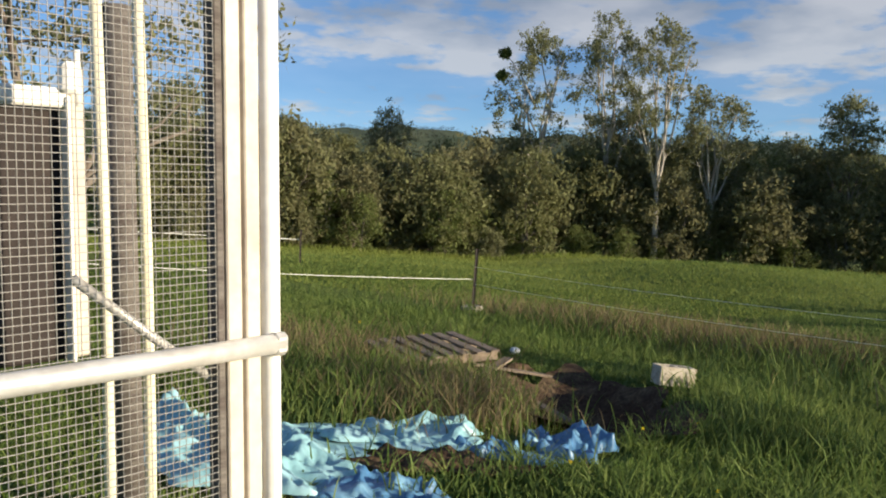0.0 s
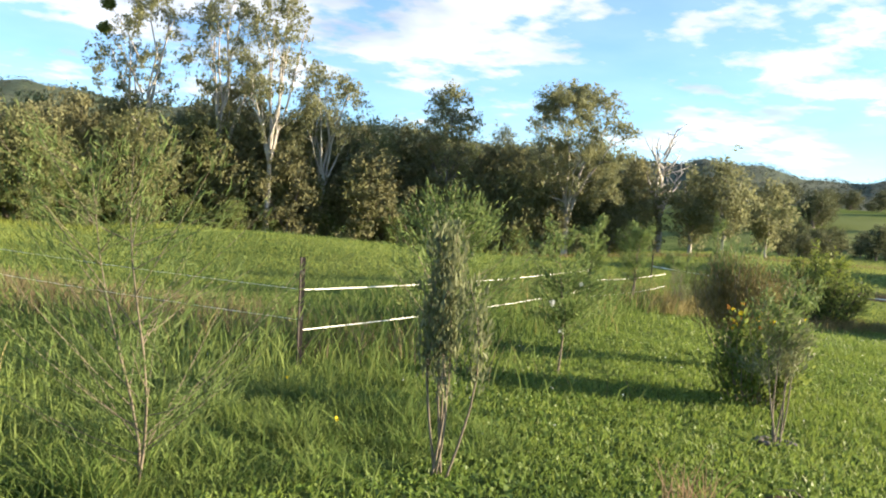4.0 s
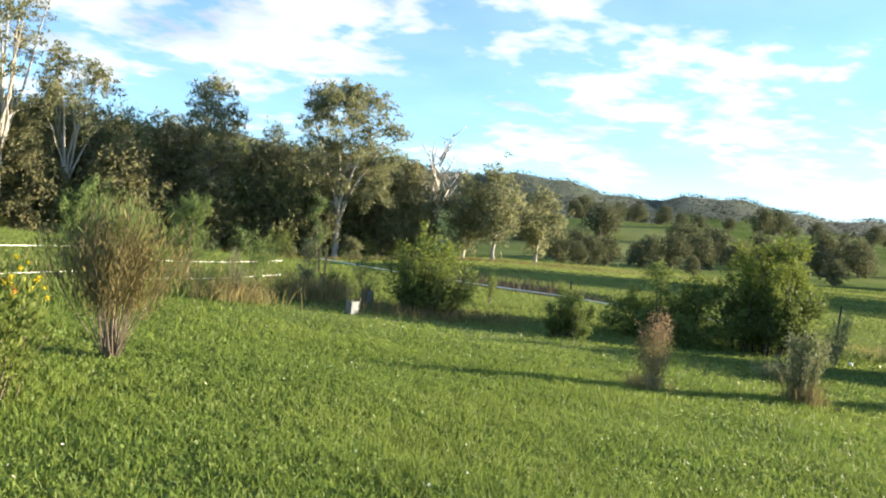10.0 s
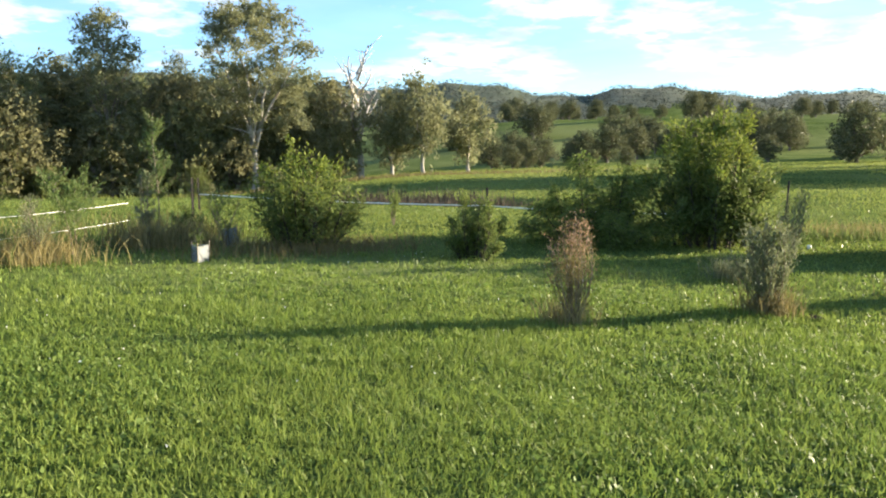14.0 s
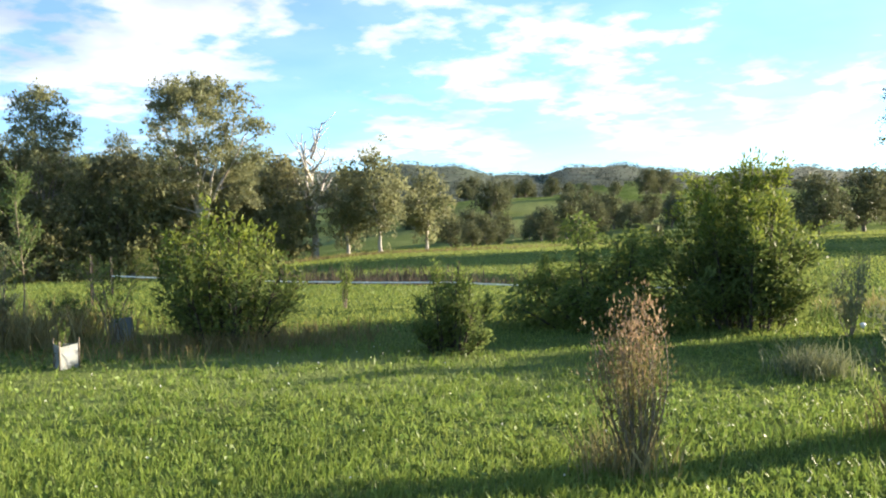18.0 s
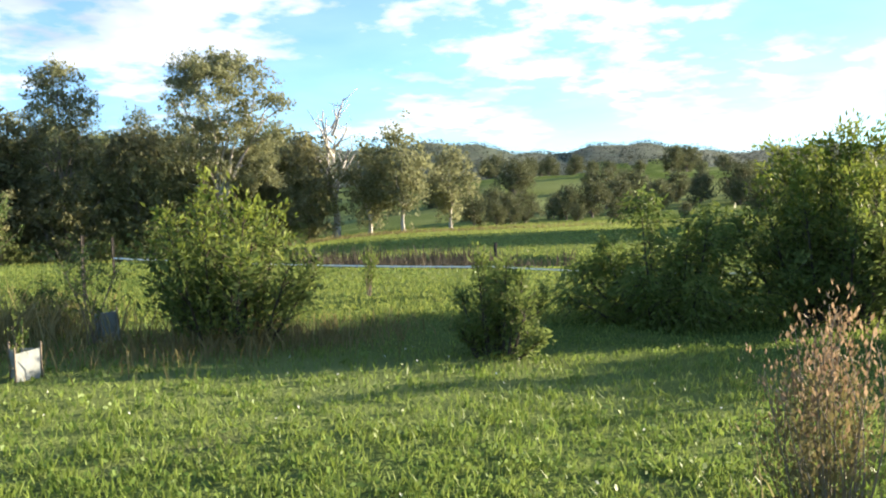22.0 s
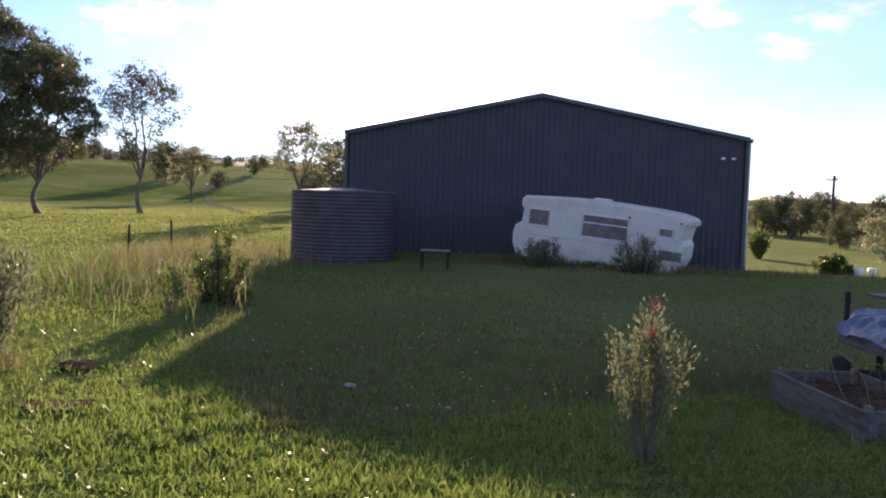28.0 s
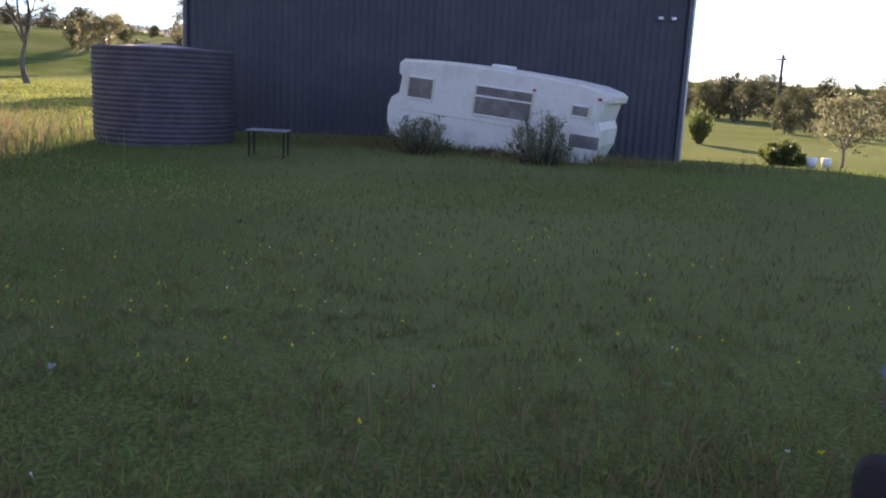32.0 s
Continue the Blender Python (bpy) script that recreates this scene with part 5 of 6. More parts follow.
def build_pole():
    x, y = polar(-136.35, 82, *E1)
    z = hz(x, y)
    p = thing("power_pole", pose(x, y, z), "dark timber power pole with a cross-arm and lines", "power pole")
    tube("pole", [(0, 0, -0.3), (0, 0, 3), (0, 0, 6.4)], [0.15, 0.14, 0.11], M_POLE, p, 10)
    part("crossarm", box(1.0, 0.10, 0.12, (0.2, 0, 6.0), 0.01, None, Matrix.Rotation(radians(45), 3, "Z")), M_POLE, p)
    for s in (-0.3, 0.6):
        tube("insulator", [(s * 0.7 + 0.2, s * 0.7, 6.06), (s * 0.7 + 0.2, s * 0.7, 6.22)], [0.05, 0.03], M_WHITEPLASTIC, p, 8)
    for dx in (-60, 55):
        pts = [(dx * t, dx * 0.8 * t, 6.15 - 1.6 * t * (1.6 - t)) for t in np.linspace(0, 1, 10)]
        tube("cable", pts, 0.018, M_RUBBER, p, 4)


build_pole()

# --- garden plants, in the order they are passed
sapling("wattle_sapling", 4.15, 5.5, 1.75, 0.95, "thin feathery wattle sapling leaning in long grass", M_NEEDLE, 401, 2, 44, 6200, 0.070, 13, 0.06, 0.24, 0.010)
bush("grey_sapling", 5.9, 5.55, 1.68, 0.34, "silvery grey-leaved sapling with upright shoots", M_GREY, 402, 7, 2800, 0.050, 3.4, "cone", 0.7, 0.009, 0.36, category="sapling", sprig=0.72)
sapling("wattle_sapling", 6.76, 7.55, 1.66, 0.85, "feathery dark green sapling with a bare lower trunk", M_NEEDLE, 403, 1, 40, 7000, 0.07, 7, 0.34, 0.06, 0.020)
sapling("thin_sapling", 8.95, 9.1, 1.6, 0.66, "thin green sapling with a few white flowers", M_NEEDLE, 404, 1, 30, 4200, 0.065, 5, 0.25, 0.09, flowers=(M_WHITEFLOWER, 3, 0.06))
sapling("thin_sapling", 12.6, 14.2, 1.75, 0.5, "thin green sapling growing beside the fence", M_NEEDLE, 405, 1, 30, 4000, 0.075, 5, 0.2, 0.06)
sapling("wattle_sapling", 14.93, 16.0, 1.80, 0.60, "feathery dark green sapling with a bare pale trunk beside the fence", M_NEEDLE, 431, 2, 40, 6000, 0.07, 7, 0.30, 0.10, 0.020)
sapling("twiggy_sapling", 15.78, 15.4, 0.95, 0.32, "pale grey twiggy sapling in dry grass", M_GREY, 432, 6, 34, 1500, 0.05, 5, 0.25, 0.20, 0.010)
sapling("thin_sapling", 16.45, 16.1, 1.30, 0.55, "leaning green sapling beside the fence", M_NEEDLE, 433, 2, 30, 3200, 0.065, 6, 0.35, 0.22, 0.012)
sapling("stalk_plant", 17.85, 16.8, 1.30, 0.20, "upright pale-stalked plant in dry grass", M_GREY, 434, 4, 26, 1300, 0.05, 4, 0.30, 0.06, 0.014)
sapling("thin_sapling", 18.15, 17.1, 2.35, 0.34, "tall thin green sapling behind pale stalks", M_NEEDLE, 435, 1, 34, 1900, 0.06, 6, 0.30, 0.05, 0.014)
spray_bush("small_shrub", 18.95, 17.5, 0.75, 0.40, "small dark green shrub beside the fence", M_BUSHDARK, 436, 14, 12, 18, 0.05, 3.2, None, 0.1, 0.6)
sapling("twiggy_shrub", 19.0, 16.25, 1.10, 0.50, "half-bare dark twiggy shrub in a tree guard", M_BUSHDARK, 437, 6, 40, 1100, 0.05, 3.4, 0.30, 0.30, 0.010)
sapling("bottlebrush_sapling", 9.42, 6.28, 1.46, 0.34, "bottlebrush sapling with pale bare trunks and grey-green leaves", M_GREY, 406, 5, 50, 4400, 0.055, 5, 0.40, 0.17, 0.009, tip=(M_NEEDLE, 0.72))
bush("daisy_bush", 10.62, 7.72, 1.10, 0.50, "green daisy bush with yellow and orange flowers on top", M_BUSH, 407, 50, 5200, 0.055, 2.2, "round", 0.4, 0.008, 0.08, flowers=(M_YELLOW, 44, 0.030))
bush("broom_shrub", 12.1, 9.7, 1.75, 0.80, "fan-shaped twiggy shrub, tan below and green above", M_TAN, 408, 44, 13000, 0.08, 8, "cone", 0.8, 0.008, 0.30, tip=(M_NEEDLE, 0.84), twig=M_WOOD, sprig=0.8)
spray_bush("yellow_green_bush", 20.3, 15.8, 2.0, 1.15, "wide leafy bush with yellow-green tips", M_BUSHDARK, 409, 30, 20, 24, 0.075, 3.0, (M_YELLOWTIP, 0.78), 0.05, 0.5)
spray_bush("small_dark_bush", 22.1, 13.2, 1.15, 0.58, "small dense dark green bush", M_BUSHDARK, 410, 16, 16, 26, 0.055, 3.0, (M_BUSH, 0.85), 0.0, 0.5)
# the willow bush's lighter tip leaf paints sunlight on its top
spray_bush("willow_bush", 27.55, 12.1, 2.85, 1.35, "tall dense dark bush with feathery tips coloured as sunlit", M_BUSHDARK, 411, 38, 24, 38, 0.085, 3.2, (M_YELLOWTIP, 0.74), 0.05, 0.7)
spray_bush("drooping_bush", 25.95, 13.7, 1.95, 1.55, "spreading drooping green bush", M_BUSH, 412, 24, 22, 32, 0.095, 3.8, (M_BUSHDARK, 9.0), 0.42, 0.2)
bush("browned_shrub", 19.3, 8.45, 1.18, 0.34, "small shrub with browned tips and grey-green leaves below", M_TAN, 413, 30, 4600, 0.026, 2.6, "cone", 0.7, 0.006, 0.14, tip=(M_BROWNLEAF, 0.72), sprig=0.7)
bush("grey_shrub", 21.5, 7.46, 1.16, 0.44, "grey-green upright shrub in a grass tuft", M_GREY, 414, 22, 4200, 0.042, 2.4, "cone", 0.7, 0.008, 0.16, sprig=0.55)
bush("thin_sapling", 27.6, 10.4, 1.6, 0.26, "spindly pale sapling in rough grass", M_GREY, 415, 8, 1300, 0.05, 3, "tall", 0.7, 0.008, 0.2, category="sapling")
spray_bush("small_shrub", 24.2, 6.8, 0.85, 0.28, "small dark shrub in long grass", M_GREY, 416, 12, 10, 14, 0.045, 3)
bush("grey_shrub", 26.9, 5.6, 1.38, 0.60, "grey-green shrub with silvery leaf tips", M_GREY, 417, 26, 5600, 0.05, 2.4, "cone", 0.7, 0.009, 0.10, sprig=0.75)
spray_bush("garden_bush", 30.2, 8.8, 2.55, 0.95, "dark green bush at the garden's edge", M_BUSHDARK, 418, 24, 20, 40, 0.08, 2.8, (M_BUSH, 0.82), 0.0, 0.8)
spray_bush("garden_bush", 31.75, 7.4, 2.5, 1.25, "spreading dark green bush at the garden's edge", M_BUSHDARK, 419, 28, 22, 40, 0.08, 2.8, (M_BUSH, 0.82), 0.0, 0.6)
spray_bush("dark_shrub", 32.2, 2.7, 1.45, 0.54, "dark shrub in the shade of the shed", M_BUSHDARK, 420, 16, 14, 26, 0.06, 3)
bush("thin_sapling", 31.0, 3.6, 0.9, 0.25, "thin sapling standing in the shade", M_BUSHDARK, 421, 9, 500, 0.06, 3, "cone", 0.5, 0.008, 0.2, category="sapling")
brush = bush("bottlebrush_shrub", 22.15, 1.25, 1.04, 0.31, "bottlebrush shrub with grey-green leaves and a red flower", M_GREY, 422, 26, 4600, 0.030, 2.8, "cone", 0.6, 0.006, 0.22, sprig=0.55)
red_rng = np.random.default_rng(8)
for p_ in ((-0.02, -0.02, 1.02), (-0.14, 0.08, 0.86)):
    rp_ = np.array(p_) + red_rng.normal(size=(40, 3)) * [0.012, 0.012, 0.028]
    part("flower", mesh_from("flower", *leaf_quads(red_rng, rp_, 0.022, 3.0, 0.4), M_RED), None, brush, "small red bottlebrush flower")
bush("bottlebrush_shrub", 12.0, 2.35, 0.74, 0.36, "low bottlebrush shrub with red flowers", M_GREY, 423, 16, 900, 0.07, 4, "cone", 0.6, 0.008, 0.15, flowers=(M_RED, 2, 0.022))
bush("small_sapling", 24.4, 18.6, 0.95, 0.26, "small sapling outside the fence", M_BUSH, 424, 10, 600, 0.06, 3, "cone", 0.6, 0.008, 0.15, category="sapling")
bush("small_sapling", 26.2, 17.2, 0.85, 0.24, "small sapling outside the fence", M_BUSH, 425, 10, 600, 0.06, 3, "cone", 0.6, 0.008, 0.15, category="sapling")
spray_bush("hopbush", 36.3, -8.45, 1.15, 0.75, "pale twiggy shrub in front of the caravan", M_GREY, 426, 20, 12, 18, 0.06, 3.6, None, 0.0, 0.3)
spray_bush("hopbush", 38.2, -6.6, 0.85, 0.65, "low pale twiggy shrub in front of the caravan", M_GREY, 427, 18, 12, 18, 0.06, 3.6, None, 0.0, 0.3)


# ------------------------------------------------------------------ clutter
def tree_guard(x, y, s=0.29, h=0.28, lean=4):
    g = thing("tree_guard", pose(x, y, hz(x, y) - 0.02, lean, -3, 25), "white plastic tree guard round a seedling", "tree guard")
    pts = [(s / 2 * math.cos(a), s / 2 * math.sin(a)) for a in (radians(q) for q in (90, 210, 330))]
    for i in range(3):
        a, b = Vector(pts[i]), Vector(pts[(i + 1) % 3])
        mid, d = (a + b) / 2, (b - a)
        part("side", box(d.length - 0.004, 0.004, h, (mid.x, mid.y, h / 2), 0, None, Matrix.Rotation(math.atan2(d.y, d.x), 3, "Z")), M_GUARD, g)
    for p in pts:
        tube("stake", [(p[0] * 1.06, p[1] * 1.06, -0.05), (p[0] * 1.06, p[1] * 1.06, h + 0.06)], 0.008, M_WOOD, g, 5)
    return g


tree_guard(17.9, 14.8)
bush("seedling", 17.9, 14.8, 0.62, 0.10, "green seedling inside a white tree guard", M_BUSH, 430, 6, 140, 0.05, 3, "tall", 0.6, 0.005, 0.3, category="seedling")
tree_guard(19.2, 16.4, 0.28, 0.34, -5)


def crumple(name, cx, cy, w, d, amp, seed, mat, label, category, res=60, lift=0.05, rot=0.0):
    """A crumpled sheet lying on the ground: creases at several scales, a ragged edge."""
    ob = thing(name, pose(cx, cy, 0), label, category)
    gx, gy = np.meshgrid(np.linspace(-1, 1, res), np.linspace(-1, 1, res), indexing="ij")
    rng = np.random.default_rng(seed)
    ph = rng.uniform(0, 6, 12)
    th = np.arctan2(gy, gx)
    edge = 1 + 0.16 * np.sin(3 * th + ph[0]) + 0.11 * np.sin(7 * th + ph[1]) + 0.06 * np.sin(13 * th + ph[2])
    # square grid mapped to a disc so that the outline is irregular, not boxy
    ux, uy = gx * np.sqrt(1 - gy * gy / 2), gy * np.sqrt(1 - gx * gx / 2)
    x0, y0 = ux * w / 2 * edge, uy * d / 2 * edge
    cr, sr = math.cos(rot), math.sin(rot)
    x, y = x0 * cr - y0 * sr, x0 * sr + y0 * cr
    z = np.zeros_like(x)
    for k, (f, g) in enumerate(((3.4, 1.0), (7.0, 0.85), (14.0, 0.45), (23.0, 0.32), (37.0, 0.20))):
        a = ph[3] + 0.28 * (ph[4 + k] - 3)
        u = (x * math.cos(a) + y * math.sin(a)) * f + 1.6 * np.sin((x * math.sin(a) - y * math.cos(a)) * f * 0.55 + a)
        z += g * (1 - np.abs(np.sin(u))) ** 1.5 * (0.55 + 0.45 * np.sin(x * 3.1 + y * 2.3 + a))
    rim = np.clip(1.1 - np.maximum(np.abs(gx), np.abs(gy)) ** 8, 0.12, 1)
    zz = height(x + cx, y + cy) + lift + z * amp * 0.62 * rim
    v = np.stack([x, y, zz], -1).reshape(-1, 3)
    i, j = np.meshgrid(np.arange(res - 1), np.arange(res - 1), indexing="ij")
    a = i * res + j
    q = np.stack([a, a + res, a + res + 1, a + 1], -1).reshape(-1, 4)
    v2 = np.concatenate([v, v - [0, 0, 0.006]])
    q2 = np.concatenate([q, q[:, ::-1] + len(v)])
    part("sheet", mesh_from("sheet", v2, q2, mat, smooth=True), None, ob)
    return ob


LT = "pale blue crumpled tarpaulin lying in the grass"
crumple("tarpaulin", -1.05, 5.35, 1.75, 1.15, 0.17, 3, M_TARP, LT, "tarpaulin", 110, 0.05, 0.1)
crumple("tarpaulin", -0.20, 5.62, 1.1, 0.72, 0.17, 9, M_TARP, LT, "tarpaulin", 90, 0.07, 0.3)
crumple("tarpaulin", -1.15, 4.65, 1.5, 0.7, 0.13, 10, M_TARP, LT, "tarpaulin", 90, 0.05, -0.2)
crumple("tarpaulin", -0.35, 4.45, 0.85, 0.5, 0.15, 15, M_BLUEBAG, "blue tarpaulin end half hidden in grass", "tarpaulin", 60, 0.03)
for k, (x_, y_, s_) in enumerate(((0.36, 5.42, 0.40), (0.64, 5.34, 0.46), (0.88, 5.58, 0.46), (1.08, 5.82, 0.40), (0.74, 5.82, 0.36), (1.22, 6.20, 0.30))):
    crumple("plastic_sheet", x_, y_, s_, s_ * 0.8, 0.20, 21 + k, M_BLUEBAG, "blue plastic sheet heaped at the pit edge", "plastic sheet", 40, 0.03, k)
crumple("soil_heap", 0.05, 5.05, 1.2, 0.40, 0.10, 33, M_SOIL, "dark soil and rotted matter between tarpaulins", "soil", 40, 0.05)
crumple("soil_heap", 1.4, 7.45, 1.8, 2.6, 0.10, 39, M_SOIL, "bare dark soil of a dug pit", "soil", 60, 0.10)
crumple("soil_mound", 8.05, 4.66, 0.66, 0.52, 0.13, 45, M_SOIL, "small mound of dark dug soil in the lawn", "soil", 40, 0.02)


for k, (x_, y_, w_) in enumerate(((26.9, 4.75, 0.6), (25.05, 4.9, 0.7), (22.4, 5.25, 0.4), (21.7, 5.1, 0.3), (21.7, 7.0, 0.25))):
    crumple("bare_patch", x_, y_, w_, w_ * 0.6, 0.05, 60 + k, M_SOIL, "bare dark soil patch scratched in the lawn", "soil", 24, 0.03, k)


for k in range(7):
    a_ = k * 2.4
    tx, ty = 8.05 + 0.22 * math.cos(a_), 4.66 + 0.16 * math.sin(a_)
    tz = hz(tx, ty) + 0.05
    ob = tube("dead_twig", [(tx, ty, tz), (tx + 0.09 * math.cos(a_ * 2), ty + 0.09 * math.sin(a_ * 2), tz + 0.05), (tx + 0.2 * math.cos(a_ * 2 + 0.3), ty + 0.2 * math.sin(a_ * 2 + 0.3), tz + 0.04)], [0.006, 0.005, 0.003], M_TWIG, None, 5)
    tagged(ob, "dry broken twig on the dug soil", "twig", "twigs on the soil")


def pallet(x, y, rot):
    p = thing("pallet", pose(x, y, hz(x, y) + 0.12, 3, -3, rot), "weathered timber pallet on the heap", "pallet")
    for k in range(3):
        part("bearer", box(1.1, 0.07, 0.09, (0, (k - 1) * 0.42, 0.06), 0.006), M_WOOD, p)
    for k in range(7):
        part("slat", box(0.10, 1.0, 0.02, ((k - 3) * 0.165, 0, 0.116), 0.004), M_WOOD, p)
    return p


crumple("soil_heap", 0.15, 8.6, 1.5, 1.3, 0.12, 41, M_SOIL, "dark soil under an old pallet", "soil", 40, 0.02)
pallet(-0.10, 8.72, 28)
for k, (x_, y_, r_, t_) in enumerate([(0.75, 8.55, 20, 10), (0.95, 8.2, -35, 18), (0.5, 8.35, 60, -8)]):
    ob = part("old_board", box(0.9, 0.11, 0.025, (0, 0, 0), 0.004), M_WOOD)
    ob.matrix_world = pose(x_, y_, hz(x_, y_) + 0.10, 0, t_, r_)
    tagged(ob, "weathered loose board on the heap", "board", "old boards")


def concrete_block(x, y, rot):
    b = thing("concrete_block", pose(x, y, hz(x, y) + 0.06, 0, 5, rot), "pale besser block half sunk in grass", "concrete block")
    bm = bmesh.new()
    for yy in (-0.08, 0.08):
        box(0.39, 0.035, 0.19, (0, yy, 0.1), 0.006, bm)
    for xx in (-0.178, 0, 0.178):
        box(0.034, 0.125, 0.19, (xx, 0, 0.1), 0.004, bm)
    part("block", bm, M_CONCRETE, b)


concrete_block(2.35, 8.4, 12)
part("stone", box(0.12, 0.10, 0.07, (0, 0, 0), 0.025), M_WHITEPLASTIC).matrix_world = pose(0.9, 10.0, hz(0.9, 10.0) + 0.06, 10, 5, 30)
tagged(bpy.data.objects["stone"], "small white plastic scrap by the heap", "scrap")
for k in range(9):
    a = k / 9 * 2 * math.pi
    sx, sy = 9.42 + 0.15 * math.cos(a), 6.28 + 0.13 * math.sin(a)
    bm = bmesh.new()
    bmesh.ops.create_icosphere(bm, subdivisions=2, radius=0.045)
    for v in bm.verts:
        v.co = v.co * (0.85 + 0.3 * noise.noise(v.co * 14 + Vector((k * 3, 0, 0)))) * 1.0
        v.co.z *= 0.65
    ob = part("stone", bm, M_GREYWOOD)
    ob.location = (sx, sy, hz(sx, sy) + 0.03)
    tagged(ob, "grey stone ringed round a sapling", "stone", "stones round the sapling")
for x_, y_, s_ in ((28.9, 10.7, 0.06), (33.0, 9.6, 0.09)):
    bm = bmesh.new()
    bmesh.ops.create_icosphere(bm, subdivisions=2, radius=s_)
    for v in bm.verts:
        v.co = v.co * (0.85 + 0.3 * noise.noise(v.co * 6))
    ob = part("white_rock", bm, M_WHITEPLASTIC)
    ob.location = (x_, y_, hz(x_, y_) + s_ * 0.7)
    tagged(ob, "small white rock beside the bushes", "rock")


def planter(x, y, rot, lx, ly, h):
    p = thing("raised_bed", pose(x, y, hz(x, y) - 0.03, 0, 0, rot), "raised garden bed edged with grey boards", "raised bed")
    t = 0.035
    for s in (0, 1):
        part("side_board", box(lx, t, h, (lx / 2, s * ly, h / 2), 0.006), M_GREYWOOD, p)
        part("end_board", box(t, ly - t, h, (s * (lx - t) + t / 2, ly / 2, h / 2), 0.006), M_GREYWOOD, p)
        for e in (0, 1):
            part("corner_stake", box(0.05, 0.05, h + 0.06, (0.06 + e * (lx - 0.12), 0.05 + s * (ly - 0.1), h / 2), 0.005), M_WOOD, p)
    bm = bmesh.new()
    bmesh.ops.create_grid(bm, x_segments=24, y_segments=16, size=0.5)
    for v in bm.verts:
        v.co = Vector(((v.co.x + 0.5) * (lx - 0.08) + 0.04, (v.co.y + 0.5) * (ly - 0.08) + 0.04, h - 0.10 + 0.05 * noise.noise(Vector((v.co.x * 9, v.co.y * 9, 2)))))
    part("soil", bm, M_SOIL, p)
    for k in range(5):
        a = random.uniform(0.2, 0.8)
        b = random.uniform(0.2, 0.8)
        pts = [(lx * a + 0.35 * math.cos(t_ * 3 + k), ly * b + 0.2 * math.sin(t_ * 3 + k), h - 0.08 + 0.32 * math.sin(t_ * 3.14)) for t_ in np.linspace(0, 1, 8)]
        tube("dead_stem", pts, 0.006, M_DRY, p, 5)


# the bed's far corner is near (23.2, -0.78); it runs back towards the walk
planter(23.35, -0.90, 162, 1.45, 0.75, 0.30)


def cart():
    x, y = 23.05, -2.05
    c = thing("garden_trolley", pose(x, y, hz(x, y), 0, 0, 160), "dark garden trolley with a blue sheet over its load", "trolley")
    part("deck", box(1.0, 0.62, 0.05, (0, 0, 0.42), 0.008), M_GREYWOOD, c)
    for s in (-1, 1):
        part("side_rail", box(1.0, 0.04, 0.10, (0, s * 0.29, 0.49), 0.006), M_GREYWOOD, c)
        for e in (-0.32, 0.32):
            part("wheel", tube("cart_wheel_src", [(e, s * 0.32, 0.15), (e, s * 0.33, 0.15), (e, s * 0.39, 0.15), (e, s * 0.40, 0.15)], [0.11, 0.15, 0.15, 0.11], M_RUBBER, sides=18).data, None, c)
            bpy.data.objects.remove(bpy.data.objects["cart_wheel_src"])
    for e in (-0.32, 0.32):
        part("axle", box(0.04, 0.70, 0.04, (e, 0, 0.15), 0.006), M_RUST, c)
        part("leg", box(0.05, 0.05, 0.24, (e, 0, 0.28), 0.006), M_RUST, c)
    for sx in (-0.46, 0.46):
        for sy in (-0.26, 0.26):
            part("stanchion", box(0.04, 0.04, 0.44, (sx, sy, 0.66), 0.005), M_RUST, c)
    part("top_board", box(0.55, 0.62, 0.025, (0.22, 0, 0.90), 0.005), M_GREYWOOD, c, "weathered grey board")
    bm = bmesh.new()
    bmesh.ops.create_grid(bm, x_segments=24, y_segments=16, size=0.5)
    for v in bm.verts:
        q = v.co.copy()
        v.co = Vector((q.x * 0.95 - 0.02, q.y * 0.66, 0.50 + 0.24 * max(0, 1 - (2 * q.y) ** 2) ** 0.6 * (0.7 - 0.5 * q.x) + 0.04 * noise.noise(q * 9)))
    bmesh.ops.solidify(bm, geom=bm.faces[:], thickness=0.008)
    part("blue_cover", bm, M_COVER, c, "faded blue plastic sheet")


cart()


def bench():
    x, y = polar(-107.6, 19.0, 19.68, 2.45)
    b = thing("low_table", pose(x, y, hz(x, y), 0, 0, 62), "low white-topped outdoor table beside the tank", "table")
    part("tabletop", box(0.75, 0.45, 0.03, (0, 0, 0.50), 0.008), M_GUARD, b)
    for sx in (-0.33, 0.33):
        for sy in (-0.18, 0.18):
            part("leg", box(0.035, 0.035, 0.49, (sx, sy, 0.24), 0.004), M_RUST, b)


bench()
for k, (x_, y_, sx_, sz_) in enumerate(((25.05, 2.4, 0.16, 0.04), (26.3, 0.6, 0.08, 0.03), (23.9, 1.9, 0.07, 0.03))):
    ob = crumple("paper_scrap", x_, y_, sx_, sx_ * 0.6, sz_ * 0.6, 50 + k, M_GUARD, "crumpled white scrap lying on the shaded grass", "scrap", 16, 0.03)
for k, (az, d) in enumerate(((-139.0, 33.0), (-138.2, 31.0))):
    x_, y_ = polar(az, d, 19.68, 2.45)
    ob = part("white_bucket", tube("bucket_src", [(0, 0, 0), (0, 0, 0.30)], [0.13, 0.16], M_WHITEPLASTIC, sides=14).data, None)
    bpy.data.objects.remove(bpy.data.objects["bucket_src"])
    ob.location = (x_, y_, hz(x_, y_))
    tagged(ob, "white plastic bucket on the lawn", "bucket", "buckets")


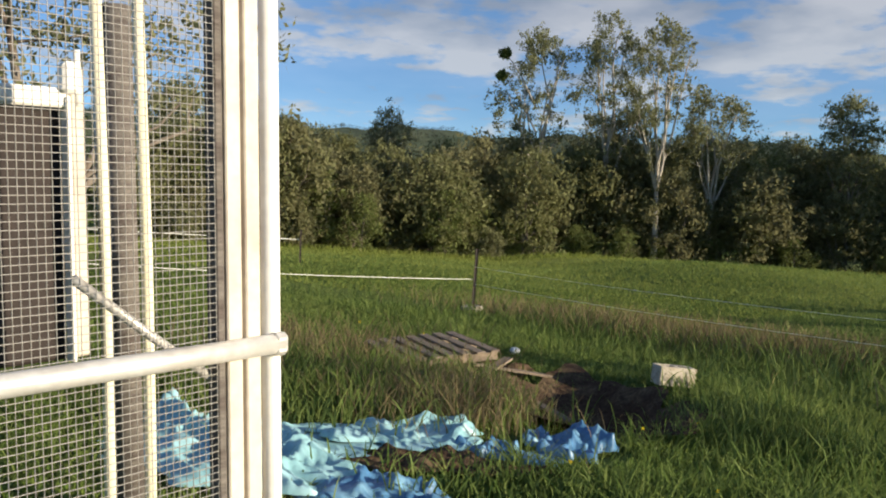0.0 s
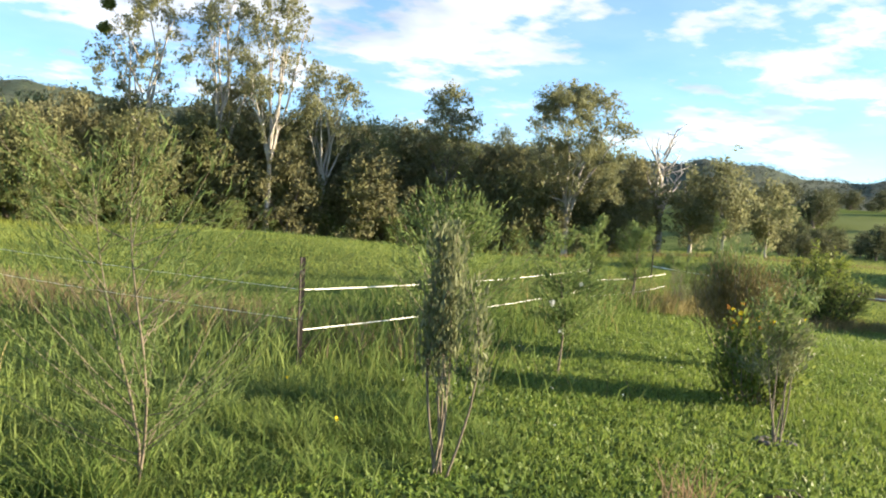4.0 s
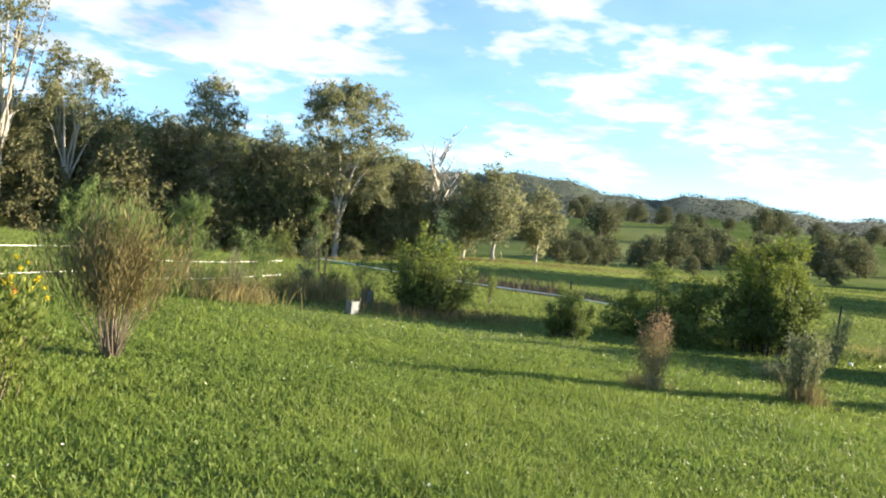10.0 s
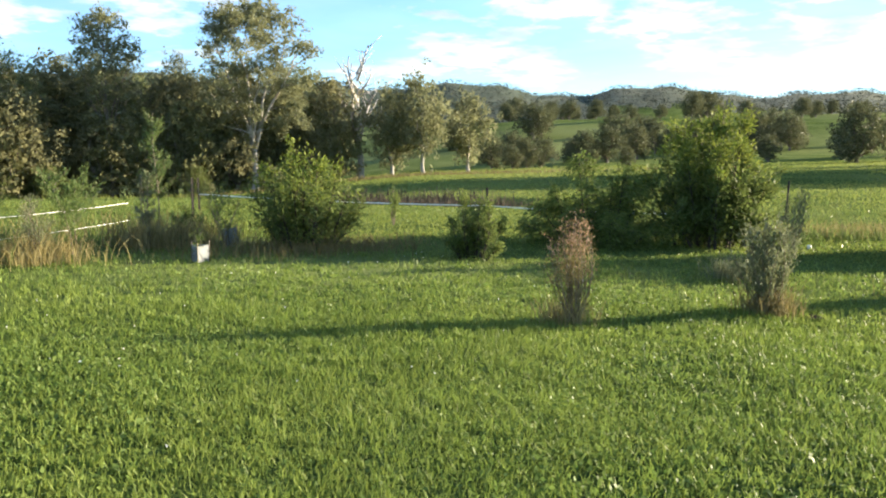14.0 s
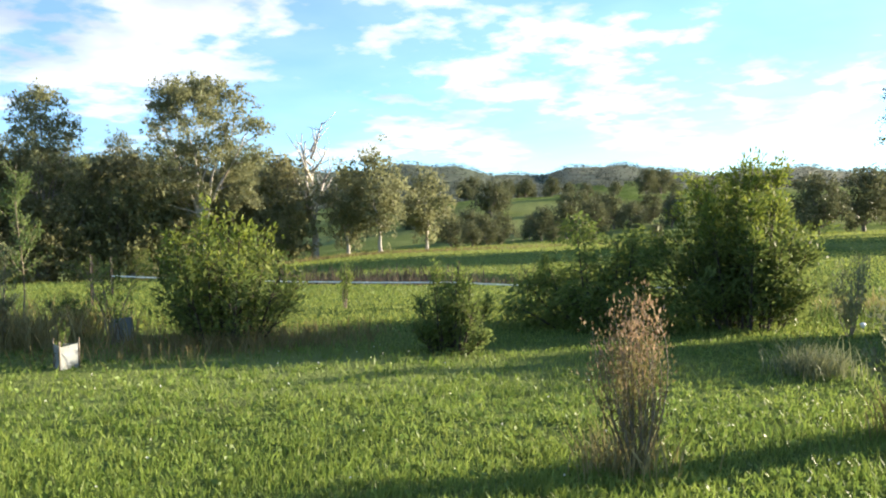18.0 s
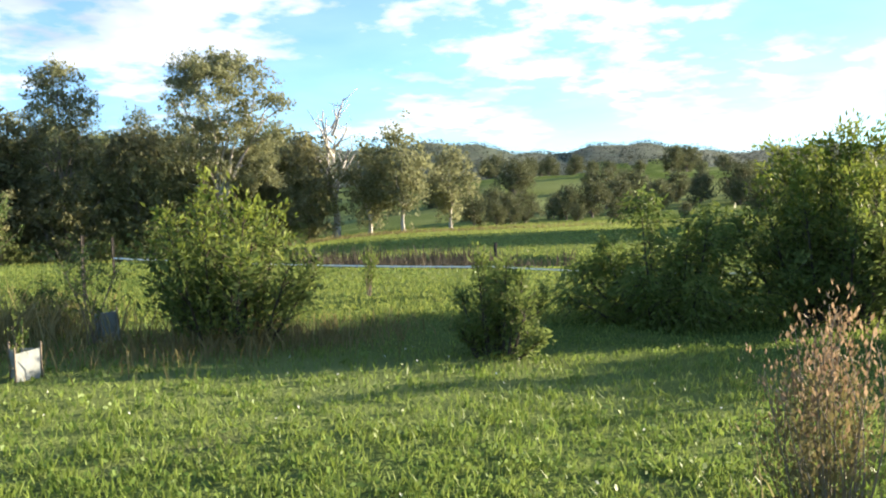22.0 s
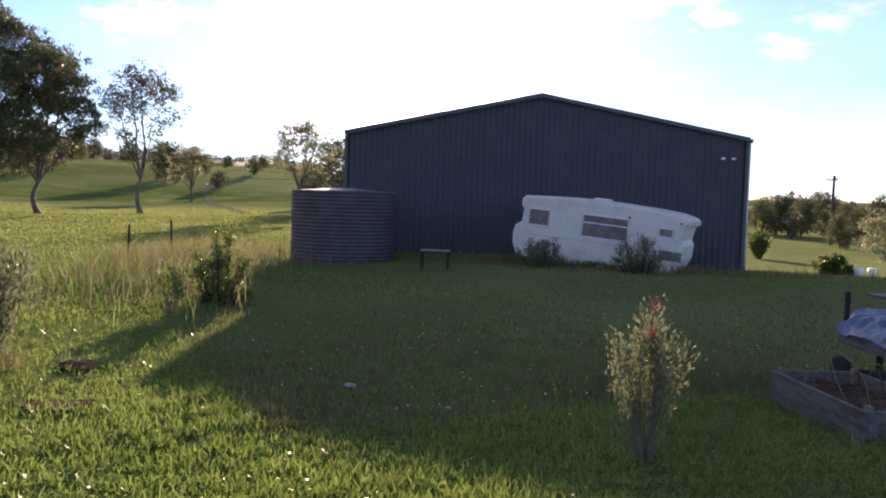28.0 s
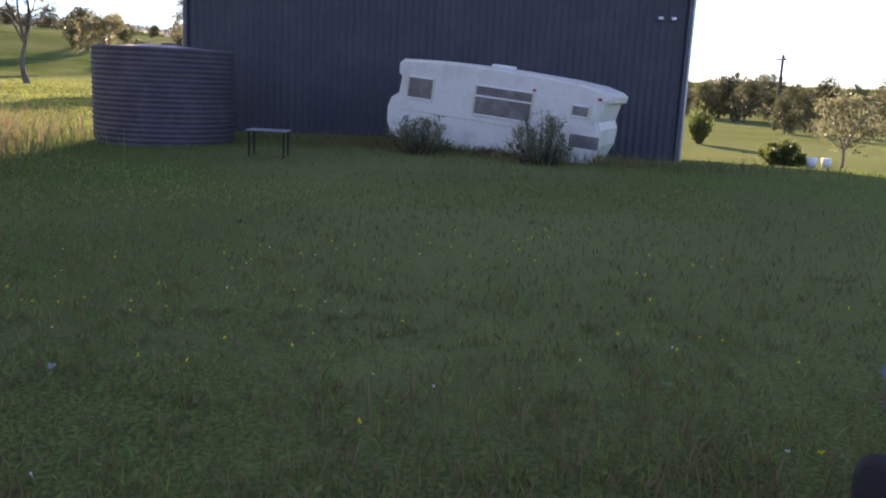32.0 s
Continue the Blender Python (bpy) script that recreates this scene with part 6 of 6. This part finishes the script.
# ------------------------------------------------------------------ pond and track
def build_pond():
    n = 64
    ang = np.linspace(0, 2 * np.pi, n, endpoint=False)
    zc = POND_Z - 0.62
    def at(p, q):
        return 31.2 - 0.53 * p + 0.85 * q, 24.9 + 0.85 * p + 0.53 * q

    rx, ry = at(3.6 * np.cos(ang), 2.0 * np.sin(ang))
    ring = np.stack([rx, ry, np.full(n, zc)], 1)
    v = np.concatenate([ring, [[31.2, 24.9, zc]]])
    q = np.array([(n, i, i + 1, (i + 2) % n) for i in range(0, n, 2)])
    ob = part("pond", mesh_from("pond", v, q, M_WATER), None)
    tagged(ob, "small farm pond with dark water", "pond", kind="structure")
    rng = np.random.default_rng(77)
    m = 9000
    a = rng.uniform(0, 2 * np.pi, m)
    rr = rng.uniform(0.35, 1.05, m)
    x, y = at(3.9 * np.cos(a) * rr, 2.2 * np.sin(a) * rr)
    keep = (np.cos(a) * 1.2 + 0.6 * np.sin(x * 3.1) + rng.normal(size=m) * 0.5) > -0.3
    x, y = x[keep], y[keep]
    h = rng.uniform(0.5, 1.0, len(x))
    pos = np.stack([x, y, np.maximum(height(x, y), zc) + h / 2], 1)
    hd = np.tile([0, 0, 2.2], (len(x), 1))
    v, q = leaf_quads(rng, pos - [0, 0, 0.1], 0.58, 16, 0.8, 0.25, hd)
    ob = part("reeds", mesh_from("reeds", v, q, M_REED), None)
    tagged(ob, "grey-brown reeds round the pond", "reeds", kind="stuff")


build_pond()


def build_track():
    pts = [polar(az, d, 16.5, 6.4) for az, d in ((-99.5, 95), (-98.2, 125), (-96.8, 160), (-96.2, 200), (-97.5, 260), (-99, 330))]
    v, q = [], []
    dense = []
    for i in range(len(pts) - 1):
        for t in np.linspace(0, 1, 10, endpoint=False):
            dense.append((pts[i][0] * (1 - t) + pts[i + 1][0] * t, pts[i][1] * (1 - t) + pts[i + 1][1] * t))
    for i, (x, y) in enumerate(dense):
        dx, dy = (np.array(dense[min(i + 1, len(dense) - 1)]) - np.array(dense[max(i - 1, 0)]))
        ln = math.hypot(dx, dy)
        nx, ny = -dy / ln * 0.6, dx / ln * 0.6
        for s in (-1, 0, 1):
            v.append((x + s * nx, y + s * ny, hz(x + s * nx, y + s * ny) + 0.06))
    for i in range(len(dense) - 1):
        for s in (0, 1):
            q.append((i * 3 + s, i * 3 + s + 1, i * 3 + 4 + s, i * 3 + 3 + s))
    ob = part("road", mesh_from("road", v, q, M_TRACK, smooth=True), None)
    tagged(ob, "pale dirt track climbing the grassy rise", "track", kind="structure")


build_track()


# ------------------------------------------------------------------ grass
WALKED = np.array([(0, 0), (3.1, 0.9), (5.5, 0.9), (8.5, 0.6), (10.5, 0.6), (12, 1.9), (13.5, 3.6), (15.9, 6.9), (16.8, 5.7), (19.1, 2.9), (21.9, 0.5)])


def walk_distance(x, y):
    best = np.full(x.shape, 1e9)
    for (ax, ay), (bx, by) in zip(WALKED[:-1], WALKED[1:]):
        t = np.clip(((x - ax) * (bx - ax) + (y - ay) * (by - ay)) / ((bx - ax) ** 2 + (by - ay) ** 2), 0, 1)
        best = np.minimum(best, np.hypot(x - ax - t * (bx - ax), y - ay - t * (by - ay)))
    return best


def blades(rng, x, y, h, w, lean=0.35):
    """Bent blades, one folded quad each."""
    n = len(x)
    a = rng.uniform(0, 2 * np.pi, n)
    s = np.stack([np.cos(a), np.sin(a), np.zeros(n)], 1)
    b = rng.uniform(0, 2 * np.pi, n)
    bend = np.stack([np.cos(b), np.sin(b), np.zeros(n)], 1) * (h * lean * rng.random(n))[:, None]
    root = np.stack([x, y, height(x, y) - 0.01], 1)
    mid = root + bend * 0.35
    mid[:, 2] += h * 0.5
    tip = root + bend
    tip[:, 2] += h
    v = np.stack([root, mid + s * w[:, None] / 2, tip, mid - s * w[:, None] / 2], 1).reshape(-1, 3)
    return v, np.arange(4 * n).reshape(-1, 4)


def arched(rng, x, y, h, w, lean=0.8):
    """Long blades of three pieces that rise and arch over."""
    n = len(x)
    a, b = rng.uniform(0, 2 * np.pi, n), rng.uniform(0, 2 * np.pi, n)
    side = np.stack([np.cos(a), np.sin(a), np.zeros(n)], 1) * (w / 2)[:, None]
    way = np.stack([np.cos(b), np.sin(b), np.zeros(n)], 1)
    reach, over = h * lean * rng.uniform(0.15, 1.0, n), rng.uniform(0.05, 0.55, n)
    root = np.stack([x, y, height(x, y) - 0.01], 1)
    rows_ = []
    for t, k in ((0.0, 0.7), (0.38, 1.0), (0.75, 0.7), (1.0, 0.08)):
        p = root + way * (reach * t ** 1.7)[:, None]
        p[:, 2] += h * (t - over * t ** 3)
        rows_ += [p - side * k, p + side * k]
    v = np.stack(rows_, 1).reshape(-1, 3)
    o = 8 * np.arange(n)[:, None]
    q = np.concatenate([o + [0, 1, 3, 2], o + [2, 3, 5, 4], o + [4, 5, 7, 6]], 1).reshape(-1, 4)
    return v, q


def patch_noise(x, y, f, ph=0.0):
    return (np.sin(x * f + 1.7 * np.sin(y * f * 0.7 + ph)) + np.sin(y * f * 1.3 + 1.1 * np.sin(x * f * 0.8 + ph * 2)) + np.sin((x + y) * f * 0.6 + ph * 3)) / 3


def rough_zone(x, y):
    """1 where the grass is left long: round the heap, along the fence and past the bushes."""
    z = np.zeros_like(x)
    line = 9.8 + (x - 6.5) * 0.79
    z = np.maximum(z, ((x < 6.8) & (y > 4.2 + 0.35 * np.maximum(0, x - 1.5))).astype(float))
    z = np.maximum(z, ((x >= 6.8) & (y > line - 0.9)).astype(float))
    z = np.maximum(z, ((x > 21.5) & (y > 15.2 - 0.10 * (x - 21.5)) & (y < 20)).astype(float) * 0.5)
    z = np.where((x > -0.3) & (x < 3.2) & (y < 6.9), z * 0.3, z)
    z = np.maximum(z, ((x > 33) & (y > -1.5)).astype(float) * 0.7)
    return z


def bare_spot(x, y):
    """The dug pit, the ground under the tarpaulins and boards, and the soil mound."""
    return ((np.hypot((x - 1.4) / 0.85, (y - 7.4) / 1.4) < 0.9) | (np.hypot((x + 0.75) / 1.2, (y - 5.2) / 0.75) < 0.9) | (np.hypot((x - 8.05) / 0.29, (y - 4.66) / 0.22) < 1)
            | (np.hypot((x - 0.76) / 0.62, (y - 5.66) / 0.46) < 1) | (np.hypot((x - 0.2) / 0.95, (y - 8.6) / 0.85) < 0.9) | (np.hypot((x - 2.25) / 0.35, (y - 8.05) / 0.4) < 0.95))


def build_lawn():
    rng = np.random.default_rng(11)
    n = 1250000
    x, y = rng.uniform(-6, 50, n), rng.uniform(-16, 40, n)
    d = walk_distance(x, y)
    keep = rng.random(n) < np.clip(5.5 / (d + 2.0), 0, 1) ** 1.25
    keep &= ~bare_spot(x, y) & (pond_distance(x, y) > 0.9)
    x, y, d = x[keep], y[keep], d[keep]
    # thicken the ground nearest the walk
    m = 64000
    t = rng.random(m) * (len(WALKED) - 1)
    i = t.astype(int)
    c = WALKED[i] + (WALKED[np.minimum(i + 1, len(WALKED) - 1)] - WALKED[i]) * (t - i)[:, None]
    c = c + rng.normal(size=(m, 2)) * 3.4
    c = np.repeat(c, 12, axis=0) + rng.normal(size=(m * 12, 2)) * 0.042
    x, y = np.concatenate([x, c[:, 0]]), np.concatenate([y, c[:, 1]])
    ex, ey = rng.uniform(-5, 8.5, 110000), rng.uniform(4, 15, 110000)
    x, y = np.concatenate([x, ex]), np.concatenate([y, ey])
    d = walk_distance(x, y)
    ok = ~bare_spot(x, y)
    x, y, d = x[ok], y[ok], d[ok]
    rough = rough_zone(x, y)
    pn = patch_noise(x, y, 1.9)
    h = (0.052 + 0.024 * pn + 0.055 * rng.random(len(x)) ** 2) * (1 + np.where(y < 10, 0.65, 1.3) * rough * (0.75 + 0.5 * patch_noise(x, y, 0.9, 2)))
    h = np.clip(h, 0.022, 0.6)
    w = (0.0042 + 0.0029 * np.sqrt(d + 0.2)) * rng.uniform(0.7, 1.4, len(x))
    broad = (rng.random(len(x)) < np.interp(x, [6, 13], [0.46, 0.24]) + 0.26 * patch_noise(x, y, 1.1, 4)) & (rng.random(len(x)) > rough * 0.75)
    w = np.where(rough > 0.2, w * 0.75, w)
    lx, ly, lh, lw = x[~broad], y[~broad], h[~broad], w[~broad]
    is_long = rough[~broad] > 0.3
    # inside the shed's shade most blades turn tan, painting its brown tone
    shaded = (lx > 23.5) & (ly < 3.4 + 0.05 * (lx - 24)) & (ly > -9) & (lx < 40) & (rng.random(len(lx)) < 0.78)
    for nm, sel, mt, lb in (("shade_tan_grass", ~is_long & shaded, M_TAN, "tan lawn grass blades, browned to tone the shed's shade"), ("lawn_grass", ~is_long & ~shaded, M_GRASS, "short bright green lawn grass"), ("long_grass", is_long, M_LONG, "long unmown green grass")):
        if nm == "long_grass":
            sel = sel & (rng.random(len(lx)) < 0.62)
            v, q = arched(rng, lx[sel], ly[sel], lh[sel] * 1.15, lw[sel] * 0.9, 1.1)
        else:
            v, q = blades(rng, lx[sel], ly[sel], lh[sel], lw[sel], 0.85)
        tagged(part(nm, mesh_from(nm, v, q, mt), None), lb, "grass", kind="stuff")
    # and most green clover is left out of that shade zone
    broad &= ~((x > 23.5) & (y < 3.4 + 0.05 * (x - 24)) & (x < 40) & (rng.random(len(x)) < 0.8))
    bx, by, bd = x[broad], y[broad], d[broad]
    pos = np.stack([bx, by, height(bx, by) + 0.015 + 0.035 * rng.random(len(bx)) + 0.015 * pn[broad]], 1)
    v, q = leaf_quads(rng, pos, 0.024 + 0.0052 * np.sqrt(bd), 1.7, 0.15, 0.4)
    tagged(part("clover", mesh_from("clover", v, q, M_CLOVER), None), "broad-leaved clover and weeds in the lawn", "clover", kind="stuff")


def tuft_field(name, label, cx, cy, sx, sy, n, h, mat, seed, ang=0.0, w=0.011, cat="grass"):
    rng = np.random.default_rng(seed)
    a = radians(ang)
    u, v_ = rng.normal(size=n) * sx, rng.normal(size=n) * sy
    x, y = cx + u * math.cos(a) - v_ * math.sin(a), cy + u * math.sin(a) + v_ * math.cos(a)
    hh = h * rng.uniform(0.5, 1.15, n)
    v, q = arched(rng, x, y, hh, np.full(n, w) * rng.uniform(0.6, 1.2, n), 0.7)
    tagged(part(name, mesh_from(name, v, q, mat), None), label, cat, kind="stuff")


def rank_tufts():
    """Separate rank tufts standing out of the long grass by the heap and the fence."""
    rng = np.random.default_rng(93)
    xs, ys, hs, bs = [], [], [], []
    for k in range(520):
        cx, cy = rng.uniform(-5, 7.5), 4.4 + 9 * rng.random() ** 1.6
        if bare_spot(np.array([cx]), np.array([cy]))[0] or rough_zone(np.array([cx]), np.array([cy]))[0] < 0.2 or (-1.9 < cx < 0.5 and cy < 6.2):
            continue
        m = int(rng.integers(45, 120))
        r = rng.uniform(0.06, 0.20)
        xs.append(cx + rng.normal(size=m) * r)
        ys.append(cy + rng.normal(size=m) * r)
        hs.append(rng.uniform(0.12, 0.26) * (1.2 if cy < 8 else 0.8) * rng.uniform(0.5, 1.1, m))
    x, y, h = np.concatenate(xs), np.concatenate(ys), np.concatenate(hs)
    v, q = arched(rng, x, y, h * 1.1, rng.uniform(0.006, 0.012, len(x)), 1.1)
    tagged(part("rank_tufts", mesh_from("rank_tufts", v, q, M_LONG), None), "rank arching green grass tufts by the heap", "grass", kind="stuff")


build_lawn()
rank_tufts()
tuft_field("seeding_grass", "tall brown seeding grass behind the tarpaulins", 0.15, 6.75, 0.42, 0.45, 1900, 0.44, M_SEED, 21, w=0.008)
tuft_field("seeding_grass", "tall brown seeding grass on the heap", -1.2, 8.2, 0.8, 0.8, 1500, 0.55, M_SEED, 20, w=0.008)
tuft_field("tall_grass", "green and brown grass hummock behind the tarpaulins", 0.0, 7.1, 0.6, 0.5, 2600, 0.40, M_LONG, 46, w=0.010)
tuft_field("tall_grass", "tall green grass behind the tarpaulins", -1.6, 7.3, 1.0, 0.8, 5200, 0.40, M_LONG, 22, w=0.012)
tuft_field("tall_grass", "rank green grass at the pit edge", 2.75, 6.7, 0.35, 0.8, 3600, 0.36, M_LONG, 23, w=0.012)
tuft_field("tall_grass", "rank green grass at the tarpaulin's edge", 1.5, 4.7, 0.8, 0.22, 3600, 0.24, M_LONG, 24, w=0.012)
tuft_field("seeding_grass", "band of tall seeding grass along the fence", 3.9, 12.6, 2.0, 0.6, 6500, 0.50, M_SEED, 25, -38, 0.010)
tuft_field("tall_grass", "band of tall grass along the fence", 4.0, 12.2, 2.3, 0.9, 5000, 0.42, M_LONG, 26, -42, 0.014)
tuft_field("tall_grass", "band of tall grass along the fence", 10.5, 13.6, 3.6, 0.7, 9000, 0.60, M_LONG, 27, 38, 0.014)
tuft_field("seeding_grass", "band of tall seeding grass along the fence", 12.5, 15.4, 3.6, 0.6, 1800, 0.60, M_DRY, 28, 38, 0.014)
tuft_field("dry_tussock", "pale dry grass tussock near the fence", 15.7, 15.5, 0.40, 0.30, 700, 0.55, M_DRY, 29, 0, 0.012)
tuft_field("dry_tussock", "pale dry grass tussock near the fence", 17.85, 16.8, 0.35, 0.35, 800, 0.70, M_DRY, 30, 0, 0.012)
tuft_field("dry_tussock", "pale dry grass tussock near the fence", 18.8, 17.0, 0.5, 0.4, 420, 0.65, M_DRY, 31, 0, 0.012)
tuft_field("tussock", "grass tussock at the foot of a shrub", 21.5, 7.46, 0.14, 0.14, 420, 0.50, M_TAN, 32, 0, 0.010)
tuft_field("tussock", "grass tussock at the foot of a shrub", 24.2, 6.8, 0.16, 0.16, 320, 0.42, M_TAN, 48, 0, 0.009)
tuft_field("tussock", "grass tussock at the foot of a shrub", 26.9, 5.6, 0.18, 0.18, 320, 0.42, M_TAN, 49, 0, 0.009)
tuft_field("dry_tussock", "dry grass at the foot of a shrub", 21.45, 7.4, 0.14, 0.14, 200, 0.38, M_DRY, 33, 0, 0.008)
tuft_field("tussock", "rough tussock in the lawn", 23.9, 9.3, 0.20, 0.20, 560, 0.48, M_GREY, 34, 0, 0.010)
tuft_field("dry_tussock", "dry grass at the foot of a browned shrub", 19.2, 8.5, 0.16, 0.16, 320, 0.40, M_DRY, 35, 0, 0.008)
tuft_field("tall_grass", "rough grass under the boundary bushes", 20.3, 15.3, 1.1, 0.5, 1700, 0.34, M_TAN, 36, 0, 0.012)
tuft_field("tall_grass", "rough grass along the boundary", 31.5, 11.0, 2.6, 0.4, 2200, 0.34, M_LONG, 37, -28, 0.014)
tuft_field("dry_tussock", "dry weeds along the boundary", 32.6, 10.8, 1.6, 0.4, 1100, 0.45, M_DRY, 38, -28, 0.013)
tuft_field("seeding_grass", "tall dry weeds beside the tank", 39.5, 2.6, 3.4, 1.1, 2400, 0.85, M_SEED, 39, -10, 0.016)
tuft_field("tall_grass", "tall weeds beside the tank", 39.5, 3.0, 3.8, 1.3, 3600, 0.70, M_LONG, 40, -10, 0.016)
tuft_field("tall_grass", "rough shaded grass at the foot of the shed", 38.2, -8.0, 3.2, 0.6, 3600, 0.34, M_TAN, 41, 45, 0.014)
tuft_field("red_grass", "reddish grass stalks in the lawn", 7.15, 4.75, 0.10, 0.10, 70, 0.50, M_BROWNLEAF, 42, 0, 0.006)
# tan blades again, painting the brown of the shade
tuft_field("tall_grass", "rough tan grass by the raised bed, browned to tone the shade", 23.6, -1.4, 0.9, 0.5, 700, 0.25, M_TAN, 43, 20, 0.010)


def paddock_grass():
    """Grazed grass of the paddocks beyond the fence."""
    rng = np.random.default_rng(91)
    n = 300000
    az = np.radians(rng.uniform(-128, 52, n))
    r = 14 * (125 / 14) ** rng.random(n)
    x, y = GX - np.sin(az) * r, GY + np.cos(az) * r
    keep = (walk_distance(x, y) > 10) & (pond_distance(x, y) > 0.95) & (np.hypot(x - 42, y + 8) > 9)
    x, y, r = x[keep], y[keep], r[keep]
    w = 0.006 + 0.0011 * r
    h = (0.045 + 0.0006 * r) * rng.uniform(0.6, 1.3, len(x)) * (1 + 0.35 * patch_noise(x, y, 0.35))
    v, q = blades(rng, x, y, h, w, 1.1)
    tagged(part("paddock_grass", mesh_from("paddock_grass", v, q, M_PADDOCK), None), "short green grazed grass of the paddock", "grass", kind="stuff")


paddock_grass()
tuft_field("paddock_edge", "dry grass at the foot of the wood", 8, 74, 30, 2.4, 6000, 0.6, M_PADDOCK, 44, 5, 0.06)
tuft_field("paddock_edge", "dry grass at the pond bank", 58, 66, 12, 1.6, 2600, 0.5, M_TAN, 45, -35, 0.05)


def flower_dots(name, label, cx, cy, sx, sy, n, mat, seed, size=0.016, h=0.12):
    """Small flower heads scattered through the grass, each a low rosette."""
    rng = np.random.default_rng(seed)
    x, y = rng.uniform(cx - sx, cx + sx, n), rng.uniform(cy - sy, cy + sy, n)
    pos = np.stack([x, y, height(x, y) + h * rng.uniform(0.6, 1.1, n)], 1)
    pos = np.repeat(pos, 5, axis=0) + rng.normal(size=(n * 5, 3)) * size * 0.25
    v, q = leaf_quads(rng, pos, size, 1.6, 0.8, 0.3)
    tagged(part(name, mesh_from(name, v, q, mat), None), label, "flowers", kind="stuff")


flower_dots("yellow_flowers", "small yellow flowers in the shaded grass", 25.5, -1.5, 3.5, 3.0, 110, M_YELLOW, 61)
flower_dots("white_flowers", "small white clover flowers in the lawn", 14, 8, 9, 6, 160, M_WHITEFLOWER, 62, 0.014, 0.11)
flower_dots("yellow_flowers", "small yellow flowers in the long grass", 1.5, 7.5, 4.0, 3.5, 14, M_YELLOW, 63, 0.022, 0.2)
flower_dots("white_flowers", "pale seed heads in the shaded grass", 26.5, 0.5, 3.0, 3.0, 70, M_WHITEFLOWER, 64, 0.012, 0.12)
